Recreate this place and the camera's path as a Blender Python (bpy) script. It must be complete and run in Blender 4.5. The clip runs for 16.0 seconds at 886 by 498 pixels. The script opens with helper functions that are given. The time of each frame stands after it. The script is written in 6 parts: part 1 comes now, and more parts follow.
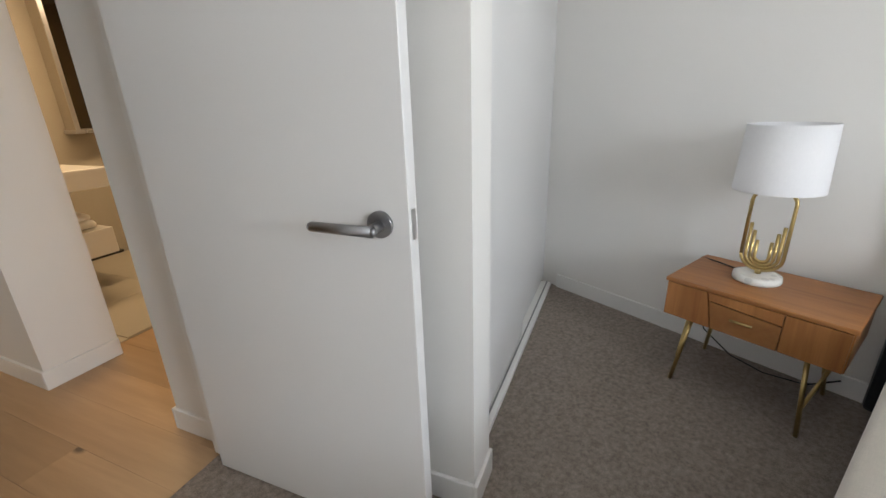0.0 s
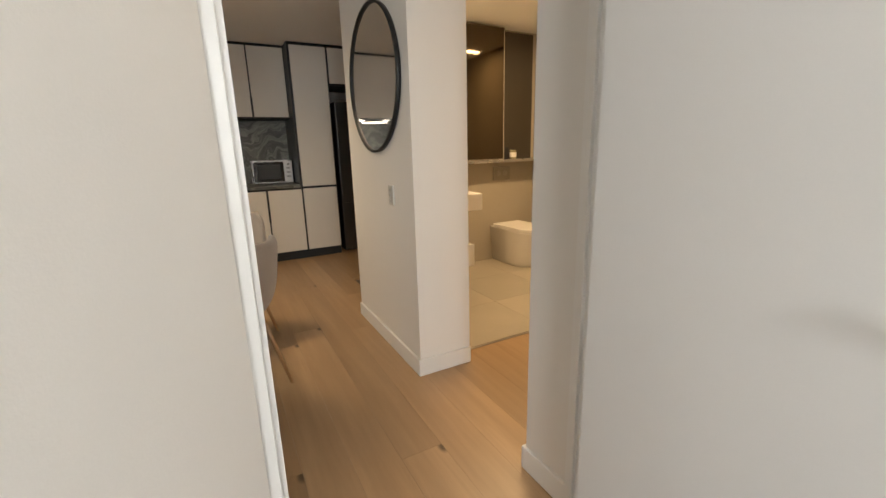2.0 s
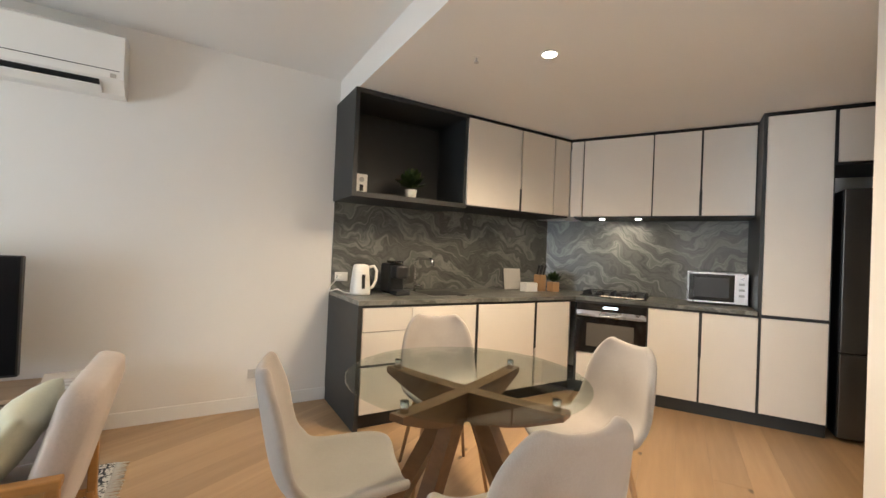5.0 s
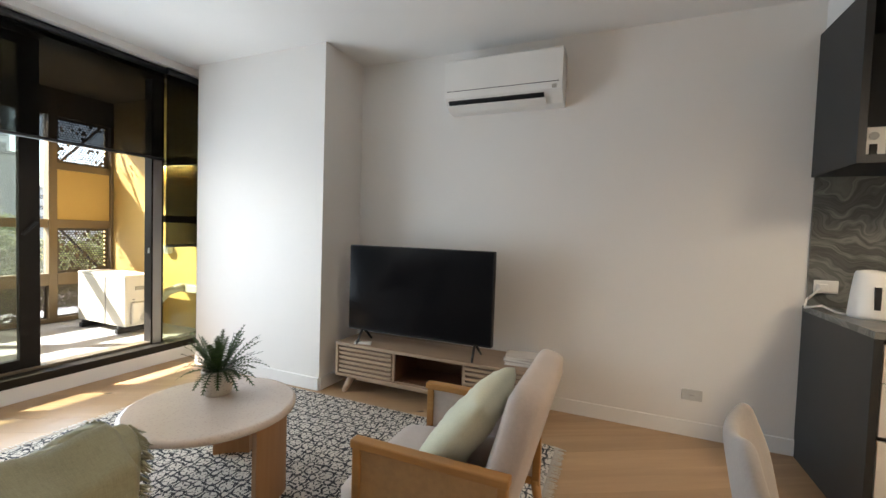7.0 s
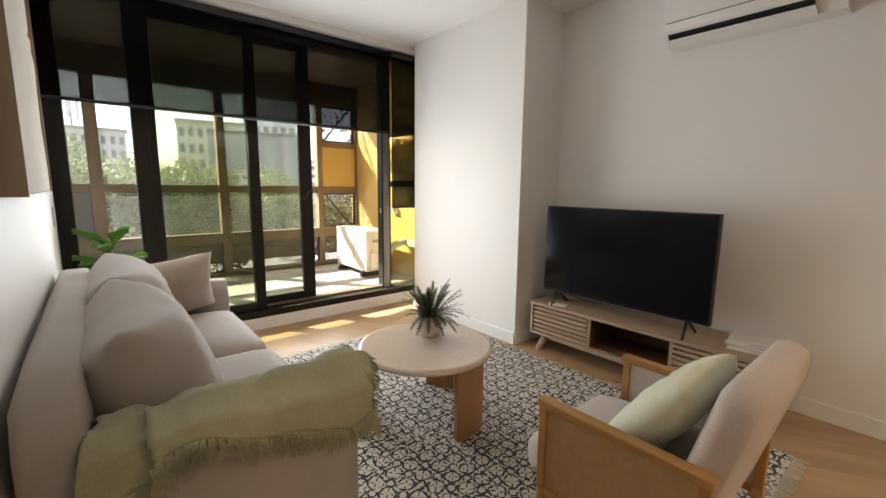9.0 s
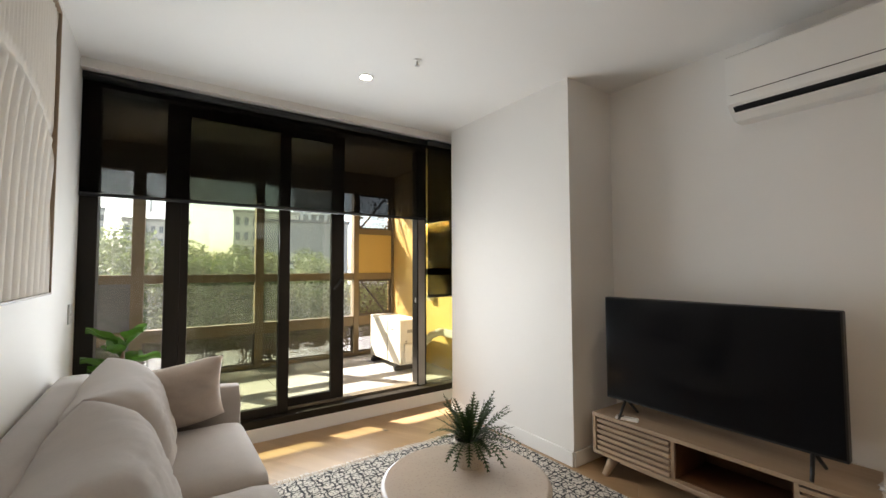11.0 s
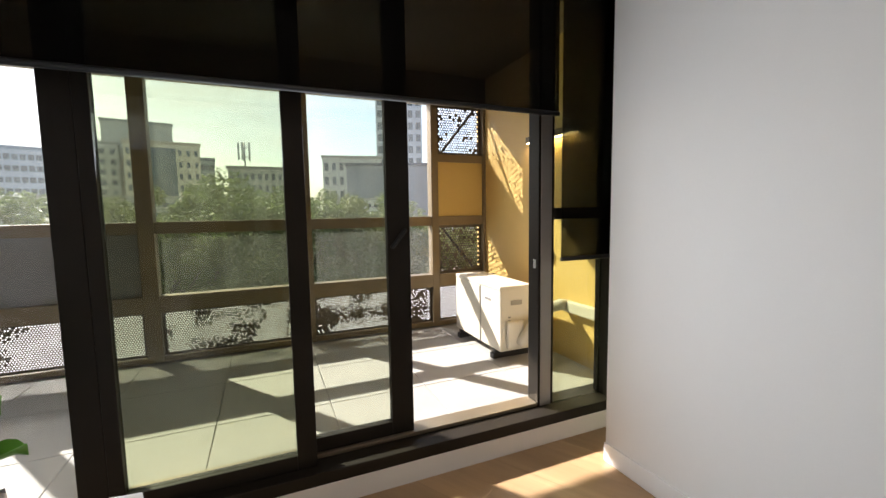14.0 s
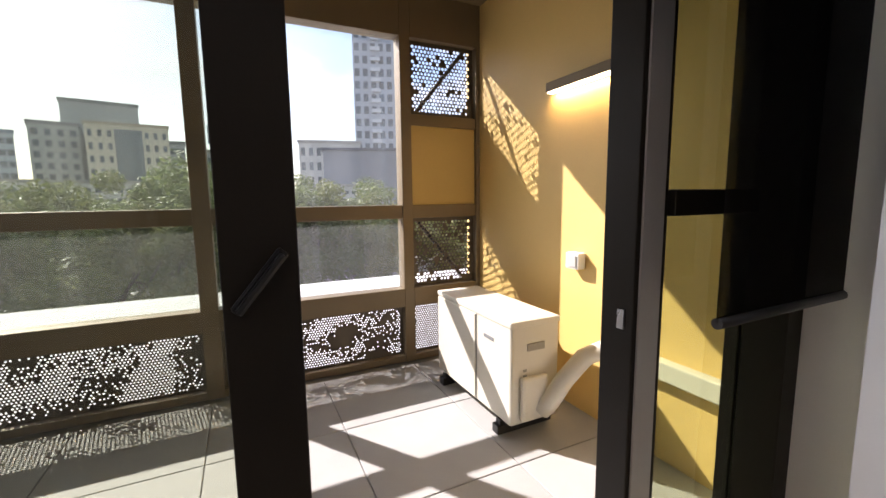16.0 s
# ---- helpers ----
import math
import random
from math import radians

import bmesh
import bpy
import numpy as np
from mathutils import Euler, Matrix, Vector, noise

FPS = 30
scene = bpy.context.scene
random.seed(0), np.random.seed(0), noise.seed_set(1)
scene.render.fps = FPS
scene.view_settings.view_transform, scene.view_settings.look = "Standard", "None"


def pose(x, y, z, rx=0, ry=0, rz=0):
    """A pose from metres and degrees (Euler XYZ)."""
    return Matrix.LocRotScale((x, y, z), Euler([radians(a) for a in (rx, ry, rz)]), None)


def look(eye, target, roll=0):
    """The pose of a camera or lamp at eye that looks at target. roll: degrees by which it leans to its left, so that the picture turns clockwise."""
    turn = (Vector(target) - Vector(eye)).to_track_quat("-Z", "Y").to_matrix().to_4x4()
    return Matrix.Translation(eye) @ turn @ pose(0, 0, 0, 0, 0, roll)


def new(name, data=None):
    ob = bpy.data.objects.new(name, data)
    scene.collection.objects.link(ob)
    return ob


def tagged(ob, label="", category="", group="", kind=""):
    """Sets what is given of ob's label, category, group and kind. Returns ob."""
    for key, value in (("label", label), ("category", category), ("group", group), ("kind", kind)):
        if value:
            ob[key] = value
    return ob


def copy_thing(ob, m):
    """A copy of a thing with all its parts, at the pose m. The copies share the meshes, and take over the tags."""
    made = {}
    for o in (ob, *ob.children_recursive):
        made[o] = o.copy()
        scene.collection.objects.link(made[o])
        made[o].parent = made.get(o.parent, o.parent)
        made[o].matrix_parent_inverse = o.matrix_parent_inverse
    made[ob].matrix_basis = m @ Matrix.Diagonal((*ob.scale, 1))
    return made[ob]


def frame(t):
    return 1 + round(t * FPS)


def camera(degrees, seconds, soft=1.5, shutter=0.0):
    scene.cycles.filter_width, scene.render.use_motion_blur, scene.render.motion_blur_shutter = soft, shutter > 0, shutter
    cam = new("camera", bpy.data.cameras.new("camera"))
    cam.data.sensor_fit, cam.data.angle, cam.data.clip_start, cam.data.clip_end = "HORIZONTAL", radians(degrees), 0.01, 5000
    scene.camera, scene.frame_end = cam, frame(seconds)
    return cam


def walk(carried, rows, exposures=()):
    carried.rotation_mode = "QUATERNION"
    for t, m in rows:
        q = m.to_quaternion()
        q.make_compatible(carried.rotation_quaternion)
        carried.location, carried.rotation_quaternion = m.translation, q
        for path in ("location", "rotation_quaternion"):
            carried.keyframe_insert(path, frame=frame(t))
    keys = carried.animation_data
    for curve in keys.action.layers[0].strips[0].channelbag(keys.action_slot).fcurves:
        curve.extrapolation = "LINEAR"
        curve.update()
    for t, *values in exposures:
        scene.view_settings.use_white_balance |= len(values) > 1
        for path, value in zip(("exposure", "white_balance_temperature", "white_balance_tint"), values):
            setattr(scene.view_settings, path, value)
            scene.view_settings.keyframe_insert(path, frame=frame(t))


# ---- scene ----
cam = camera(94.0, 16.0)
PATH = [
    (0, (4.04, 2.047, 1.248), (5.177, 3.553, 0.587), -1.9),
    (0.5, (3.966, 2.099, 1.241), (4.816, 3.733, 0.46), -1.7),
    (1, (3.892, 2.217, 1.248), (4.390, 3.983, 0.452), -2.6),
    (1.5, (3.768, 2.318, 1.262), (3.996, 4.186, 0.585), -2.0),
    (2, (3.711, 2.421, 1.265), (3.667, 4.365, 0.795), -1.5),
    (2.5, (3.695, 2.564, 1.259), (3.360, 4.519, 1.010), -0.9),
    (3, (3.749, 2.795, 1.244), (3.119, 4.691, 1.174), 0.3),
    (3.2, (3.764, 2.890, 1.236), (3.016, 4.745, 1.214), 0.6),
    (5.3, (3.358, 3.544, 1.251), (1.522, 4.338, 1.258), 2.5),
    (5.5, (3.295, 3.544, 1.248), (1.395, 4.169, 1.246), 2.5),
    (6, (3.141, 3.511, 1.257), (1.148, 3.679, 1.223), 2.4),
    (6.5, (3.058, 3.482, 1.252), (1.087, 3.15, 1.201), 2.2),
    (7, (3.044, 3.477, 1.253), (1.204, 2.698, 1.176), 1.9),
    (7.5, (3.052, 3.502, 1.264), (1.422, 2.35, 1.133), 1.6),
    (8, (3.068, 3.522, 1.276), (1.647, 2.132, 1.06), 1.4),
    (8.2, (3.062, 3.516, 1.269), (1.701, 2.079, 0.984), 1.4),
    (10.3, (2.912, 3.402, 1.301), (1.722, 1.809, 1.086), 0.9),
    (10.5, (2.883, 3.362, 1.309), (1.693, 1.757, 1.219), 0.7),
    (11, (2.816, 3.223, 1.332), (1.683, 1.577, 1.425), -0.2),
    (11.5, (2.684, 3.059, 1.312), (1.731, 1.301, 1.352), -0.4),
    (12, (2.496, 2.854, 1.304), (1.745, 1.001, 1.239), 0.3),
    (12.5, (2.373, 2.567, 1.278), (1.747, 0.671, 1.166), 0.4),
    (13, (2.25, 2.22, 1.292), (1.666, 0.311, 1.163), 0.1),
    (13.5, (2.137, 1.906, 1.318), (1.507, 0.014, 1.167), -0.4),
    (14, (2.087, 1.575, 1.323), (1.302, -0.255, 1.139), -0.9),
    (14.5, (2.041, 1.254, 1.33), (1.13, -0.513, 1.116), -1.5),
    (15, (1.91, 0.935, 1.319), (0.911, -0.781, 1.082), -1.4),
    (15.5, (1.702, 0.628, 1.317), (0.720, -1.094, 1.072), -1.4),
    (16, (1.504, 0.317, 1.317), (0.639, -1.469, 1.07), -0.7),
]
EXPOSURES = [(0.0, 1.55, 6450, 10), (1.0, 1.85, 6900, 10), (2.0, 1.9, 7000, 10), (2.5, 1.95, 7000, 10), (3.0, 2.05, 6500, 10), (5.5, 3.1, 6450, 10),
             (6.0, 3.02, 6300, 10), (6.5, 2.7, 6100, 10), (7.0, 2.52, 6250, 10), (7.5, 2.48, 6450, 10), (8.0, 2.45, 6800, 11), (10.5, 2.4, 7000, 14),
             (11.0, 2.2, 6900, 12), (12.0, 2.02, 6900, 12), (13.0, 1.95, 6850, 14), (14.0, 1.65, 6550, 14), (15.0, 1.56, 6550, 18), (16.0, 1.4, 6250, 20)]
walk(cam, [(t, look(eye, target, roll)) for t, eye, target, roll in PATH], EXPOSURES)

# ---- light ----
ANGLE = 29.5                                   # the bedroom, hall and kitchen end stand at this turn
TURN = Matrix.Rotation(radians(ANGLE), 4, "Z")

world = bpy.data.worlds.new("world")
scene.world = world
world.use_nodes = True
sky = world.node_tree.nodes.new("ShaderNodeTexSky")
sky.sky_type, sky.sun_disc = "NISHITA", False
sky.sun_elevation, sky.sun_rotation = radians(36.1), radians(145.4)
sky.air_density, sky.dust_density, sky.ozone_density = 1.0, 1.5, 1.0
wn = world.node_tree.nodes
wl = world.node_tree.links
wn["Background"].inputs["Strength"].default_value = 0.092
cc = wn.new("ShaderNodeTexCoord")
cm = wn.new("ShaderNodeMapping")
cm.inputs["Scale"].default_value = (1.0, 1.0, 3.0)
cn = wn.new("ShaderNodeTexNoise")
cn.inputs["Scale"].default_value, cn.inputs["Detail"].default_value, cn.inputs["Roughness"].default_value = 2.2, 8.0, 0.55
cr = wn.new("ShaderNodeMapRange")
cr.inputs["From Min"].default_value, cr.inputs["From Max"].default_value = 0.46, 0.68
cx = wn.new("ShaderNodeMix")
cx.data_type = "RGBA"
cx.inputs[7].default_value = (6.5, 6.6, 6.8, 1)
wl.new(cc.outputs["Generated"], cm.inputs[0])
wl.new(cm.outputs[0], cn.inputs["Vector"])
wl.new(cn.outputs["Fac"], cr.inputs[0])
wl.new(cr.outputs[0], cx.inputs[0])
wl.new(sky.outputs[0], cx.inputs[6])
wl.new(cx.outputs[2], wn["Background"].inputs["Color"])


def lamp(name, kind, m, energy, color=(1, 1, 1), **more):
    data = bpy.data.lights.new(name, kind)
    data.energy, data.color = energy, color
    if kind == "SUN":
        data.angle = more["angle"]
    if kind == "AREA":
        data.shape, data.size, data.size_y = "RECTANGLE", more["size"], more["size_y"]
        data.spread = radians(more["spread"] if "spread" in more else 180)
    if kind == "SPOT":
        data.spot_size, data.spot_blend, data.shadow_soft_size = more["spot"], more["blend"], more["soft"]
    if kind == "POINT":
        data.shadow_soft_size = more["soft"]
    ob = new(name, data)
    ob.matrix_world = m
    return ob


lamp("sun", "SUN", look((0.78 * 30, -1.13 * 30, 30), (0, 0, 0)), 5.0, (1.0, 0.955, 0.88), angle=radians(0.55))
WARM = (1.0, 0.78, 0.53)
DOWN = look((0, 0, 1), (0, 0, 0))
SPOTS = [(1.65, 5.275, 2.43, 40), (1.66, 0.61, 2.63, 6)]
for x, y, z, e in SPOTS:
    lamp("downlight_lamp", "SPOT", Matrix.Translation((x, y, z - 0.02)) @ DOWN.to_3x3().to_4x4(), e, WARM if y > 3 else (1.0, 0.80, 0.58), spot=radians(165 if y > 3 else 142), blend=0.9, soft=0.28)
# the bathroom's ceiling strip, the cooker hood's lights, and the sky's light in the two window openings
lamp("bath_strip_lamp", "AREA", TURN @ Matrix.Translation((6.7, 3.0, 2.42)) @ DOWN.to_3x3().to_4x4(), 13, (1.0, 0.72, 0.42), size=1.6, size_y=0.08)
lamp("hood_lamp", "AREA", TURN @ Matrix.Translation((4.22, 5.78, 1.63)) @ DOWN.to_3x3().to_4x4(), 0.45, (1.0, 0.86, 0.66), size=0.35, size_y=0.05)
lamp("window_light", "AREA", look((2.0, -0.235, 0.98), (2.0, 3.0, 1.5)), 9.5, (0.80, 0.90, 1.0), size=1.5, size_y=1.45, spread=172)
lamp("bedroom_window_light", "AREA", look((4.9, -0.44, 1.6), (4.9, 3.0, 1.2)), 24, (0.86, 0.93, 1.0), size=0.6, size_y=1.1)

# ---- materials ----
def nodes_of(name):
    m = bpy.data.materials.new(name)
    m.use_nodes = True
    return m, m.node_tree.nodes, m.node_tree.links, m.node_tree.nodes["Principled BSDF"]


def coords(n, l, scale=(1, 1, 1), turn=0.0, kind="Object"):
    c = n.new("ShaderNodeTexCoord")
    p = n.new("ShaderNodeMapping")
    p.inputs["Scale"].default_value = scale
    p.inputs["Rotation"].default_value = (0, 0, turn)
    l.new(c.outputs[kind], p.inputs[0])
    return p.outputs[0]


def noise_tex(n, l, vec, scale, detail=4.0, rough=0.55, distortion=0.0):
    t = n.new("ShaderNodeTexNoise")
    t.inputs["Scale"].default_value, t.inputs["Detail"].default_value = scale, detail
    t.inputs["Roughness"].default_value, t.inputs["Distortion"].default_value = rough, distortion
    l.new(vec, t.inputs["Vector"])
    return t.outputs["Fac"]


def ramp(n, l, fac, stops):
    r = n.new("ShaderNodeValToRGB")
    e = r.color_ramp.elements
    e[0].position, e[0].color = stops[0][0], (*stops[0][1], 1)
    e[1].position, e[1].color = stops[-1][0], (*stops[-1][1], 1)
    for p, c in stops[1:-1]:
        k = e.new(p)
        k.color = (*c, 1)
    l.new(fac, r.inputs[0])
    return r.outputs[0]


def mixed(n, l, fac, a, b, mode="MIX"):
    x = n.new("ShaderNodeMix")
    x.data_type, x.blend_type = "RGBA", mode
    for sock, v in ((x.inputs[0], fac), (x.inputs[6], a), (x.inputs[7], b)):
        if isinstance(v, (int, float)):
            sock.default_value = v
        elif isinstance(v, tuple):
            sock.default_value = (*v, 1)
        else:
            l.new(v, sock)
    return x.outputs[2]


def calc(n, l, op, a, b=None, c=None):
    x = n.new("ShaderNodeMath")
    x.operation = op
    for i, v in enumerate((a, b, c)):
        if v is None:
            continue
        if isinstance(v, (int, float)):
            x.inputs[i].default_value = v
        else:
            l.new(v, x.inputs[i])
    return x.outputs[0]


def bump(n, l, b, height, strength, distance=0.01):
    x = n.new("ShaderNodeBump")
    x.inputs["Strength"].default_value, x.inputs["Distance"].default_value = strength, distance
    l.new(height, x.inputs["Height"])
    l.new(x.outputs[0], b.inputs["Normal"])


def dim(c, k):
    return tuple(min(1.0, v * k) for v in c)


def plain(name, col, rough=0.5, metal=0.0, var=0.10, scale=2.5, fine=90.0, relief=0.08, spread=0.0, sheen=0.0):
    """Painted, plastic, metal, stone or cloth: two scales of variation, fine relief. spread: how far repeats differ."""
    m, n, l, b = nodes_of(name)
    v = coords(n, l)
    big = noise_tex(n, l, v, scale, 5.0)
    small = noise_tex(n, l, v, fine, 3.0)
    f = calc(n, l, "ADD", calc(n, l, "MULTIPLY", big, 0.65), calc(n, l, "MULTIPLY", small, 0.35))
    c = ramp(n, l, f, [(0.3, dim(col, 1 - var)), (0.7, dim(col, 1 + var))])
    if spread:
        o = n.new("ShaderNodeObjectInfo")
        c = mixed(n, l, 1.0, c, ramp(n, l, o.outputs["Random"], [(0, (1 - spread,) * 3), (1, (1, 1, 1))]), "MULTIPLY")
    l.new(c, b.inputs["Base Color"])
    r = n.new("ShaderNodeMapRange")
    r.inputs["To Min"].default_value, r.inputs["To Max"].default_value = max(0.02, rough - 0.06), min(1.0, rough + 0.06)
    l.new(big, r.inputs[0])
    l.new(r.outputs[0], b.inputs["Roughness"])
    b.inputs["Metallic"].default_value = metal
    b.inputs["Sheen Weight"].default_value = sheen
    if relief:
        bump(n, l, b, small, relief)
    return m


def wood(name, light, dark, axis=1, grain=14.0, rough=0.45, knots=0.0, spread=0.25, turn=0.0):
    m, n, l, b = nodes_of(name)
    s = [grain, grain, grain]
    s[axis] = grain * 0.07
    o = n.new("ShaderNodeObjectInfo")
    v = coords(n, l, tuple(s), turn)
    shift = n.new("ShaderNodeVectorMath")
    shift.operation = "ADD"
    l.new(v, shift.inputs[0])
    k = n.new("ShaderNodeCombineXYZ")
    jump = calc(n, l, "MULTIPLY", o.outputs["Random"], 37.0)
    for i in range(3):
        l.new(jump, k.inputs[i])
    l.new(k.outputs[0], shift.inputs[1])
    big = noise_tex(n, l, shift.outputs[0], 0.35, 4.0, 0.5, 1.2)
    fine = noise_tex(n, l, shift.outputs[0], 2.6, 6.0, 0.65, 0.3)
    f = calc(n, l, "ADD", calc(n, l, "MULTIPLY", big, 0.6), calc(n, l, "MULTIPLY", fine, 0.4))
    c = ramp(n, l, f, [(0.3, dark), (0.55, tuple((a + d) / 2 for a, d in zip(light, dark))), (0.72, light)])
    if knots:
        kv = n.new("ShaderNodeTexVoronoi")
        kv.voronoi_dimensions = "2D"
        kv.inputs["Scale"].default_value = 1.0
        l.new(coords(n, l, (1.7, 0.9, 1.0), turn), kv.inputs["Vector"])
        spot = n.new("ShaderNodeMapRange")
        spot.inputs["From Min"].default_value, spot.inputs["From Max"].default_value = 0.012, 0.04
        l.new(kv.outputs["Distance"], spot.inputs[0])
        c = mixed(n, l, spot.outputs[0], dim(dark, 0.35), c)
    c = mixed(n, l, 1.0, c, ramp(n, l, o.outputs["Random"], [(0, (1 - spread,) * 3), (1, (1, 1, 1))]), "MULTIPLY")
    l.new(c, b.inputs["Base Color"])
    b.inputs["Roughness"].default_value = rough
    bump(n, l, b, fine, 0.08)
    return m


def cloth(name, col, weave=700.0, var=0.12, rough=0.95, relief=0.35):
    m, n, l, b = nodes_of(name)
    v = coords(n, l)
    warp = noise_tex(n, l, coords(n, l, (1, 0.12, 0.12)), weave, 2.0)
    weft = noise_tex(n, l, coords(n, l, (0.12, 1, 1)), weave, 2.0)
    big = noise_tex(n, l, v, 6.0, 4.0)
    t = calc(n, l, "ADD", calc(n, l, "MULTIPLY", warp, 0.5), calc(n, l, "MULTIPLY", weft, 0.5))
    f = calc(n, l, "ADD", calc(n, l, "MULTIPLY", t, 0.6), calc(n, l, "MULTIPLY", big, 0.4))
    l.new(ramp(n, l, f, [(0.32, dim(col, 1 - var)), (0.68, dim(col, 1 + var))]), b.inputs["Base Color"])
    b.inputs["Roughness"].default_value = rough
    b.inputs["Sheen Weight"].default_value = 0.25
    bump(n, l, b, t, relief, 0.002)
    return m


def glazing(name, tint, gloss=0.04, dust=0.0):
    """A clear or tinted pane: light goes straight through, and the surface mirrors by Fresnel."""
    m, n, l, b = nodes_of(name)
    n.remove(b)
    t = n.new("ShaderNodeBsdfTransparent")
    t.inputs[0].default_value = (*tint, 1)
    g = n.new("ShaderNodeBsdfGlossy")
    g.inputs["Roughness"].default_value = gloss
    f = n.new("ShaderNodeLayerWeight")
    f.inputs["Blend"].default_value = 0.5
    k = calc(n, l, "ADD", calc(n, l, "MULTIPLY", calc(n, l, "POWER", f.outputs["Facing"], 5.0), 0.7), 0.025)
    x = n.new("ShaderNodeMixShader")
    l.new(k, x.inputs[0])
    clear = t.outputs[0]
    if dust:
        d = n.new("ShaderNodeBsdfTranslucent")
        d.inputs[0].default_value = (0.8, 0.8, 0.78, 1)
        streak = noise_tex(n, l, coords(n, l, (6.0, 6.0, 0.6)), 1.3, 3.0, 0.6)
        r = n.new("ShaderNodeMapRange")
        r.inputs["From Min"].default_value, r.inputs["From Max"].default_value = 0.42, 0.72
        r.inputs["To Min"].default_value, r.inputs["To Max"].default_value = dust * 0.6, dust
        l.new(streak, r.inputs[0])
        y = n.new("ShaderNodeMixShader")
        l.new(r.outputs[0], y.inputs[0])
        l.new(clear, y.inputs[1])
        l.new(d.outputs[0], y.inputs[2])
        clear = y.outputs[0]
    l.new(clear, x.inputs[1])
    l.new(g.outputs[0], x.inputs[2])
    l.new(x.outputs[0], n["Material Output"].inputs["Surface"])
    return m


def screen_cloth(name, col, open_part):
    m, n, l, b = nodes_of(name)
    b.inputs["Base Color"].default_value = (*col, 1)
    b.inputs["Roughness"].default_value = 0.9
    b.inputs["Specular IOR Level"].default_value = 0.08
    t = n.new("ShaderNodeBsdfTransparent")
    x = n.new("ShaderNodeMixShader")
    w = noise_tex(n, l, coords(n, l), 400.0, 1.0)
    f = n.new("ShaderNodeMapRange")
    f.inputs["To Min"].default_value, f.inputs["To Max"].default_value = 1 - open_part * 1.3, 1 - open_part * 0.7
    l.new(w, f.inputs[0])
    l.new(f.outputs[0], x.inputs[0])
    l.new(t.outputs[0], x.inputs[1])
    l.new(b.outputs[0], x.inputs[2])
    l.new(x.outputs[0], n["Material Output"].inputs["Surface"])
    return m


def glow(name, col, strength):
    m, n, l, b = nodes_of(name)
    b.inputs["Base Color"].default_value = (*col, 1)
    b.inputs["Emission Color"].default_value = (*col, 1)
    b.inputs["Emission Strength"].default_value = strength
    return m


def veined_stone(name):
    """Grey-green stone in thin flowing layers, pale and dark by turns."""
    m, n, l, b = nodes_of(name)
    c0 = n.new("ShaderNodeTexCoord")
    w0 = n.new("ShaderNodeTexNoise")
    w0.inputs["Scale"].default_value, w0.inputs["Detail"].default_value, w0.inputs["Roughness"].default_value = 1.9, 3.0, 0.5
    l.new(c0.outputs["Object"], w0.inputs["Vector"])
    w1 = n.new("ShaderNodeTexNoise")
    w1.inputs["Scale"].default_value, w1.inputs["Detail"].default_value = 6.5, 2.0
    l.new(c0.outputs["Object"], w1.inputs["Vector"])
    s = n.new("ShaderNodeSeparateXYZ")
    l.new(c0.outputs["Object"], s.inputs[0])
    lift = calc(n, l, "MULTIPLY_ADD", w0.outputs["Fac"], 1.0, calc(n, l, "MULTIPLY", w1.outputs["Fac"], 0.13))
    slope = calc(n, l, "MULTIPLY", calc(n, l, "ADD", s.outputs[0], s.outputs[1]), 0.16)
    level = calc(n, l, "ADD", calc(n, l, "ADD", s.outputs[2], slope), lift)
    v = n.new("ShaderNodeCombineXYZ")
    l.new(calc(n, l, "MULTIPLY", s.outputs[0], 0.9), v.inputs[0])
    l.new(calc(n, l, "MULTIPLY", s.outputs[1], 0.9), v.inputs[1])
    l.new(calc(n, l, "MULTIPLY", level, 7.0), v.inputs[2])
    layer = noise_tex(n, l, v.outputs[0], 1.6, 5.0, 0.62)
    c = ramp(n, l, layer, [(0.30, (0.060, 0.062, 0.056)), (0.42, (0.12, 0.122, 0.112)), (0.47, (0.075, 0.078, 0.07)), (0.52, (0.15, 0.152, 0.14)), (0.565, (0.235, 0.235, 0.215)), (0.60, (0.13, 0.132, 0.12)), (0.74, (0.18, 0.18, 0.165))])
    cloud = noise_tex(n, l, c0.outputs["Object"], 3.0, 5.0, 0.6)
    c = mixed(n, l, 1.0, c, ramp(n, l, cloud, [(0.3, (0.72, 0.73, 0.72)), (0.7, (1.0, 1.0, 1.0))]), "MULTIPLY")
    l.new(c, b.inputs["Base Color"])
    b.inputs["Roughness"].default_value = 0.3
    return m


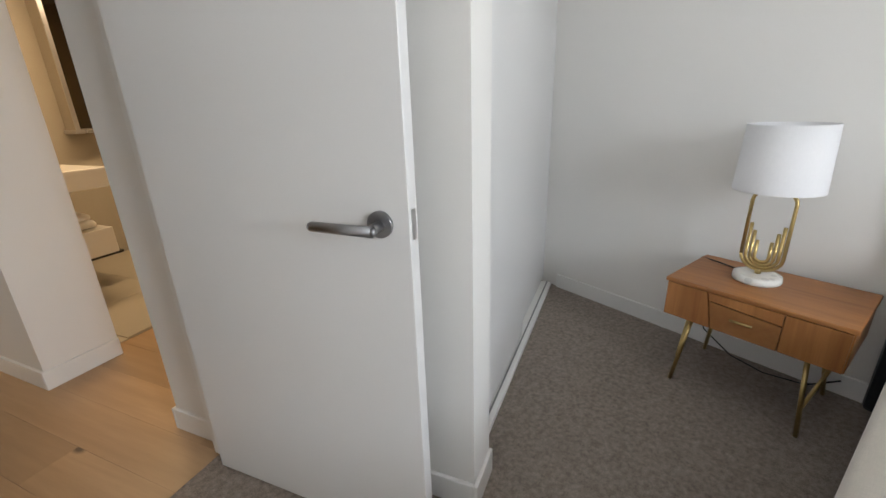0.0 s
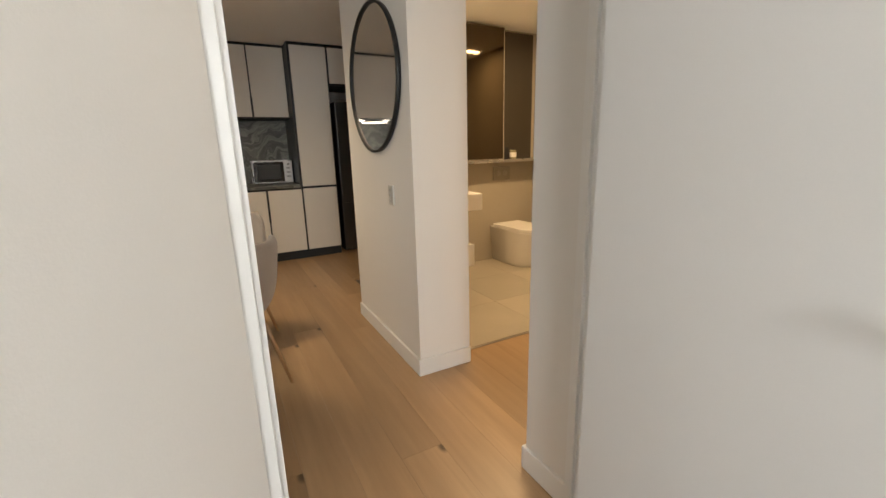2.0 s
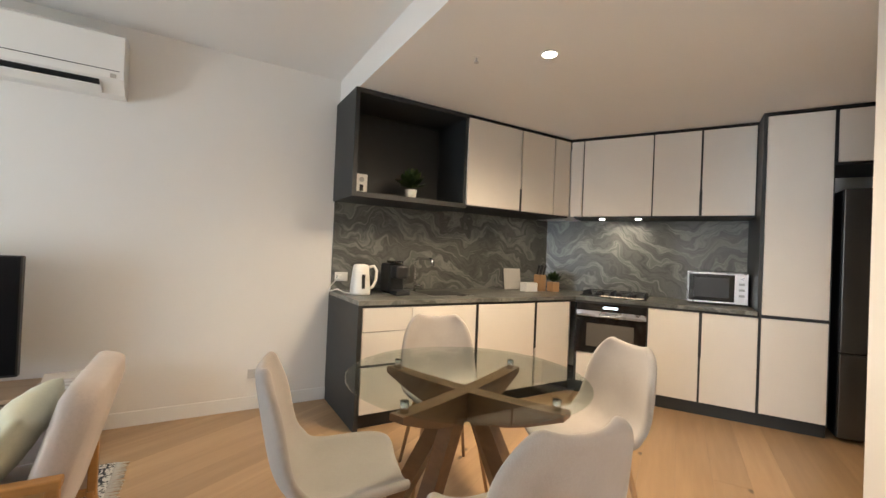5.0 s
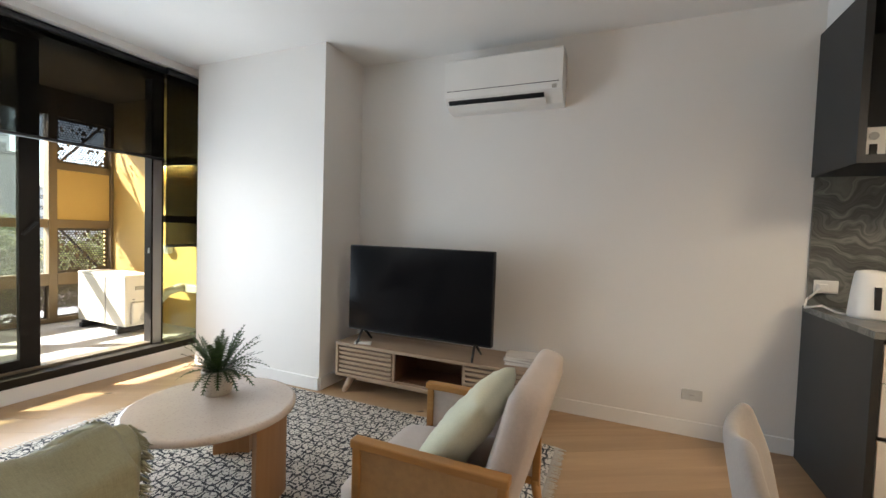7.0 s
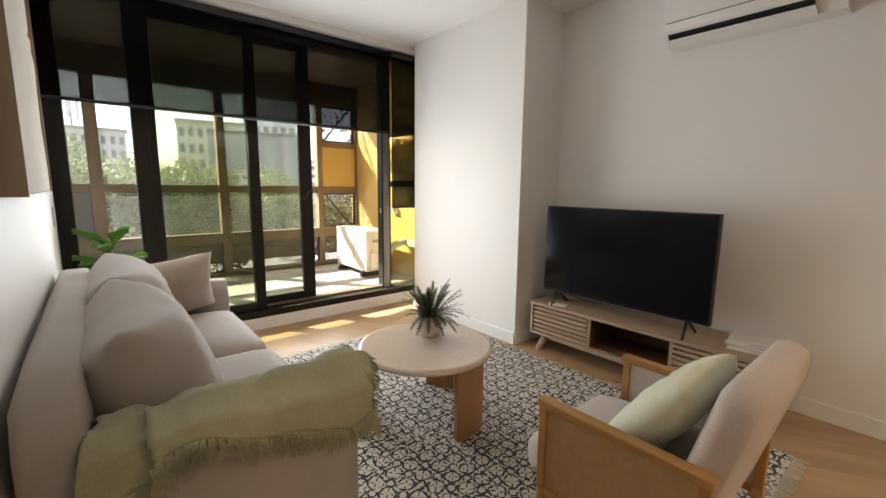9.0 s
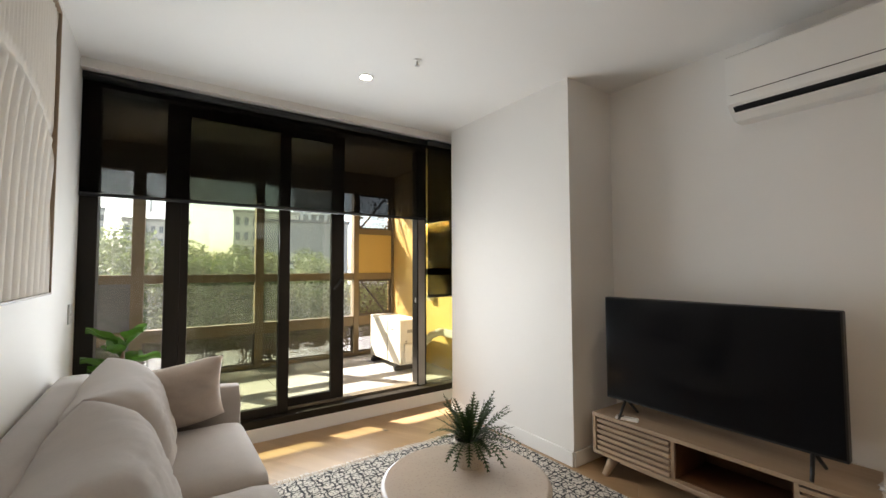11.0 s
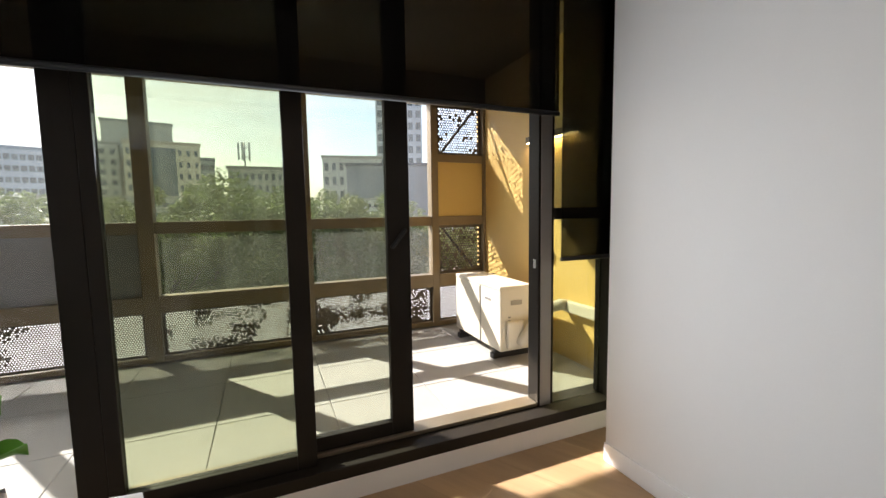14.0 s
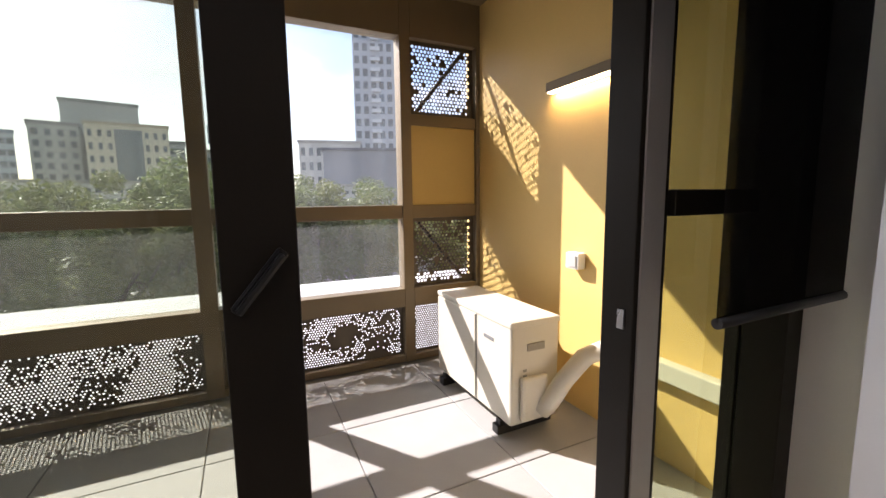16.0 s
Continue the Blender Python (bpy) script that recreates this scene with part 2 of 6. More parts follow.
def rug_weave(name):
    """Cream wool with a dark lattice of rings and leaves, broken by wear."""
    m, n, l, b = nodes_of(name)
    c = n.new("ShaderNodeTexCoord")
    s = n.new("ShaderNodeSeparateXYZ")
    l.new(c.outputs["Object"], s.inputs[0])
    wob = calc(n, l, "MULTIPLY", calc(n, l, "SUBTRACT", noise_tex(n, l, c.outputs["Object"], 30.0, 2.0), 0.5), 0.35)

    def cell(shift, pitch):
        a = []
        for i in (0, 1):
            u = calc(n, l, "ADD", calc(n, l, "DIVIDE", s.outputs[i], pitch), calc(n, l, "ADD", wob, shift))
            a.append(calc(n, l, "SUBTRACT", calc(n, l, "FRACT", u), 0.5))
        return a

    def ring(a, r, w):
        d = calc(n, l, "SQRT", calc(n, l, "ADD", calc(n, l, "POWER", calc(n, l, "ABSOLUTE", a[0]), 2.0), calc(n, l, "POWER", calc(n, l, "ABSOLUTE", a[1]), 2.0)))
        return calc(n, l, "LESS_THAN", calc(n, l, "ABSOLUTE", calc(n, l, "SUBTRACT", d, r)), w)

    def cross(a, w):
        d = calc(n, l, "MINIMUM", calc(n, l, "ABSOLUTE", calc(n, l, "ADD", a[0], a[1])), calc(n, l, "ABSOLUTE", calc(n, l, "SUBTRACT", a[0], a[1])))
        return calc(n, l, "LESS_THAN", d, w)

    p = 0.092
    one, two = cell(0.0, p), cell(0.5, p)
    ink = calc(n, l, "MAXIMUM", ring(one, 0.40, 0.062), ring(two, 0.22, 0.06))
    ink = calc(n, l, "MAXIMUM", ink, calc(n, l, "MULTIPLY", cross(one, 0.05), ring(one, 0.2, 0.12)))
    wear = calc(n, l, "GREATER_THAN", noise_tex(n, l, c.outputs["Object"], 60.0, 3.0), 0.41)
    ink = calc(n, l, "MULTIPLY", ink, wear)
    pile = noise_tex(n, l, c.outputs["Object"], 420.0, 2.0)
    cream = ramp(n, l, pile, [(0.3, (0.50, 0.46, 0.40)), (0.7, (0.72, 0.68, 0.61))])
    black = ramp(n, l, pile, [(0.3, (0.02, 0.02, 0.024)), (0.7, (0.06, 0.06, 0.065))])
    l.new(mixed(n, l, ink, cream, black), b.inputs["Base Color"])
    b.inputs["Roughness"].default_value = 0.97
    bump(n, l, b, calc(n, l, "SUBTRACT", pile, calc(n, l, "MULTIPLY", ink, 0.4)), 0.5, 0.004)
    return m


def speckled(name, base, chip, rough=0.3, scale=70.0):
    m, n, l, b = nodes_of(name)
    v = coords(n, l)
    k = n.new("ShaderNodeTexVoronoi")
    k.inputs["Scale"].default_value = scale
    l.new(v, k.inputs["Vector"])
    f = calc(n, l, "LESS_THAN", k.outputs["Distance"], 0.28)
    big = noise_tex(n, l, v, 4.0, 5.0)
    c = ramp(n, l, big, [(0.3, dim(base, 0.92)), (0.7, dim(base, 1.05))])
    l.new(mixed(n, l, calc(n, l, "MULTIPLY", f, 0.6), c, chip), b.inputs["Base Color"])
    b.inputs["Roughness"].default_value = rough
    return m


def leaf_mat(name, a, b2, rough=0.45):
    m, n, l, b = nodes_of(name)
    g = n.new("ShaderNodeNewGeometry")
    v = noise_tex(n, l, coords(n, l), 18.0, 3.0)
    c = mixed(n, l, calc(n, l, "ADD", calc(n, l, "MULTIPLY", g.outputs["Random Per Island"], 0.7), calc(n, l, "MULTIPLY", v, 0.3)), a, b2)
    l.new(c, b.inputs["Base Color"])
    b.inputs["Roughness"].default_value = rough
    t = n.new("ShaderNodeBsdfTranslucent")
    l.new(c, t.inputs[0])
    x = n.new("ShaderNodeMixShader")
    x.inputs[0].default_value = 0.42
    l.new(b.outputs[0], x.inputs[1])
    l.new(t.outputs[0], x.inputs[2])
    l.new(x.outputs[0], n["Material Output"].inputs["Surface"])
    return m


WALL = plain("wall_paint", (0.78, 0.76, 0.73), 0.6, 0, 0.02, 1.2, 260, 0.05)
CEIL = plain("ceiling_paint", (0.80, 0.79, 0.77), 0.7, 0, 0.02, 1.0, 200, 0.04)
TRIM = plain("trim_paint", (0.80, 0.79, 0.77), 0.35, 0, 0.02, 2.0, 200, 0.02)
DOORPAINT = plain("door_paint", (0.72, 0.71, 0.70), 0.4, 0, 0.02, 2.0, 300, 0.03)
OAK = wood("oak_boards", (0.53, 0.35, 0.195), (0.34, 0.215, 0.115), 1, 9.0, 0.36, 1.0, 0.14)
CARPET = plain("carpet_pile", (0.30, 0.25, 0.212), 0.98, 0, 0.42, 55.0, 200, 1.0)
BRONZE = plain("dark_bronze_frame", (0.016, 0.0125, 0.009), 0.5, 0.0, 0.2, 3.0, 200, 0.03)
BRONZE.node_tree.nodes["Principled BSDF"].inputs["Specular IOR Level"].default_value = 0.22
BRONZE2 = plain("balcony_bronze", (0.17, 0.125, 0.07), 0.5, 0.2, 0.12, 2.0, 150, 0.04)
GREYPANEL = plain("grey_panel", (0.16, 0.16, 0.16), 0.5, 0.0, 0.1)
YELLOW = plain("yellow_wall_panel", (0.70, 0.485, 0.165), 0.42, 0.0, 0.06, 1.5, 120, 0.03)
GLASS = glazing("tinted_glass", (0.68, 0.715, 0.60), 0.03, 0.012)
SOFTGLASS = glazing("light_tinted_glass", (0.82, 0.845, 0.775), 0.03, 0.012)
CLEAR = glazing("clear_glass", (0.96, 0.975, 0.965), 0.04, 0.03)
BLIND = screen_cloth("blind_mesh", (0.004, 0.0035, 0.003), 0.25)
CHARCOAL = plain("charcoal_laminate", (0.022, 0.024, 0.025), 0.5, 0, 0.12, 3, 200, 0.03)
CREAM = plain("cream_laminate", (0.70, 0.66, 0.60), 0.4, 0, 0.03, 2.0, 250, 0.02)
STONE = veined_stone("veined_grey_stone")
STEEL = plain("brushed_steel", (0.55, 0.55, 0.56), 0.28, 1.0, 0.08, 4, 300, 0.02)
CHROME = plain("chrome", (0.75, 0.75, 0.76), 0.08, 1.0, 0.03, 4, 100, 0.0)
BLACKGLASS = plain("black_glass", (0.01, 0.01, 0.011), 0.07, 0, 0.1, 3, 50, 0.0)
SCREEN = plain("tv_screen", (0.006, 0.006, 0.007), 0.12, 0, 0.1, 3, 50, 0.0)
SCREEN.node_tree.nodes["Principled BSDF"].inputs["Specular IOR Level"].default_value = 0.14
BLACK = plain("black_plastic", (0.012, 0.012, 0.013), 0.45, 0, 0.2, 4, 200, 0.05)
WHITEP = plain("white_plastic", (0.78, 0.77, 0.74), 0.32, 0, 0.03, 3, 200, 0.02)

# ---- building helpers ----
def box(bm, x0, x1, y0, y1, z0, z1, m=None):
    vs = [bm.verts.new(Vector(c) if m is None else m @ Vector(c)) for c in
          ((x0, y0, z0), (x1, y0, z0), (x1, y1, z0), (x0, y1, z0), (x0, y0, z1), (x1, y0, z1), (x1, y1, z1), (x0, y1, z1))]
    for f in ((3, 2, 1, 0), (4, 5, 6, 7), (0, 1, 5, 4), (1, 2, 6, 5), (2, 3, 7, 6), (3, 0, 4, 7)):
        bm.faces.new([vs[i] for i in f])
    return vs


def prism(bm, poly, z0, z1):
    lo = [bm.verts.new((x, y, z0)) for x, y in poly]
    hi = [bm.verts.new((x, y, z1)) for x, y in poly]
    bm.faces.new(lo[::-1])
    bm.faces.new(hi)
    for i in range(len(poly)):
        j = (i + 1) % len(poly)
        bm.faces.new((lo[i], lo[j], hi[j], hi[i]))


def rod(bm, a, b, r0, r1=None, n=12):
    """A straight tapered bar from a to b."""
    r1 = r0 if r1 is None else r1
    a, b = Vector(a), Vector(b)
    q = (b - a).to_track_quat("Z", "Y").to_matrix()
    rings = []
    for c, r in ((a, r0), (b, r1)):
        rings.append([bm.verts.new(c + q @ Vector((r * math.cos(2 * math.pi * i / n), r * math.sin(2 * math.pi * i / n), 0))) for i in range(n)])
    for i in range(n):
        j = (i + 1) % n
        f = bm.faces.new((rings[0][i], rings[0][j], rings[1][j], rings[1][i]))
        f.smooth = True
    bm.faces.new(rings[0][::-1])
    bm.faces.new(rings[1])


def tube(bm, pts, r, n=8):
    """A bent bar of one thickness along pts."""
    pts = [Vector(p) for p in pts]
    rings = []
    up = None
    for i, p in enumerate(pts):
        d = (pts[min(i + 1, len(pts) - 1)] - pts[max(i - 1, 0)]).normalized()
        if up is None:
            up = d.orthogonal().normalized()
        up = (up - d * up.dot(d)).normalized()
        side = d.cross(up)
        rings.append([bm.verts.new(p + r * (math.cos(2 * math.pi * k / n) * up + math.sin(2 * math.pi * k / n) * side)) for k in range(n)])
    for a, b in zip(rings, rings[1:]):
        for k in range(n):
            f = bm.faces.new((a[k], a[(k + 1) % n], b[(k + 1) % n], b[k]))
            f.smooth = True
    bm.faces.new(rings[0][::-1])
    bm.faces.new(rings[-1])


def lathe(bm, profile, n=32, center=(0, 0), cap=True):
    """A turned shape: profile is (radius, z) from bottom to top."""
    rings = [[bm.verts.new((center[0] + r * math.cos(2 * math.pi * i / n), center[1] + r * math.sin(2 * math.pi * i / n), z)) for i in range(n)] for r, z in profile]
    for a, b in zip(rings, rings[1:]):
        for i in range(n):
            j = (i + 1) % n
            f = bm.faces.new((a[i], a[j], b[j], b[i]))
            f.smooth = True
    if cap:
        bm.faces.new(rings[0][::-1])
        bm.faces.new(rings[-1])


def soft(bm, width, segments=2):
    bmesh.ops.bevel(bm, geom=list(bm.edges), offset=width, segments=segments, profile=0.5, affect="EDGES", clamp_overlap=True)


def part(name, bm, material, parent=None, label="", m=None, smooth=False):
    me = bpy.data.meshes.new(name)
    bmesh.ops.recalc_face_normals(bm, faces=list(bm.faces))
    bm.to_mesh(me)
    bm.free()
    me.materials.append(material)
    if smooth:
        for p in me.polygons:
            p.use_smooth = True
    ob = new(name, me)
    if m is not None:
        ob.matrix_world = m
    if parent is not None:
        ob.parent = parent
    if label:
        tagged(ob, label)
    return ob


def block(name, dims, material, parent=None, label="", bev=0.0, m=None, seg=2):
    bm = bmesh.new()
    box(bm, *dims)
    if bev:
        soft(bm, bev, seg)
    return part(name, bm, material, parent, label, m)


def thing(name, m, label, category, group=""):
    ob = new(name)
    ob.empty_display_size = 0.1
    ob.matrix_world = m
    return tagged(ob, label, category, group)


def structure(name, bm, material, label, category="", m=None):
    return tagged(part(name, bm, material, None, "", m), label, category, "", "structure")


def wall(name, boxes, label, material=None, turned=False):
    bm = bmesh.new()
    for b in boxes:
        box(bm, *b)
    return structure(name, bm, material or WALL, label, "wall", TURN if turned else None)


def uv(p, q, z=0.0):
    return TURN @ Vector((p, q, z))


# ---- walls and ceilings ----
H, HK = 2.66, 2.46                              # living room and kitchen ceilings
wall("wall_west", [(-0.15, 0, 1.39, 7.1, -0.1, 2.8), (-0.15, 0, -0.42, 1.39, -0.1, 2.8)], "plain warm white painted wall behind the television")
wall("wall_column", [(0.0, 0.495, 0.0, 1.39, -0.1, H + 0.02)], "white painted boxed-out column beside the window")
wall("wall_reveal", [(0.0, 0.12, -0.42, -0.001, -0.1, 2.8)], "narrow white wall beside the window frame")
bm = bmesh.new()
prism(bm, [(3.245, -0.42), (3.36, -0.42), (3.36, 3.06), (3.33, 3.112), (3.284, 3.192), (3.245, 3.192)], -0.1, 2.8)
structure("wall_east", bm, WALL, "plain warm white painted wall behind the sofa", "wall")
wall("window_upstand", [(0.12, 3.245, -0.48, -0.25, -0.1, 0.105)], "low white painted sill under the window frame", TRIM)
wall("window_head", [(0.12, 3.245, -0.42, -0.12, 2.60, 2.8)], "narrow white head over the dark window frame")

# the turned part: bedroom, hall, bathroom and kitchen end
TAUPE = plain("taupe_tile", (0.36, 0.315, 0.25), 0.45, 0, 0.06, 2.0, 120, 0.04)
wall("wall_bedroom_door", [(4.43, 5.37, 1.07, 1.16, 2.09, 2.8)], "white painted wall over the bedroom doorway", None, True)
wall("wall_bedroom_nook", [(5.47, 5.63, 0.12, 1.07, -0.1, 2.8), (5.37, 5.63, 1.07, 1.385, -0.1, 2.8)], "white wall return behind the open bedroom door", None, True)
wall("wall_hall", [(5.63, 7.7, 1.20, 1.385, -0.1, 2.8)], "white painted hall wall outside the bathroom", None, True)
wall("wall_mirror", [(5.31, 5.64, 2.24, 3.33, -0.1, 2.8)], "white painted wall end that carries the round mirror", None, True)
wall("wall_bath_side", [(5.64, 5.74, 2.6, 4.12, -0.1, 2.8)], "bathroom side wall", None, True)
wall("wall_bath_back", [(5.64, 7.85, 4.12, 4.27, -0.1, 2.8)], "taupe tiled bathroom back wall", TAUPE, True)
wall("wall_bath_end", [(7.7, 7.85, 1.20, 4.12, -0.1, 2.8)], "taupe tiled bathroom end wall", TAUPE, True)
wall("wall_fridge_side", [(6.45, 6.6, 4.27, 6.2, -0.1, 2.8)], "plain white wall beside the kitchen", None, True)
wall("wall_kitchen_back", [(3.3, 6.6, 6.05, 6.2, -0.1, 2.8)], "plain wall behind the kitchen cabinets", None, True)
wall("wall_bedroom_head", [(6.29, 6.44, -0.42, 3.85, -0.1, 2.8)], "plain white bedroom wall behind the bedside table")
wall("wall_wardrobe", [(5.63, 7.40, 0.20, 0.37, 2.32, 2.8), (5.63, 7.40, 0.45, 0.6, -0.1, 2.32)], "white wall above and behind the wardrobe doors", None, True)
wall("wall_bedroom_window", [(3.36, 6.44, -0.55, -0.42, -0.1, 0.15), (3.36, 6.44, -0.55, -0.42, 2.4, 2.8), (3.36, 3.7, -0.55, -0.42, 0.15, 2.4), (6.0, 6.44, -0.55, -0.42, 0.15, 2.4)], "plain white bedroom wall round the window")

bm = bmesh.new()
box(bm, -0.15, 9.0, -0.55, 4.51, H, H + 0.15)
structure("ceiling_living", bm, CEIL, "flat white painted living room ceiling", "ceiling")
bm = bmesh.new()
box(bm, -0.15, 9.0, 4.512, 11.0, HK, HK + 0.36)
structure("ceiling_kitchen", bm, CEIL, "lower white kitchen ceiling with a straight bulkhead edge", "ceiling")

bm = bmesh.new()
box(bm, -0.2, 9.0, -0.42, 10.5, -0.3, -0.02)
structure("floor", bm, plain("screed", (0.2, 0.18, 0.16), 0.9), "sub-floor under the boards and carpet", "floor")
bm = bmesh.new()
prism(bm, [(3.36, -0.42), (6.29, -0.42), (6.29, 3.85)] + [tuple(uv(p, q)[:2]) for p, q in ((5.60, 0.22), (5.47, 0.22), (5.47, 1.10), (5.33, 1.10), (4.44, 1.10))], -0.02, 0.006)
structure("floor_carpet", bm, CARPET, "grey-brown cut pile bedroom carpet", "carpet")
bm = bmesh.new()
prism(bm, [tuple(uv(p, q)[:2]) for p, q in ((5.64, 2.36), (7.7, 2.36), (7.7, 4.12), (5.74, 4.12), (5.74, 2.6), (5.64, 2.6))], -0.02, 0.004)
structure("floor_bathroom", bm, plain("bath_tile", (0.42, 0.37, 0.29), 0.4, 0, 0.08, 2.0, 120, 0.05), "beige stone-look bathroom floor tile", "floor")


def skirting(name, x0, x1, y0, y1, turned=False):
    bm = bmesh.new()
    box(bm, x0, x1, y0, y1, 0.0, 0.10)
    soft(bm, 0.004, 2)
    return structure("baseboard", bm, TRIM, "white painted skirting board", "baseboard", TURN if turned else None)


skirting("w", 0.0, 0.014, 1.39, 4.50)
skirting("c", 0.495, 0.509, 0.0, 1.39)
skirting("c2", 0.0, 0.495, 1.39, 1.404)
skirting("e", 3.231, 3.245, -0.25, 3.19)
skirting("s1", 5.296, 5.31, 2.24, 3.33, True)
skirting("s2", 5.296, 5.64, 2.226, 2.24, True)
skirting("j", 5.356, 5.37, 1.13, 1.385, True)
skirting("j2", 5.356, 7.7, 1.385, 1.399, True)
skirting("b", 6.276, 6.29, -0.42, 3.7)
skirting("n", 5.456, 5.47, 0.12, 1.03, True)
skirting("n2", 5.456, 5.63, 0.106, 0.12, True)
skirting("l", 3.36, 3.374, -0.42, 3.05)

# ---- living room window: frame, sliding door, blinds ----
window_1 = tagged(thing("window_1", Matrix.Translation((0, -0.33, 0)), "dark bronze aluminium window wall with a sliding door half open", "window"), kind="structure")
W0, W1, WB, WT = 0.12, 3.245, 0.105, 2.60
for n_, d in (("sill", (W0, W1, -0.15, 0.08, WB, 0.165)), ("head", (W0, W1, -0.15, 0.08, WT - 0.07, WT)),
              ("jamb", (W0, 0.20, -0.08, 0.08, 0.165, WT - 0.07)), ("jamb", (3.15, W1, -0.08, 0.08, 0.165, WT - 0.07)),
              ("mullion", (0.558, 0.665, -0.13, -0.03, 0.165, WT - 0.07)), ("mullion", (2.69, 2.785, -0.10, 0.02, 0.165, WT - 0.07)),
              ("transom", (0.20, 0.558, -0.06, -0.01, 1.265, 1.33))):
    block(n_, d, BRONZE, window_1, bev=0.004)
block("threshold", (0.665, 2.69, -0.14, -0.035, 0.165, 0.185), plain("anodised_track", (0.30, 0.25, 0.18), 0.35, 0.7), window_1, bev=0.003)


def sash(name, x0, x1, y0, y1, z0, z1, w, w2, bottom, parent, label, glass):
    s = part(name, bmesh.new(), BRONZE, parent, label)
    for n_, d in (("stile", (x0, x0 + w, y0, y1, z0, z1)), ("stile", (x1 - w2, x1, y0, y1, z0, z1)),
                  ("rail", (x0 + w, x1 - w2, y0, y1, z0, z0 + bottom)), ("rail", (x0 + w, x1 - w2, y0, y1, z1 - 0.07, z1))):
        block(n_, d, BRONZE, s, bev=0.003)
    block("pane", (x0 + w, x1 - w2, (y0 + y1) / 2 - 0.005, (y0 + y1) / 2 + 0.005, z0 + bottom, z1 - 0.07), glass, s)
    return s


def fixed_pane(x0, x1, z0, z1, parent, glass):
    block("pane", (x0, x1, -0.041, -0.029, z0, z1), glass, parent)


fixed_pane(2.785, 3.15, 0.165, WT - 0.07, window_1, CLEAR)
fixed_pane(0.20, 0.558, 0.165, 1.265, window_1, GLASS)
fixed_pane(0.20, 0.558, 1.33, WT - 0.07, window_1, GLASS)
# fixed leaf with the slid-open leaf partly in front of it
sash("fixed_leaf", 1.92, 2.69, -0.03, 0.02, 0.165, WT - 0.07, 0.085, 0.05, 0.07, window_1, "fixed glass leaf in a dark frame", GLASS)
slid = sash("sliding_leaf", 1.425, 1.99, -0.10, -0.055, 0.185, WT - 0.07, 0.115, 0.07, 0.07, window_1, "open sliding glass leaf in a dark frame", SOFTGLASS)
bm = bmesh.new()
box(bm, -0.010, 0.010, 0.0, 0.012, -0.06, 0.06)
box(bm, -0.005, 0.005, 0.012, 0.034, -0.055, 0.055)
soft(bm, 0.003, 1)
bmesh.ops.transform(bm, matrix=Matrix.Translation((1.485, -0.055, 1.19)) @ Matrix.Rotation(radians(-39), 4, "Y"), verts=list(bm.verts))
part("lever_handle", bm, BLACK, slid, "black lever handle")
# mullion face coloured pale: the light it reflects is put into the colour
block("lit_face_strip", (0.580, 0.652, -0.0295, -0.024, 0.17, WT - 0.075), plain("lit_mullion_grey", (0.48, 0.455, 0.44), 0.36, 0.15, 0.06, 2.0, 200, 0.02), window_1, "pale strip for the light caught on the mullion's face")
block("strike", (0.664, 0.669, -0.075, -0.055, 0.985, 1.035), STEEL, window_1, "small steel strike plate")


def roller_blind(x0, x1, y, z0, z1, label):
    b = thing("roller_blind", Matrix.Translation(((x0 + x1) / 2, y, z1)), label, "blind", "roller blinds")
    w = (x1 - x0) / 2
    block("fabric", (-w, w, -0.002, 0.002, z0 - z1, -0.03), BLIND, b, "dark see-through mesh fabric")
    bm = bmesh.new()
    rod(bm, (-w, 0, z0 - z1), (w, 0, z0 - z1), 0.012, None, 10)
    part("bottom_rail", bm, BLACK, b)
    bm = bmesh.new()
    rod(bm, (-w, 0.0, -0.03), (w, 0.0, -0.03), 0.028, None, 14)
    part("roller", bm, BLACK, b)
    return b


roller_blind(0.67, 3.24, -0.19, 1.81, 2.60, "black mesh roller blind drawn a third down the window")
roller_blind(0.145, 0.665, -0.165, 1.06, 2.60, "narrow black mesh roller blind over the side pane")

# ---- balcony ----
YW = -0.24                                      # face of the yellow side wall
BF = 0.05                                       # balcony floor level
BY = -2.645
bm = bmesh.new()
box(bm, -0.42, 5.2, -2.80, -0.42, -0.3, BF - 0.012)
structure("balcony_slab", bm, plain("concrete", (0.22, 0.21, 0.20), 0.9, 0, 0.15), "grey concrete balcony slab", "balcony")
bm = bmesh.new()
box(bm, -0.45, 5.3, -2.85, -0.42, 2.77, 2.93)
structure("ceiling_balcony", bm, plain("soffit_bronze", (0.24, 0.18, 0.09), 0.55), "dull bronze balcony soffit", "ceiling")
bm = bmesh.new()
box(bm, -0.42, YW, -2.80, -0.30, 0.0, 2.77)
structure("wall_yellow", bm, YELLOW, "bright mustard yellow balcony side wall", "wall")
bm = bmesh.new()
box(bm, 4.9, 5.05, -2.80, -0.42, 0.0, 2.77)
structure("wall_balcony_end", bm, GREYPANEL, "grey clad balcony end wall", "wall")

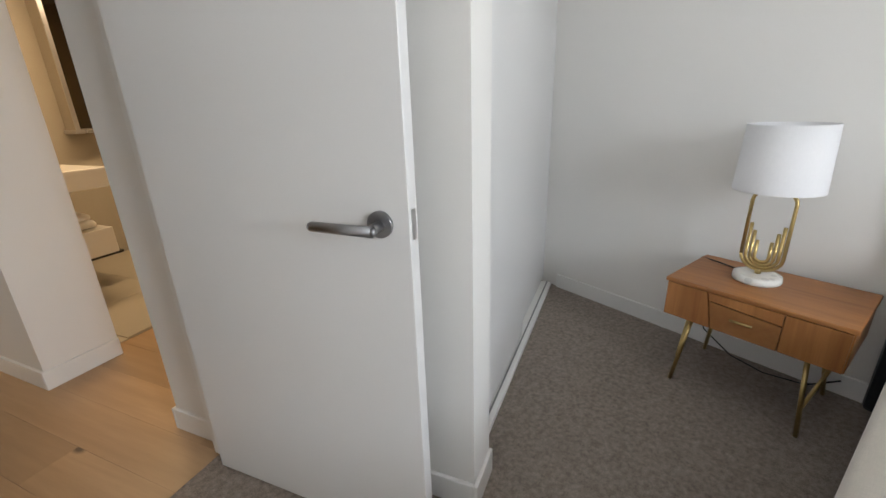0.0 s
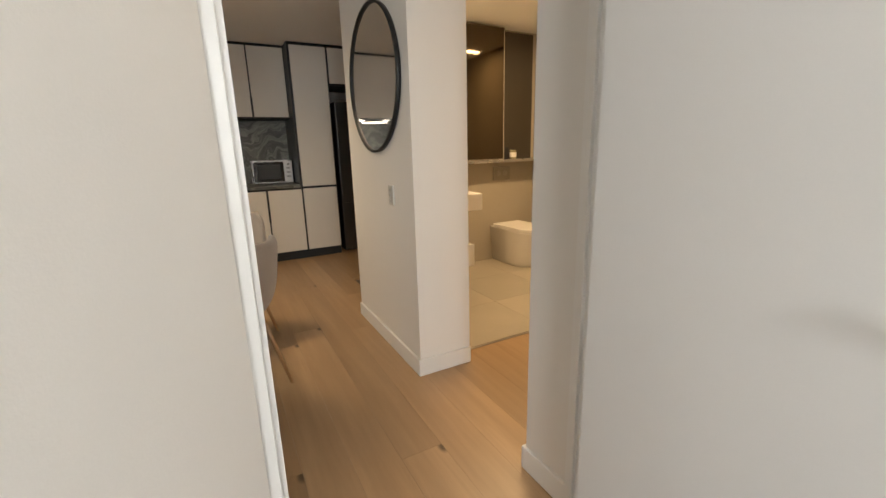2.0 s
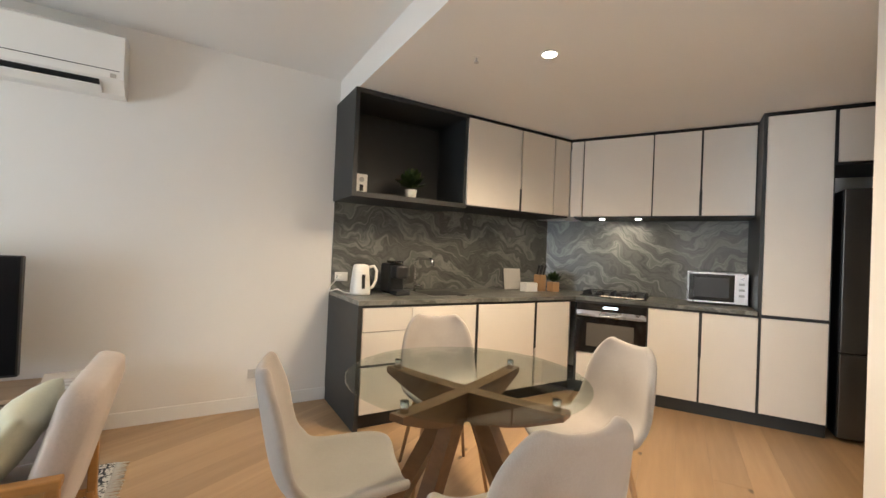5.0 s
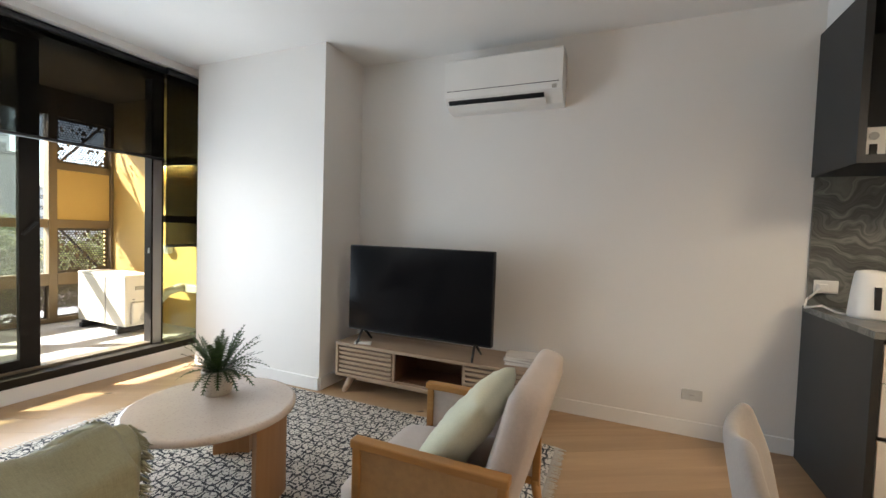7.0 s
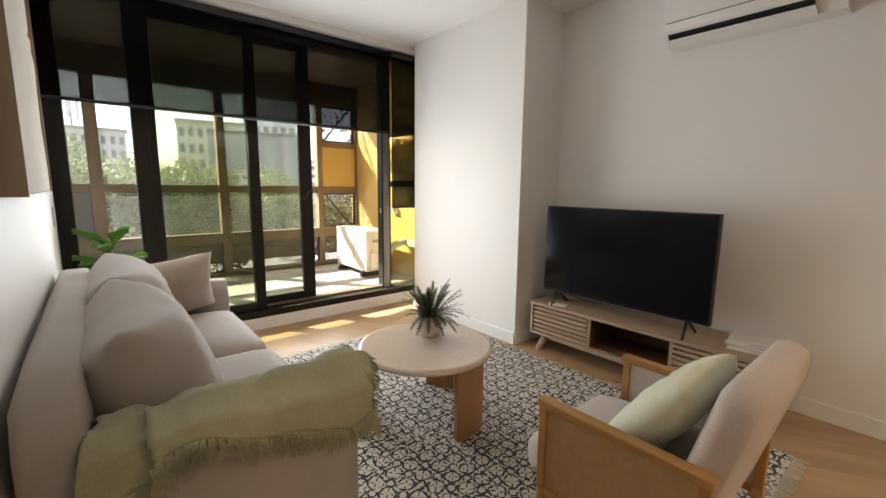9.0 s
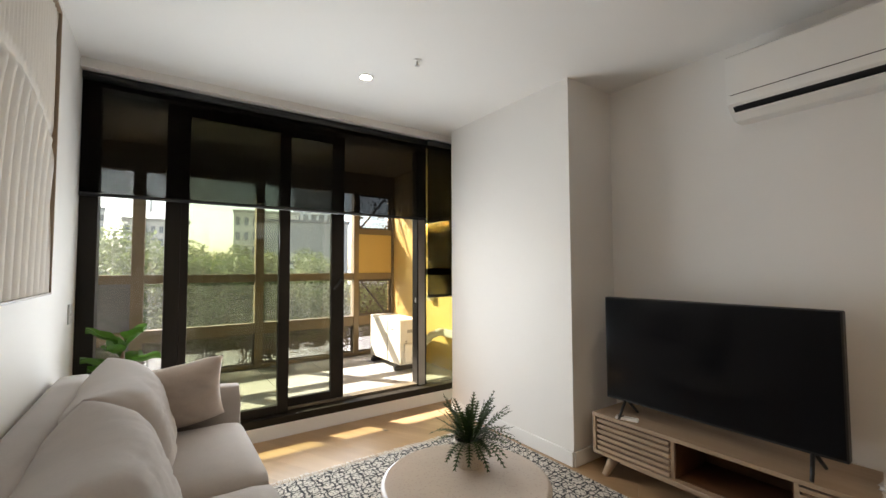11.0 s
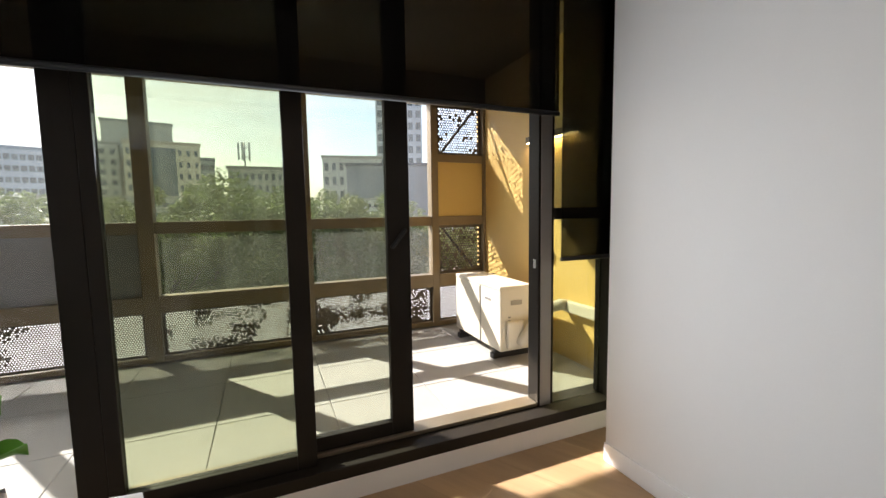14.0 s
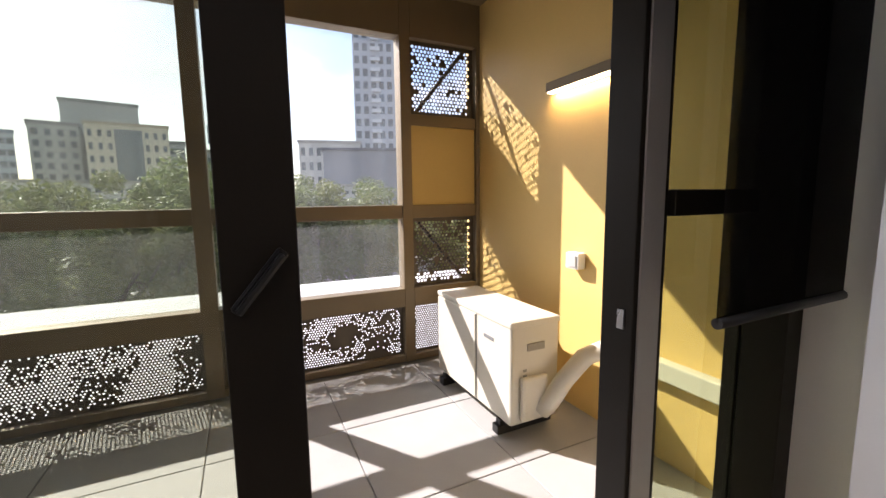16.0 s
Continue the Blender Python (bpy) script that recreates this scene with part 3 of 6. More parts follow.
TILE = plain("balcony_paver", (0.36, 0.35, 0.33), 0.8, 0, 0.10, 3.0, 160, 0.12, 0.10)
screen_1 = tagged(thing("balcony_screen", Matrix.Translation((0, BY, BF)), "bronze framed balcony screen with glass and perforated panels", "balustrade"), kind="structure")
POSTS = [(YW, YW + 0.035), (0.345, 0.425), (1.675, 1.775), (2.95, 3.07), (4.2, 4.3)]
for a, b in POSTS:
    block("post", (a, b, -0.06, 0.06, 0, 2.72), BRONZE2, screen_1, bev=0.004)
for i, ((_, a), (b, _)) in enumerate(zip(POSTS, POSTS[1:])):
    block("rail", (a, b, -0.05, 0.05, 0.0, 0.05), BRONZE2, screen_1, bev=0.003)
    block("rail", (a, b, -0.06, 0.06, 0.44, 0.58), BRONZE2, screen_1, bev=0.004)
    block("rail", (a, b, -0.05, 0.05, 1.115, 1.215), BRONZE2, screen_1, bev=0.004)
    block("rail", (a, b, -0.06, 0.06, 2.41, 2.72), BRONZE2, screen_1, bev=0.004)
    if i in (1, 2, 3):
        if i == 3:
            block("solid_panel", (a, b, -0.012, 0.012, 0.58, 1.115), GREYPANEL, screen_1, "plain grey infill panel")
        else:
            block("pane", (a, b, -0.005, 0.005, 0.58, 1.115), CLEAR, screen_1, "dusty clear glass").visible_shadow = False
        block("pane", (a, b, -0.005, 0.005, 1.215, 2.41), CLEAR, screen_1, "dusty clear glass").visible_shadow = False
PX = YW + 0.035
block("rail", (PX, 0.345, -0.05, 0.05, 1.80, 1.88), BRONZE2, screen_1, bev=0.004)
block("solid_panel", (PX, 0.345, 0.0, 0.03, 1.215, 1.80), plain("gold_panel", (0.51, 0.345, 0.10), 0.5, 0, 0.06, 1.5, 120, 0.03), screen_1, "flat mustard yellow panel")


def perforated(x0, x1, z0, z1, pitch, full, seed, parent):
    """A sheet of metal punched with staggered rows of round holes, left whole in patches."""
    verts, faces = [], []
    nx, nz = round((x1 - x0) / pitch), round((z1 - z0) / (pitch * 0.9))
    px, pz = (x1 - x0) / nx, (z1 - z0) / nz
    rng = random.Random(seed)
    for j in range(nz):
        odd = j % 2
        if odd:
            for a, b in ((x0, x0 + px / 2), (x1 - px / 2, x1)):
                k = len(verts)
                verts += [(a, 0, z0 + j * pz), (b, 0, z0 + j * pz), (b, 0, z0 + (j + 1) * pz), (a, 0, z0 + (j + 1) * pz)]
                faces.append((k, k + 1, k + 2, k + 3))
        for i in range(nx - odd):
            cx_, cz_ = x0 + (i + 0.5 + 0.5 * odd) * px, z0 + (j + 0.5) * pz
            edge = i == 0 or i == nx - 1 - odd or j == 0 or j == nz - 1
            patch = noise.noise(Vector((cx_ * 4.1 + seed * 7.0, cz_ * 6.5, seed))) * 0.8 + rng.uniform(-0.36, 0.36)
            k = len(verts)
            c4 = [(cx_ - px / 2, cz_ - pz / 2), (cx_ + px / 2, cz_ - pz / 2), (cx_ + px / 2, cz_ + pz / 2), (cx_ - px / 2, cz_ + pz / 2)]
            verts += [(x, 0, z) for x, z in c4]
            if edge or patch >= full or (full > 1 and rng.random() < 0.10):
                faces.append((k, k + 1, k + 2, k + 3))
                continue
            r = min(px, pz) * (rng.choice((0.38, 0.46, 0.49)) if full > 1 else rng.uniform(0.33, 0.38))
            verts += [(cx_ + r * math.cos(math.pi * (2 * q + 1) / 8 + math.pi), 0, cz_ + r * math.sin(math.pi * (2 * q + 1) / 8 + math.pi)) for q in range(8)]
            h = k + 4
            faces += [(k, k + 1, h + 2, h + 1), (k, h + 1, h), (k, h, h + 7), (k + 1, h + 3, h + 2), (k + 1, k + 2, h + 4, h + 3),
                      (k + 2, h + 5, h + 4), (k + 2, k + 3, h + 6, h + 5), (k + 3, h + 7, h + 6), (k, h + 7, k + 3)]
    me = bpy.data.meshes.new("perforated_panel")
    me.from_pydata(verts, [], faces)
    me.materials.append(PUNCHED)
    ob = new("perforated_panel", me)
    ob.parent = parent
    s = ob.modifiers.new("thick", "SOLIDIFY")
    s.thickness = 0.0012
    return tagged(ob, "punched dark bronze metal sheet")


PUNCHED = plain("punched_bronze", (0.10, 0.08, 0.055), 0.5, 0.2, 0.12, 2.0, 150, 0.04)
for i, ((_, a), (b, _)) in enumerate(zip(POSTS, POSTS[1:])):
    perforated(a, b, 0.05, 0.44, 0.019, (0.5, 0.06, 0.16, 0.5)[i], i + 1, screen_1)
perforated(PX, 0.345, 0.58, 1.115, 0.029, 1.05, 11, screen_1)
perforated(PX, 0.345, 1.88, 2.41, 0.029, 2.0, 12, screen_1)
for z0, z1, d in ((0.58, 1.115, -1), (1.88, 2.41, 1)):
    bm = bmesh.new()
    rod(bm, (PX + 0.05, -0.05, z1 if d > 0 else z0), (0.29, -0.05, z0 if d > 0 else z1), 0.016, None, 8)
    part("brace", bm, BLACK, screen_1, "dark diagonal brace")

# pavers
pav = tagged(thing("pavement", Matrix.Translation((0, 0, BF)), "pale square concrete balcony pavers", "paving"), kind="structure")
bm = bmesh.new()
box(bm, -0.3365, 0.3365, -0.3365, 0.3365, -0.02, 0.0)
soft(bm, 0.003, 1)
first = part("paver", bm, TILE, pav)
n_ = 0
for i in range(8):
    for j in range(3):
        x, y = 0.050 + 0.677 * i, -0.838 - 0.677 * j
        if n_ == 0:
            first.location = (x, y, 0)
        else:
            o = first.copy()
            scene.collection.objects.link(o)
            o.location = (x, y, 0)
        n_ += 1

# ---- soft things ----
def pillow(w, h, t, n=14, pinch=0.10, sag=0.0, seed=0):
    """A filled cushion in the x-z plane, thick in y, with pinched corners and soft folds."""
    bm = bmesh.new()
    grid = []
    for side in (1, -1):
        rows = []
        for j in range(n + 1):
            row = []
            for i in range(n + 1):
                u, v = 2 * i / n - 1, 2 * j / n - 1
                e = max(0.0, (1 - u ** 4) * (1 - v ** 4)) ** 0.55
                x = u * w / 2 * (1 - pinch * (1 - abs(v) ** 2) * abs(u) ** 3 * 0.6)
                z = v * h / 2 * (1 - pinch * (1 - abs(u) ** 2) * abs(v) ** 3 * 0.6)
                f = noise.noise(Vector((x * 7 + seed * 3.1, z * 5, side * 2.0 + seed))) * 0.014 + noise.noise(Vector((x * 16 + seed, z * 9, seed))) * 0.004
                if n > 20:
                    f -= 0.007 * max(0.0, 1 - abs(noise.noise(Vector((x * 4.5 + z * 5 + seed, z * 13 - x * 4 + seed, seed * 1.7)))) * 7) + 0.004 * max(0.0, 1 - abs(noise.noise(Vector((x * 9 + seed, z * 22 + x * 6, side + seed * 0.7)))) * 6)
                y = side * (t / 2 * e + f * e)
                z -= sag * (1 - u * u) * (0.5 + 0.5 * v)
                row.append(bm.verts.new((x, y, z)))
            rows.append(row)
        grid.append(rows)
    for rows in grid:
        for j in range(n):
            for i in range(n):
                bm.faces.new((rows[j][i], rows[j][i + 1], rows[j + 1][i + 1], rows[j + 1][i]))
    bmesh.ops.remove_doubles(bm, verts=list(bm.verts), dist=0.004)
    for f in bm.faces:
        f.smooth = True
    return bm


def padded(x0, x1, y0, y1, z0, z1, r, puff=0.0, seed=0, cuts=7):
    """An upholstered block: rounded edges, its top a little swollen and uneven."""
    bm = bmesh.new()
    box(bm, x0, x1, y0, y1, z0, z1)
    bmesh.ops.subdivide_edges(bm, edges=list(bm.edges), cuts=cuts, use_grid_fill=True)
    c = Vector(((x0 + x1) / 2, (y0 + y1) / 2, (z0 + z1) / 2))
    hs = Vector(((x1 - x0) / 2, (y1 - y0) / 2, (z1 - z0) / 2))
    for v in bm.verts:
        d = v.co - c
        core = Vector([max(-(hs[i] - r), min(hs[i] - r, d[i])) for i in range(3)])
        o = d - core
        if o.length > 1e-6:
            o = o.normalized() * r
        d = core + o
        u = [d[i] / hs[i] for i in range(3)]
        if puff and u[2] > 0.2:
            d.z += puff * max(0, 1 - u[0] ** 4) * max(0, 1 - u[1] ** 4)
        d.z += noise.noise(Vector((d.x * 6 + seed, d.y * 6, seed))) * puff * 0.25
        v.co = c + d
    for f in bm.faces:
        f.smooth = True
    return bm


GREIGE = cloth("greige_upholstery", (0.37, 0.33, 0.30))
BEIGE = cloth("beige_cushion", (0.50, 0.42, 0.36))
PALE = cloth("pale_chair_cloth", (0.55, 0.47, 0.42))
SHELL = cloth("grey_chair_cloth", (0.37, 0.335, 0.305))
SAGE = cloth("sage_throw", (0.34, 0.33, 0.215), 420.0, 0.2, 0.98, 0.6)
MINT = cloth("mint_yellow_cushion", (0.66, 0.66, 0.50), 600.0, 0.12)
OLIVE = cloth("olive_cushion_back", (0.22, 0.23, 0.17))
HONEY = wood("honey_oak", (0.52, 0.29, 0.10), (0.36, 0.17, 0.05), 1, 22.0, 0.4, 0, 0.1)
CONSOLE = wood("washed_oak", (0.46, 0.34, 0.24), (0.32, 0.22, 0.14), 1, 16.0, 0.5, 0, 0.12)
TABLEOAK = wood("table_oak", (0.42, 0.24, 0.11), (0.30, 0.15, 0.06), 2, 16.0, 0.45, 0, 0.1)
WALNUT = wood("walnut", (0.23, 0.125, 0.06), (0.12, 0.06, 0.027), 0, 20.0, 0.4, 0, 0.15)
BEECH = wood("beech_leg", (0.48, 0.30, 0.16), (0.36, 0.20, 0.09), 2, 22.0, 0.45, 0, 0.1)
ACACIA = wood("acacia", (0.56, 0.25, 0.08), (0.22, 0.08, 0.022), 1, 16.0, 0.4, 0, 0.1)
TERRAZZO = speckled("pale_terrazzo", (0.66, 0.56, 0.48), (0.56, 0.455, 0.385), 0.22, 60.0)
CERAMIC = speckled("speckled_ceramic", (0.58, 0.52, 0.44), (0.35, 0.30, 0.24), 0.5, 90.0)
BRASS = plain("brushed_brass", (0.52, 0.38, 0.16), 0.32, 1.0, 0.1, 5, 200, 0.02)
FERN = leaf_mat("fern_green", (0.016, 0.035, 0.01), (0.055, 0.085, 0.026))
FIG = leaf_mat("fig_leaf_green", (0.022, 0.08, 0.01), (0.09, 0.21, 0.022), 0.32)
SOIL = plain("soil", (0.03, 0.022, 0.015), 0.95, 0, 0.3, 20, 200, 0.6)

# ---- sofa: two seats, along the east wall ----
sofa = thing("sofa", Matrix.Translation((2.80, 1.33, 0)), "greige linen two-seat sofa along the wall with loose back cushions", "sofa")
part("base", padded(-0.39, 0.42, -0.94, 0.94, 0.06, 0.30, 0.03, 0, 1, 3), GREIGE, sofa)
part("armrest", padded(-0.41, 0.42, -0.97, -0.84, 0.06, 0.645, 0.035, 0.004, 2, 5), GREIGE, sofa)
part("armrest", padded(-0.41, 0.42, 0.84, 0.97, 0.06, 0.645, 0.035, 0.004, 3, 5), GREIGE, sofa)
part("backrest", padded(0.28, 0.43, -0.97, 0.97, 0.06, 0.80, 0.04, 0.004, 4, 5), GREIGE, sofa)
for k, (a, b) in enumerate(((-0.84, 0.0), (0.0, 0.84))):
    part("seat_cushion", padded(-0.41, 0.30, a + 0.004, b - 0.004, 0.29, 0.455, 0.05, 0.025, 5 + k), GREIGE, sofa)
    bm = pillow(0.85, 0.49, 0.35, 44, 0.05, 0.03, 8 + k)
    part("back_cushion", bm, GREIGE, sofa, "plump loose back cushion", Matrix.Translation((0.135, (a + b) / 2, 0.655)) @ Matrix.Rotation(radians(20), 4, "Y") @ Matrix.Rotation(radians(90), 4, "Z"))
for x in (-0.34, 0.36):
    for y in (-0.88, 0.88):
        block("leg", (x - 0.025, x + 0.025, y - 0.025, y + 0.025, 0.0, 0.07), BLACK, sofa)

cushion = part("cushion", pillow(0.50, 0.40, 0.16, 30, 0.14, 0.0, 21), BEIGE, None, "", Matrix.Translation((2.745, 0.61, 0.655)) @ Matrix.Rotation(radians(8), 4, "Z") @ Matrix.Rotation(radians(-24), 4, "X") @ Matrix.Rotation(radians(8), 4, "Y"))
tagged(cushion, "beige linen scatter cushion propped in the sofa corner", "cushion")


def drape(name):
    """A fringed throw laid over the sofa's arm, hanging down on both sides with folds."""
    bm = bmesh.new()
    nu, nv = 64, 46
    rows = []
    for j in range(nv + 1):
        s = j / nv
        row = []
        for i in range(nu + 1):
            u = i / nu
            x = -0.44 + 0.74 * u + 0.02 * math.sin(9 * s)
            w = noise.noise(Vector((u * 5.0, s * 2.2, 3.3)))
            f = 0.5 + 0.5 * math.sin(u * 12 + 4.0 * w + s * 1.5)
            inner, top, outer = 0.16 + 0.05 * w, 0.24, 0.13 + 0.05 * math.sin(u * 5 + 1.4)
            d = s * (inner + top + outer)
            if d < inner:
                y, z = 0.80 - 0.02 * f, 0.665 - (inner - d)
                z = max(z, 0.515)
            elif d < inner + top:
                k = (d - inner) / top
                y, z = 0.80 + 0.20 * k, 0.66 + 0.022 * f * math.sin(math.pi * k) + 0.012 * math.sin(math.pi * k)
            else:
                k = d - inner - top
                y, z = 1.0 + 0.008 + 0.032 * f * min(1, k / 0.12), 0.655 - k
            x += 0.015 * noise.noise(Vector((u * 11, s * 7, 1.0)))
            row.append(bm.verts.new((x, y, z + 0.034 * noise.noise(Vector((u * 7, s * 5, 0))) + 0.012 * noise.noise(Vector((u * 22, s * 20, 4))))))
        rows.append(row)
    for j in range(nv):
        for i in range(nu):
            f = bm.faces.new((rows[j][i], rows[j][i + 1], rows[j + 1][i + 1], rows[j + 1][i]))
            f.smooth = True
    ends = [(v.co.copy(), 1) for v in rows[nv]] + [(v.co.copy(), 0) for v in rows[0]]
    sides = [rows[j][0].co.copy() for j in range(nv + 1)]
    return bm, ends, sides


throw = thing("throw_blanket", Matrix.Translation((2.80, 1.33, 0)), "sage green fringed throw draped over the sofa arm", "blanket")
bm, ends, sides = drape("throw")
cloth_ob = part("blanket", bm, SAGE, throw)
s_ = cloth_ob.modifiers.new("thick", "SOLIDIFY")
s_.thickness = 0.008
bm = bmesh.new()
rf = random.Random(3)
for c, hang in ends:
    for _ in range(4):
        o = c + Vector((rf.uniform(-0.008, 0.008), 0.004, 0.0))
        d = Vector((rf.uniform(-0.018, 0.018), rf.uniform(0, 0.012), -rf.uniform(0.03, 0.055) if hang else rf.uniform(0.004, 0.012)))
        rod(bm, o, o + d, 0.003, 0.0012, 4)
for c in sides:
    for _ in range(5):
        o = c + Vector((0, rf.uniform(-0.008, 0.008), rf.uniform(-0.006, 0.006)))
        rod(bm, o, o + Vector((-rf.uniform(0.015, 0.03), rf.uniform(-0.01, 0.01), -rf.uniform(0.015, 0.035))), 0.003, 0.0012, 4)
flap = bmesh.new()
rows = []
for j in range(13):
    row = []
    for i in range(41):
        u, k = i / 40, j / 12
        hang = (0.10 + 0.05 * math.sin(u * 5.0 + 0.6) + 0.015 * math.sin(u * 13)) * k
        f = 0.5 + 0.5 * math.sin(u * 17 + 1.2 + 2.0 * noise.noise(Vector((u * 4, k, 7.0))))
        row.append(flap.verts.new((-0.40 + 0.58 * u + 0.02 * noise.noise(Vector((u * 8, k * 4, 2.0))), (0.93 + 0.105 * min(1, k * 2.5)) + 0.018 * f * k + (0.02 if k > 0.3 else 0.0), 0.705 + 0.02 * f * (1 - k) - hang - 0.02 * k)))
    rows.append(row)
for j in range(12):
    for i in range(40):
        flap.faces.new((rows[j][i], rows[j][i + 1], rows[j + 1][i + 1], rows[j + 1][i])).smooth = True
for v in rows[12]:
    for _ in range(5):
        o = v.co + Vector((rf.uniform(-0.008, 0.008), 0.003, 0.002))
        rod(bm, o, o + Vector((rf.uniform(-0.02, 0.02), rf.uniform(0, 0.015), -rf.uniform(0.03, 0.06))), 0.003, 0.0012, 4)
fl = part("folded_end", flap, SAGE, throw, "folded-over fringed end of the throw")
s_ = fl.modifiers.new("thick", "SOLIDIFY")
s_.thickness = 0.006
tagged(part("fringe", bm, SAGE, throw, "loose sage green fringe"), kind="stuff")

# ---- rug ----
bm = bmesh.new()
box(bm, -1.15, 1.15, -1.34, 1.34, 0.0, 0.010)
soft(bm, 0.004, 1)
rug = thing("rug", Matrix.Translation((1.70, 1.85, 0.0)), "cream wool rug with a black lattice pattern", "rug")
part("wool_field", bm, rug_weave("rug_wool"), rug)
FRINGE = cloth("rug_fringe", (0.62, 0.58, 0.51))
for side in (-1, 1):
    bm = bmesh.new()
    for i in range(230):
        x = -1.145 + 2.29 * i / 229
        rod(bm, (x, side * 1.335, 0.006), (x + rf.uniform(-0.008, 0.008), side * (1.385 + rf.uniform(0, 0.02)), 0.003), 0.0028, 0.0018, 4)
    tagged(part("fringe", bm, FRINGE, rug, "short cream fringe"), kind="stuff")

# ---- round coffee table ----
ctable = thing("coffee_table", Matrix.Translation((1.69, 1.755, 0.010)), "round pale terrazzo coffee table on three curved oak legs", "coffee table")
bm = bmesh.new()
lathe(bm, [(0.352, 0.372), (0.366, 0.380), (0.368, 0.395), (0.362, 0.404), (0.350, 0.408)], 64)
part("tabletop", bm, TERRAZZO, ctable, "speckled pale terrazzo top")
for a0 in (97, 215, 335):
    bm = bmesh.new()
    arc = 17
    n = 10
    pts = [radians(a0 - arc + 2 * arc * i / n) for i in range(n + 1)]
    outer = [(0.345 * math.cos(a), 0.345 * math.sin(a)) for a in pts]
    inner = [(0.312 * math.cos(a), 0.312 * math.sin(a)) for a in reversed(pts)]
    prism(bm, outer + inner, 0.0, 0.374)
    part("leg", bm, TABLEOAK, ctable)


def frond_plant(name, m, pot_r, pot_h, count, length, label):
    p = thing(name, m, label, "plant")
    bm = bmesh.new()
    lathe(bm, [(pot_r * 0.78, 0.0), (pot_r * 0.86, 0.008), (pot_r * 0.98, pot_h * 0.5), (pot_r, pot_h - 0.006), (pot_r * 0.97, pot_h), (pot_r * 0.9, pot_h - 0.004), (pot_r * 0.88, pot_h - 0.03)], 36)
    part("pot", bm, CERAMIC, p, "pale speckled ceramic pot")
    bm = bmesh.new()
    lathe(bm, [(pot_r * 0.87, pot_h - 0.035), (pot_r * 0.87, pot_h - 0.022)], 24)
    part("soil", bm, SOIL, p)
    bm = bmesh.new()
    rp = random.Random(9)
    for k in range(count):
        a = 2 * math.pi * k / count * 2.618 + rp.uniform(-0.3, 0.3)
        lift = rp.uniform(0.55, 1.4)
        ln = length * rp.uniform(0.7, 1.1)
        pos = Vector((math.cos(a) * pot_r * 0.3, math.sin(a) * pot_r * 0.3, pot_h - 0.02))
        d = Vector((math.cos(a) * math.cos(lift), math.sin(a) * math.cos(lift), math.sin(lift)))
        steps = 13
        side = Vector((-math.sin(a), math.cos(a), 0))
        prev = pos.copy()
        for s in range(steps):
            d = (d + Vector((0, 0, -0.085 * (1.2 if lift < 0.8 else 0.6)))).normalized()
            pos = prev + d * ln / steps
            wdt = 0.0035
            vs = [bm.verts.new(prev - side * wdt), bm.verts.new(prev + side * wdt), bm.verts.new(pos + side * wdt * 0.8), bm.verts.new(pos - side * wdt * 0.8)]
            bm.faces.new(vs)
            if s > 1:
                lw = 0.019 * math.sin(math.pi * min(1, (s + 1) / (steps + 1))) + 0.004
                nrm = side.cross(d).normalized()
                for sg in (-1, 1):
                    tip = pos + side * sg * lw + d * 0.010 + nrm * rp.uniform(-0.004, 0.004)
                    b0, b1 = pos - d * 0.006, pos + d * 0.005
                    mid = (b0 + tip) / 2 - d * 0.003
                    bm.faces.new([bm.verts.new(b0), bm.verts.new(mid), bm.verts.new(tip), bm.verts.new(b1)])
            prev = pos
    part("foliage", bm, FERN, p, "arching dark green fern fronds")
    return p


frond_plant("potted_fern", Matrix.Translation((1.60, 1.67, 0.418)), 0.075, 0.125, 60, 0.225, "green fern in a pale speckled ceramic pot on the coffee table")

# ---- media console and television ----
cons = thing("tv_console", Matrix.Translation((0.245, 2.275, 0.0)), "washed oak media console with slatted doors and splayed legs", "tv stand")
block("top", (-0.20, 0.20, -0.775, 0.775, 0.365, 0.388), CONSOLE, cons, bev=0.003)
block("bottom", (-0.20, 0.195, -0.775, 0.775, 0.128, 0.150), CONSOLE, cons, bev=0.003)
for y in (-0.775, 0.755):
    block("side_panel", (-0.20, 0.195, y, y + 0.02, 0.150, 0.365), CONSOLE, cons)
for y in (-0.285, 0.265):
    block("divider", (-0.19, 0.175, y, y + 0.02, 0.150, 0.365), CONSOLE, cons)
# back and middle niche faces are a darker, redder brown than the console
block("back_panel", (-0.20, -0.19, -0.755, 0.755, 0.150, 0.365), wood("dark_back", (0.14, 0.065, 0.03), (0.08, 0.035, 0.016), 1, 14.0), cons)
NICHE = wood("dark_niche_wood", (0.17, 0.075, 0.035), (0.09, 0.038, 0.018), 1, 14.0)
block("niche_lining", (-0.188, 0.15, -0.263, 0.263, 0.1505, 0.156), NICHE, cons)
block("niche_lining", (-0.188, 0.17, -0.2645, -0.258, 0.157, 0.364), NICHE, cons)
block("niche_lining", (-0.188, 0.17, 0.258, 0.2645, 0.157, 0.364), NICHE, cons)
for a, b in ((-0.753, -0.287), (0.287, 0.753)):
    d = part("slatted_door", bmesh.new(), CONSOLE, cons, "sliding door of narrow horizontal oak slats")
    block("backing", (0.150, 0.158, a, b, 0.152, 0.363), WALNUT, d)
    for k in range(6):
        z = 0.157 + k * 0.0345
        block("slat", (0.158, 0.185, a, b, z, z + 0.021), CONSOLE, d, bev=0.002, seg=1)
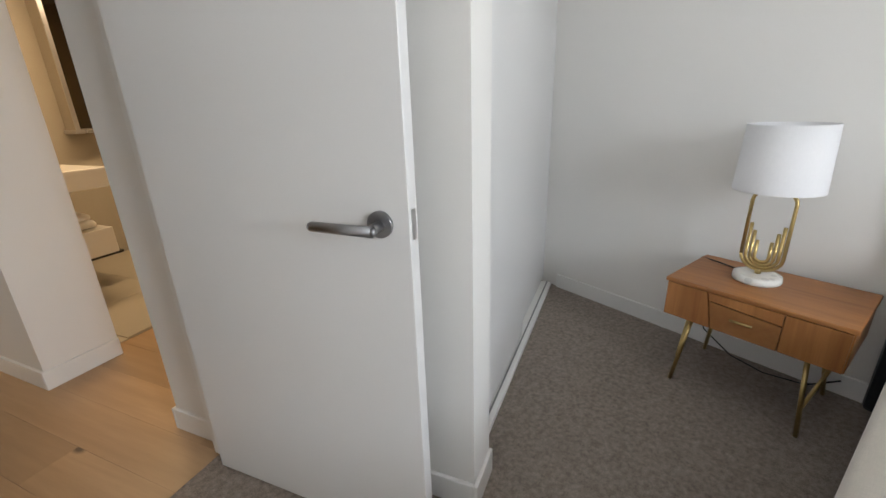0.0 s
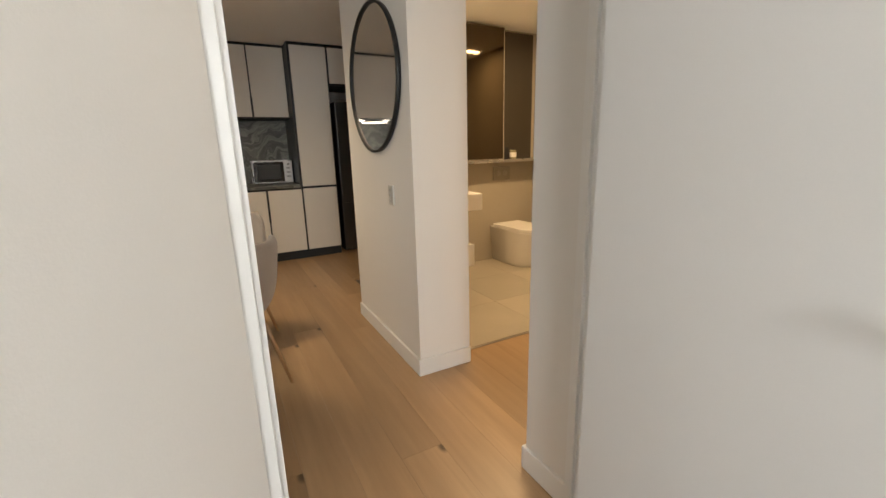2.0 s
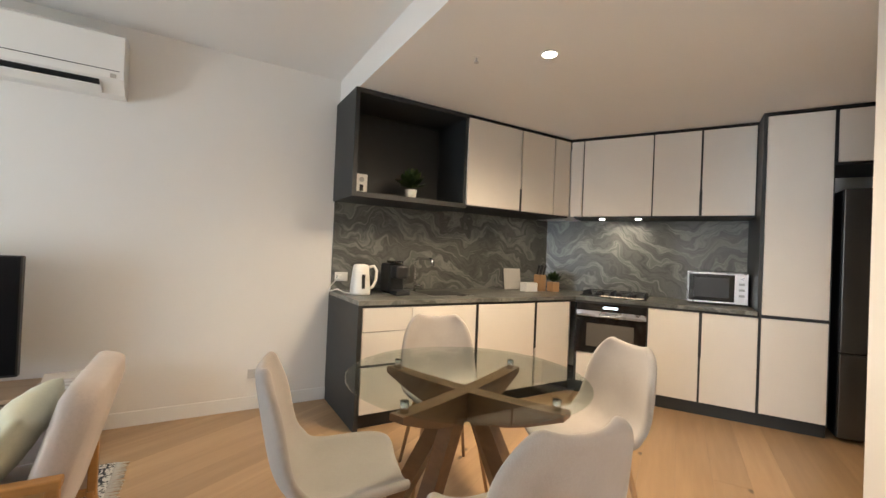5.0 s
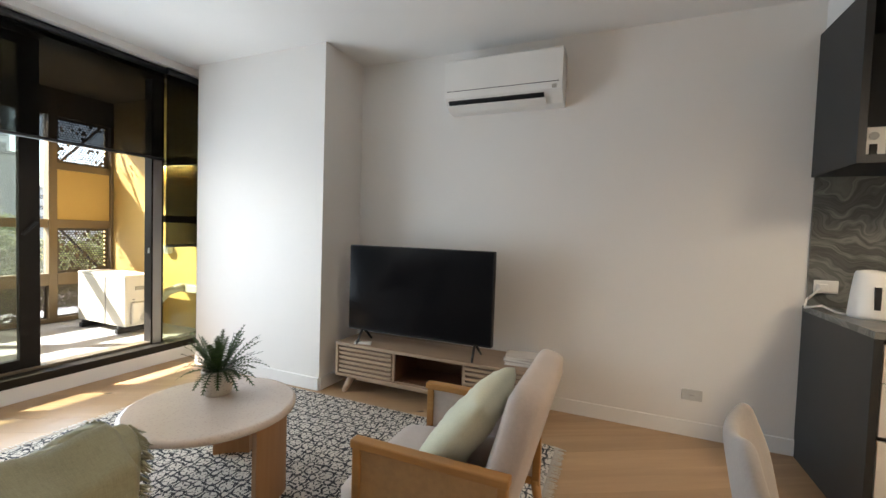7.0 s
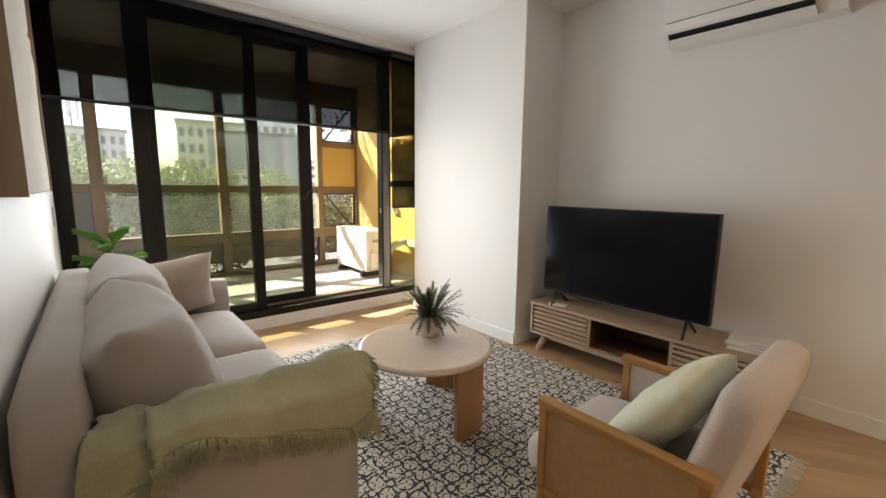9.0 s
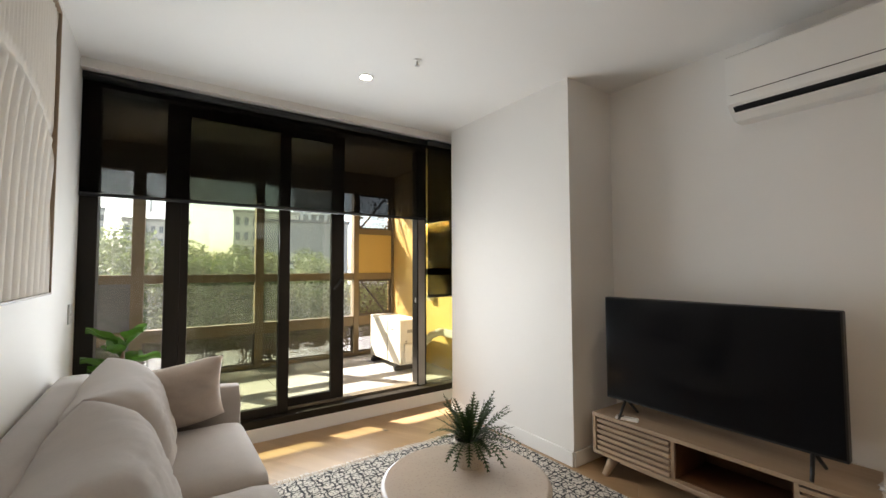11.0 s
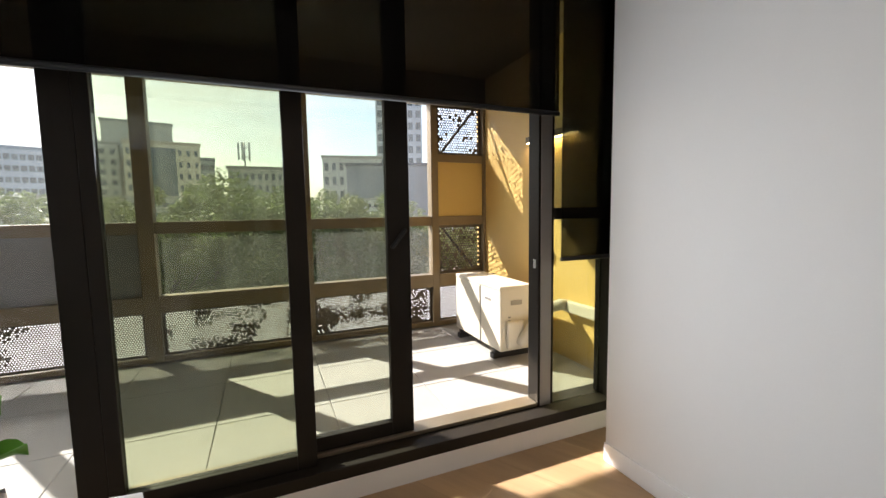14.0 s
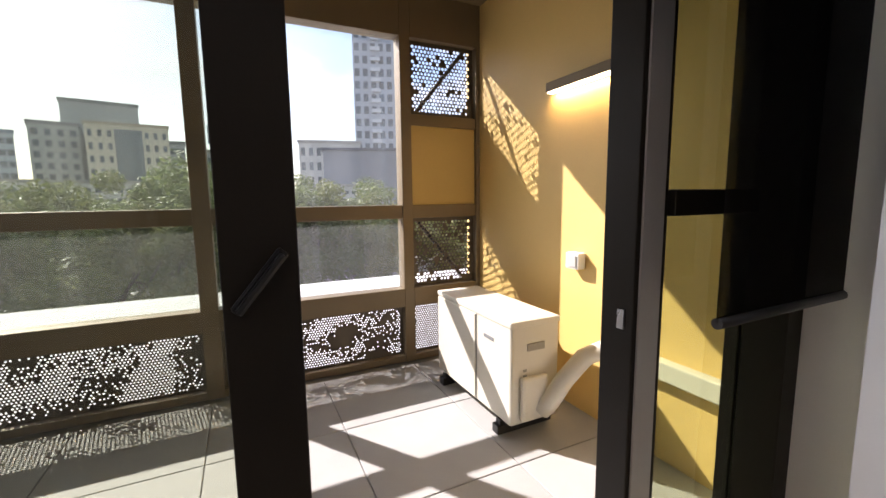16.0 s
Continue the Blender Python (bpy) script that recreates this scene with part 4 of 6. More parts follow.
for y in (-0.66, 0.66):
    for x in (-0.14, 0.14):
        bm = bmesh.new()
        rod(bm, (x * 0.9, y, 0.13), (x * 1.2, y * 1.07, 0.0), 0.034, 0.022, 10)
        part("leg", bm, CONSOLE, cons)
block("apron", (0.12, 0.14, -0.62, 0.62, 0.095, 0.13), CONSOLE, cons)

tv = thing("television", Matrix.Translation((0.33, 2.13, 0.388)), "large black flat television standing switched off on the console", "television")
block("body", (-0.035, 0.015, -0.585, 0.585, 0.090, 0.75), BLACK, tv, bev=0.006)
block("screen", (0.0155, 0.0175, -0.577, 0.577, 0.104, 0.744), SCREEN, tv, "glossy black screen")
for y in (-0.46, 0.46):
    f_ = part("foot", bmesh.new(), BLACK, tv)
    bm = bmesh.new()
    rod(bm, (0.0, y, 0.10), (0.11, y + 0.02, 0.006), 0.010, 0.008, 8)
    rod(bm, (-0.01, y, 0.10), (-0.10, y + 0.02, 0.006), 0.010, 0.008, 8)
    part("strut", bm, BLACK, f_)

remote = thing("remote_control", Matrix.Translation((0.40, 1.72, 0.388)) @ Matrix.Rotation(radians(20), 4, "Z"), "white remote control lying on the console", "remote control")
block("body", (-0.022, 0.022, -0.065, 0.065, 0.0, 0.018), WHITEP, remote, bev=0.005)
block("display", (-0.015, 0.015, -0.055, -0.020, 0.0175, 0.0195), BLACKGLASS, remote)
PAGE = plain("paper", (0.66, 0.63, 0.58), 0.8, 0, 0.08, 8, 200, 0.1)
for k, (t_, c, r) in enumerate(((0.022, (0.52, 0.46, 0.40), 4), (0.020, (0.42, 0.38, 0.34), -6), (0.018, (0.60, 0.55, 0.50), 9))):
    z = 0.388 + (0, 0.022, 0.042)[k]
    bk = thing("book", Matrix.Translation((0.27, 2.92, z)) @ Matrix.Rotation(radians(r), 4, "Z"), "hardback book in a muted cover, stacked on the console", "book", "books on the console")
    cov = plain("book_cover", c, 0.6, 0, 0.1)
    block("cover", (-0.085, 0.085, -0.115, 0.115, 0.0, 0.003), cov, bk)
    block("cover", (-0.085, 0.085, -0.115, 0.115, t_ - 0.003, t_), cov, bk)
    block("pages", (-0.08, 0.08, -0.11, 0.11, 0.003, t_ - 0.003), PAGE, bk)

# ---- wall split unit ----
ac = thing("air_conditioner", Matrix.Translation((0.0, 2.67, 2.165)), "white wall-hung split air conditioner above the television", "air conditioner")
bm = bmesh.new()
prism(bm, [(0.0, 0.0), (0.12, 0.0), (0.205, 0.075), (0.215, 0.12), (0.215, 0.335), (0.19, 0.355), (0.0, 0.355)], -0.42, 0.42)
ob = part("body", bm, WHITEP, ac)
ob.matrix_basis = Matrix(((1, 0, 0, 0), (0, 0, 1, 0), (0, 1, 0, 0), (0, 0, 0, 1)))
block("seam", (0.2145, 0.2165, -0.40, 0.40, 0.118, 0.122), BLACK, ac)
block("vent", (-0.030, 0.036, -0.395, 0.30, -0.006, 0.006), BLACK, ac, "dark air outlet", m=Matrix.Translation((0.163, 0, 0.037)) @ Matrix.Rotation(radians(-41.4), 4, "Y"))
bm = bmesh.new()
box(bm, 0.0, 0.075, -0.40, 0.31, 0.0, 0.008)
soft(bm, 0.002, 1)
part("flap", bm, WHITEP, ac, "", Matrix.Translation((0.125, 0, -0.008)) @ Matrix.Rotation(radians(-22), 4, "Y"))
block("sensor", (0.2145, 0.218, 0.355, 0.385, 0.075, 0.10), plain("grey_sensor", (0.4, 0.38, 0.34), 0.3), ac)

# ---- armchair ----
arm = thing("armchair", Matrix.Translation((1.69, 2.95, 0.010)), "pale upholstered armchair with honey oak side frames and a cushion", "armchair")
SEAT_T = Matrix.Translation((0, -0.02, 0.36)) @ Matrix.Rotation(radians(4), 4, "X")
part("seat", padded(-0.255, 0.255, -0.27, 0.26, -0.06, 0.07, 0.035, 0.012, 31), PALE, arm, "", SEAT_T)
part("backrest", padded(-0.255, 0.255, -0.055, 0.055, 0.0, 0.52, 0.045, 0.0, 32), PALE, arm, "", Matrix.Translation((0, 0.19, 0.32)) @ Matrix.Rotation(radians(-15), 4, "X"))
for sx in (-1, 1):
    fr = part("side_frame", bmesh.new(), HONEY, arm, "honey oak side frame")
    x0, x1 = (sx * 0.262, sx * 0.292) if sx > 0 else (sx * 0.292, sx * 0.262)
    for d in ((x0 - 0.006, x1 + 0.006, -0.215, 0.29, 0.565, 0.592), (x0, x1, -0.21, -0.18, 0.26, 0.567), (x0, x1, 0.255, 0.285, 0.26, 0.567), (x0, x1, -0.18, 0.255, 0.26, 0.29)):
        block("rail", d, HONEY, fr, bev=0.005)
    block("infill", ((x0 + x1) / 2 - 0.006, (x0 + x1) / 2 + 0.006, -0.18, 0.255, 0.29, 0.567), plain("cane_panel", (0.46, 0.28, 0.12), 0.6, 0, 0.15, 40, 400, 0.5) if sx > 0 else PALE, fr, "flat infill panel")
    for y0, y1 in ((-0.19, -0.24), (0.265, 0.315)):
        bm = bmesh.new()
        rod(bm, ((x0 + x1) / 2, y0, 0.28), ((x0 + x1) / 2 + sx * 0.01, y1, 0.0), 0.020, 0.012, 10)
        part("leg", bm, HONEY, arm)
acush = thing("cushion", Matrix.Translation((1.70, 3.02, 0.455)), "pale mint and yellow scatter cushion leaning in the armchair", "cushion")
part("front", pillow(0.44, 0.40, 0.14, 24, 0.12, 0.0, 41), MINT, acush, "", Matrix.Translation((0.0, 0.0, 0.135)) @ Matrix.Rotation(radians(-36), 4, "X"))

# ---- wall art, switches, outlet, lights ----
art = thing("wall_art", Matrix.Translation((3.245, 1.325, 1.23)), "large cream relief canvas of leaf fronds in a thin frame", "picture")
PLASTER = plain("plaster_canvas", (0.68, 0.63, 0.57), 0.85, 0, 0.04, 3, 160, 0.04)
FRAMEW = wood("thin_frame", (0.34, 0.25, 0.16), (0.24, 0.16, 0.1), 2, 20.0)
block("canvas", (-0.042, -0.002, -0.43, 0.43, 0.005, 1.19), PLASTER, art)
for d in ((-0.066, -0.002, -0.44, -0.43, 0, 1.20), (-0.066, -0.002, 0.43, 0.44, 0, 1.20), (-0.066, -0.002, -0.43, 0.43, 0.0, 0.008), (-0.066, -0.002, -0.43, 0.43, 1.19, 1.20)):
    block("frame", d, FRAMEW, art)


def frond(y, z):
    """Height of the moulded leaf: broad curved lobes below the midrib, finer upright folds above it."""
    mid = 0.77 - 0.45 * (y - 0.08) ** 2
    d = mid - z
    if d > 0:
        u = (y - 0.13 * (1 - math.exp(-d / 0.2)) - 0.05 * d) / 0.088
        f = u - math.floor(u)
        return 0.003 + 0.015 * math.sin(math.pi * f ** 0.75) * min(1.0, d / 0.04)
    u = (y + 0.10 * d - 0.03 * math.sin(4 * d)) / 0.04
    f = u - math.floor(u)
    return 0.006 + 0.007 * math.sin(math.pi * f ** 1.3) * min(1.0, -d / 0.03)


NY, NZ = 110, 130
verts = [(-0.042 - frond(-0.43 + 0.86 * i / NY, 0.005 + 1.185 * j / NZ), -0.43 + 0.86 * i / NY, 0.005 + 1.185 * j / NZ) for j in range(NZ + 1) for i in range(NY + 1)]
faces = [(j * (NY + 1) + i, (j + 1) * (NY + 1) + i, (j + 1) * (NY + 1) + i + 1, j * (NY + 1) + i + 1) for j in range(NZ) for i in range(NY)]
me = bpy.data.meshes.new("relief")
me.from_pydata(verts, [], faces)
me.materials.append(PLASTER)
me.polygons.foreach_set("use_smooth", [True] * len(faces))
ob = new("relief", me)
ob.parent = art
tagged(ob, "moulded leaf frond relief")


def wall_plate(name, m, w, h, n, label, category):
    s = thing(name, m, label, category)
    block("plate", (-w / 2, w / 2, -0.010, 0.0, -h / 2, h / 2), plain("plate_white", (0.55, 0.54, 0.51), 0.35), s, bev=0.002)
    for k in range(n):
        z = (k - (n - 1) / 2) * h * 0.28
        block("rocker", (-w * 0.12, w * 0.12, -0.014, -0.010, z - h * 0.07, z + h * 0.07), plain("switch_grey", (0.46, 0.45, 0.43), 0.4), s)
    return s


wall_plate("light_switch", Matrix.Translation((3.245, -0.03, 1.07)) @ Matrix.Rotation(radians(90), 4, "Z") @ Matrix.Rotation(radians(180), 4, "Z"), 0.07, 0.115, 1, "white switch plate on the wall by the window", "switch")
wall_plate("light_switch", TURN @ Matrix.Translation((5.31, 2.545, 1.012)) @ Matrix.Rotation(radians(-90), 4, "Z"), 0.07, 0.115, 3, "white three-gang switch on the hall wall end", "switch")
wall_plate("power_outlet", Matrix.Translation((0.0, 3.955, 0.27)) @ Matrix.Rotation(radians(90), 4, "Z"), 0.115, 0.07, 1, "white double power outlet above the skirting", "outlet")


def downlight(x, y, z):
    d = thing("downlight", Matrix.Translation((x, y, z)), "round white recessed ceiling downlight, switched on", "downlight", "ceiling downlights")
    bm = bmesh.new()
    lathe(bm, [(0.052, -0.002), (0.050, -0.008), (0.040, -0.006), (0.039, 0.0)], 28, cap=False)
    part("rim", bm, WHITEP, d)
    bm = bmesh.new()
    lathe(bm, [(0.039, -0.004), (0.0385, -0.003)], 28)
    part("lens", bm, glow("downlight_glow", (1.0, 0.9, 0.74), 8.0), d, "glowing lens")


def sprinkler(x, y, z):
    d = thing("sprinkler", Matrix.Translation((x, y, z)), "small chrome ceiling fire sprinkler head", "sprinkler", "ceiling sprinklers")
    bm = bmesh.new()
    lathe(bm, [(0.030, -0.004), (0.028, 0.0)], 20)
    part("plate", bm, WHITEP, d)
    bm = bmesh.new()
    rod(bm, (0, 0, 0), (0, 0, -0.03), 0.006, 0.006, 8)
    rod(bm, (0, 0, -0.03), (0, 0, -0.033), 0.016, 0.016, 12)
    part("head", bm, STEEL, d)


downlight(1.65, 5.275, HK)
downlight(1.66, 0.61, H)
sprinkler(1.36, 4.95, HK)
sprinkler(1.48, 1.0, H)

# ---- fiddle-leaf plant in the corner ----
fig = thing("fiddle_leaf_plant", Matrix.Translation((2.99, -0.02, 0.0)), "fiddle-leaf fig with broad glossy green leaves behind the sofa", "plant")
bm = bmesh.new()
lathe(bm, [(0.10, 0.0), (0.13, 0.02), (0.145, 0.30), (0.14, 0.32), (0.125, 0.315), (0.12, 0.28)], 28)
part("pot", bm, CERAMIC, fig)
bm = bmesh.new()
tube(bm, [(0, 0, 0.28), (0.01, 0.01, 0.5), (-0.01, 0.0, 0.7), (0, 0.01, 0.86)], 0.012, 8)
part("stem", bm, WALNUT, fig)
rl = random.Random(4)
for k in range(15):
    a = k * 2.4
    z = 0.46 + 0.40 * k / 14
    ln, wd = rl.uniform(0.17, 0.24), rl.uniform(0.11, 0.15)
    lift = radians(rl.uniform(5, 35) + 30 * k / 14)
    bm = bmesh.new()
    n = 6
    rows = []
    for i in range(n + 1):
        t_ = i / n
        w2 = wd / 2 * (math.sin(math.pi * min(1, t_ ** 0.75)) ** 0.7) * (0.75 + 0.35 * t_) + 0.002
        x = ln * t_ + 0.03
        zc = x * math.sin(lift) - 0.16 * t_ * t_ * ln * 2
        rows.append([bm.verts.new((x * math.cos(lift), s * w2, zc + 0.035 * abs(s) + 0.008 * math.sin(9 * t_ + s))) for s in (-1, -0.5, 0, 0.5, 1)])
    for r0, r1 in zip(rows, rows[1:]):
        for i in range(4):
            f = bm.faces.new((r0[i], r0[i + 1], r1[i + 1], r1[i]))
            f.smooth = True
    part("leaf", bm, FIG, fig, "", Matrix.Translation((0, 0.005, z)) @ Matrix.Rotation(a, 4, "Z"))

# ---- dining table and chairs ----
dt = thing("dining_table", Matrix.Translation((2.02, 4.52, 0)), "round clear glass dining table on a crossed walnut base", "dining table")
bm = bmesh.new()
lathe(bm, [(0.492, 0.738), (0.50, 0.742), (0.50, 0.747), (0.496, 0.750)], 72)
TOPGLASS = glazing("table_glass", (0.90, 0.94, 0.92), 0.02)
g = part("glass_top", bm, TOPGLASS, dt, "clear glass top with a green edge")
g.visible_shadow = True
for k in range(2):
    a = radians(22.6 + 90 * k)
    bm = bmesh.new()
    n = 12
    prof = []
    for i in range(n + 1):
        x = -0.43 + 0.86 * i / n
        prof.append((x, 0.700 - 0.012 * (1 - (x / 0.43) ** 2) - 0.0))
    low = [(x, z - 0.024 - 0.096 * max(0, 1 - (x / 0.42) ** 2)) for x, z in reversed(prof)]
    prism(bm, prof + low, -0.035 + 0.004 * k, 0.035 - 0.004 * k)
    part("cross_arm", bm, WALNUT, dt, "tapered walnut cross arm", Matrix.Rotation(a, 4, "Z") @ Matrix(((1, 0, 0, 0), (0, 0, -1, 0), (0, 1, 0, 0), (0, 0, 0, 1))))
for k in range(4):
    a = radians(22.6 + 90 * k)
    c, s = math.cos(a), math.sin(a)
    bm = bmesh.new()
    box(bm, -0.032, 0.032, -0.05, 0.05, 0.0, 1.0)
    for v in bm.verts:
        t_ = 1 - v.co.z
        r = 0.07 + 0.34 * t_
        v.co = Vector((c * (r + v.co.y * 0.8) - s * v.co.x, s * (r + v.co.y * 0.8) + c * v.co.x, 0.62 * (1 - t_)))
    part("leg", bm, WALNUT, dt)
    bm = bmesh.new()
    rod(bm, (c * 0.39, s * 0.39, 0.698), (c * 0.39, s * 0.39, 0.738), 0.016, None, 16)
    part("standoff", bm, CHROME, dt, "chrome glass standoff")


def dining_chair(label):
    ch = thing("dining_chair", Matrix.Identity(4), label, "chair", "chairs round the glass table")
    prof = [(-0.235, 0.435), (-0.20, 0.458), (-0.10, 0.452), (0.0, 0.442), (0.09, 0.446), (0.155, 0.475), (0.192, 0.54), (0.213, 0.63), (0.232, 0.73), (0.248, 0.815), (0.256, 0.86)]
    half = [0.16, 0.205, 0.226, 0.232, 0.234, 0.234, 0.232, 0.226, 0.212, 0.178, 0.115]
    bm = bmesh.new()
    n = 12
    rows = []
    for (y, z), w in zip(prof, half):
        i = len(rows)
        row = []
        for k in range(n + 1):
            u = 2 * k / n - 1
            curl = abs(u) ** 2.4
            up = (0.055 if i < 6 else 0.02) * curl
            fw = (0.0 if i < 5 else 0.055) * curl * (1 if i < 9 else 0.6)
            row.append(bm.verts.new((u * w, y - fw, z + up)))
        rows.append(row)
    for a, b in zip(rows, rows[1:]):
        for k in range(n):
            f = bm.faces.new((a[k], a[k + 1], b[k + 1], b[k]))
            f.smooth = True
    sh = part("shell", bm, SHELL, ch, "padded shell in pale grey cloth", smooth=True)
    m = sh.modifiers.new("thick", "SOLIDIFY")
    m.thickness, m.offset = 0.034, 0.0
    m = sh.modifiers.new("round", "SUBSURF")
    m.levels = m.render_levels = 2
    bm = bmesh.new()
    tube(bm, [(0.205 * math.cos(t), 0.0 + 0.17 * math.sin(t) - 0.02, 0.470 + 0.02 * abs(math.cos(t))) for t in [math.pi * i / 12 for i in range(13)]], 0.003, 5)
    part("seam", bm, SHELL, ch)
    for sx in (-1, 1):
        for y0, y1 in ((-0.13, -0.20), (0.11, 0.20)):
            bm = bmesh.new()
            rod(bm, (sx * 0.13, y0, 0.435), (sx * 0.20, y1, 0.0), 0.015, 0.009, 10)
            part("leg", bm, BEECH, ch)
    return ch


first_chair = dining_chair("pale grey cloth shell dining chair with slim wooden legs")
SPOTS_CH = [(2.57, 4.33, -6), (2.18, 5.06, 76), (1.47, 4.75, 164), (2.03, 3.97, 258)]
for k, (x, y, a) in enumerate(SPOTS_CH):
    m = Matrix.Translation((x, y, 0)) @ Matrix.Rotation(radians(a - 90), 4, "Z")
    if k == 0:
        first_chair.matrix_world = m
    else:
        copy_thing(first_chair, m)

# ---- kitchen: two runs that meet at a wide angle ----
GAP = plain("black_gap", (0.008, 0.008, 0.008), 0.7)


def unit(name, dims, doors, axis, front, label, category="cabinet", turned=False, z_in=0.0, body=None, group="kitchen cabinets"):
    """A cabinet: carcass, and door fronts each given as (a, b, z0, z1, handle side or None) along the run."""
    u = thing(name, TURN if turned else Matrix.Identity(4), label, category, group)
    block("body", dims, body or CHARCOAL, u)
    for a, b, z0, z1, h in doors:
        g = 0.003
        d = (front, front + 0.02, a + g, b - g, z0 + g, z1 - g) if axis == "x" else (a + g, b - g, front - 0.02, front, z0 + g, z1 - g)
        door = block("door", d, CREAM, u, bev=0.002, seg=1)
        if h:
            at, hz0, hz1 = h
            w = 0.011
            hd = (front + 0.012, front + 0.024, at - w, at + w, hz0, hz1) if axis == "x" else (at - w, at + w, front - 0.024, front - 0.012, hz0, hz1)
            block("handle", hd, BLACK, door, "black recessed edge pull")
    return u


# left run along the west wall
unit("base_cabinet", (0.0, 0.715, 4.52, 4.90, 0.10, 0.85), [(4.52, 4.90, 0.68, 0.85, None), (4.52, 4.90, 0.45, 0.68, None), (4.52, 4.90, 0.11, 0.435, None)], "x", 0.718, "cream drawer unit with dark shadow gaps under stone")
unit("base_cabinet", (0.0, 0.715, 4.90, 5.49, 0.10, 0.85), [(4.90, 5.485, 0.11, 0.85, (5.485, 0.11, 0.85))], "x", 0.718, "cream sink cabinet with a black edge pull")
unit("base_cabinet", (0.0, 0.715, 5.49, 6.12, 0.10, 0.85), [(5.50, 6.115, 0.11, 0.85, (6.12, 0.45, 0.85))], "x", 0.718, "cream base cabinet with a black edge pull")
unit("base_cabinet", (0.0, 0.715, 6.12, 6.58, 0.10, 0.85), [(6.13, 6.55, 0.11, 0.85, None)], "x", 0.718, "cream corner base cabinet")
tagged(block("end_panel", (0.0, 0.742, 4.487, 4.518, 0.0, 0.868), CHARCOAL, None, bev=0.002), "charcoal laminate end panel of the kitchen bench", "panel")
unit("wall_cabinet", (0.0, 0.47, 5.50, 6.76, 1.665, 2.44), [(5.50, 6.105, 1.675, 2.435, (6.105, 1.68, 1.88)), (6.115, 6.53, 1.675, 2.435, None), (6.535, 6.755, 1.675, 2.435, None)], "x", 0.473, "cream wall cabinet with black edge pulls")
nk = thing("open_shelf_unit", Matrix.Identity(4), "charcoal open wall shelf box above the sink", "shelf")
for n_, d in (("side_panel", (0.0, 0.49, 4.487, 4.52, 1.645, 2.455)), ("side_panel", (0.0, 0.47, 5.478, 5.50, 1.665, 2.44)), ("shelf", (0.0, 0.49, 4.52, 5.50, 1.645, 1.685)), ("top", (0.0, 0.49, 4.52, 5.50, 2.42, 2.455)), ("back_panel", (0.0, 0.012, 4.52, 5.478, 1.685, 2.42))):
    block(n_, d, CHARCOAL, nk, bev=0.001, seg=1)
tagged(block("cornice", (0.0, 0.495, 5.50, 6.755, 2.44, 2.456), GAP, None), "thin black strip over the wall cabinets", "trim", "", "structure")

# back run, in the turned frame
unit("oven_cabinet", (3.90, 4.52, 5.43, 6.05, 0.10, 0.85), [(3.925, 4.515, 0.11, 0.385, None)], "q", 5.425, "cream drawer under the built-in oven", turned=True)
unit("base_cabinet", (4.52, 4.91, 5.43, 6.05, 0.10, 0.85), [(4.52, 4.905, 0.11, 0.85, (4.91, 0.48, 0.85))], "q", 5.425, "cream base cabinet with a black edge pull", turned=True)
unit("base_cabinet", (4.91, 5.30, 5.43, 6.05, 0.10, 0.85), [(4.915, 5.295, 0.11, 0.85, None)], "q", 5.425, "cream base cabinet beside the pantry", turned=True)
unit("pantry_cabinet", (5.30, 5.72, 5.43, 6.05, 0.10, 2.44), [(5.31, 5.71, 0.11, 0.855, None), (5.31, 5.71, 0.875, 2.43, None)], "q", 5.425, "tall cream pantry cabinet with a dark side", turned=True)
unit("fridge_cabinet", (5.72, 6.45, 5.45, 6.05, 2.03, 2.44), [(5.73, 6.09, 2.04, 2.43, None), (6.09, 6.44, 2.04, 2.43, None)], "q", 5.425, "cream cabinet over the fridge recess", turned=True)
unit("wall_cabinet", (3.80, 5.30, 5.66, 6.05, 1.665, 2.44), [(3.758, 3.88, 1.675, 2.435, None), (3.885, 4.505, 1.675, 2.435, None), (4.51, 4.885, 1.675, 2.435, (4.89, 1.68, 1.90)), (4.895, 5.28, 1.675, 2.435, None)], "q", 5.66, "cream wall cabinets with black edge pulls", turned=True)
tagged(block("tall_panel", (5.285, 5.305, 5.40, 6.05, 0.90, 2.455), CHARCOAL, None, m=TURN), "charcoal side panel of the pantry", "panel")
tagged(block("pantry_pull", (5.31, 5.50, 5.398, 5.41, 0.853, 0.878), BLACK, None, m=TURN), "black finger pull between the pantry doors", "trim", "", "structure")
for d in ((3.70, 5.285, 5.635, 5.70, 2.442, 2.456), (5.30, 6.45, 5.402, 5.70, 2.442, 2.456)):
    tagged(block("cornice", d, GAP, None, m=TURN), "thin black strip over the cabinets", "trim", "", "structure")
bm = bmesh.new()
corner = uv(3.90, 5.47)
prism(bm, [(0.0, 4.53), (0.68, 4.53), (0.68, 6.62), tuple(uv(5.72, 5.47)[:2]), tuple(uv(5.72, 5.9)[:2]), (0.0, 6.9)], 0.0, 0.10)
structure("trim_kickboard", bm, CHARCOAL, "charcoal kickboard under the cabinets", "trim")

fr = thing("fridge", TURN @ Matrix.Translation((6.09, 5.75, 0)), "dark steel fridge in its recess beside the pantry", "fridge")
block("body", (-0.31, 0.31, -0.26, 0.28, 0.02, 1.85), BLACK, fr, bev=0.006)
block("door", (-0.31, 0.31, -0.30, -0.265, 0.65, 1.85), plain("dark_steel", (0.10, 0.10, 0.10), 0.35, 0.8), fr, bev=0.008)
block("door", (-0.31, 0.31, -0.30, -0.265, 0.03, 0.64), plain("dark_steel_low", (0.10, 0.10, 0.10), 0.35, 0.8), fr, bev=0.008)

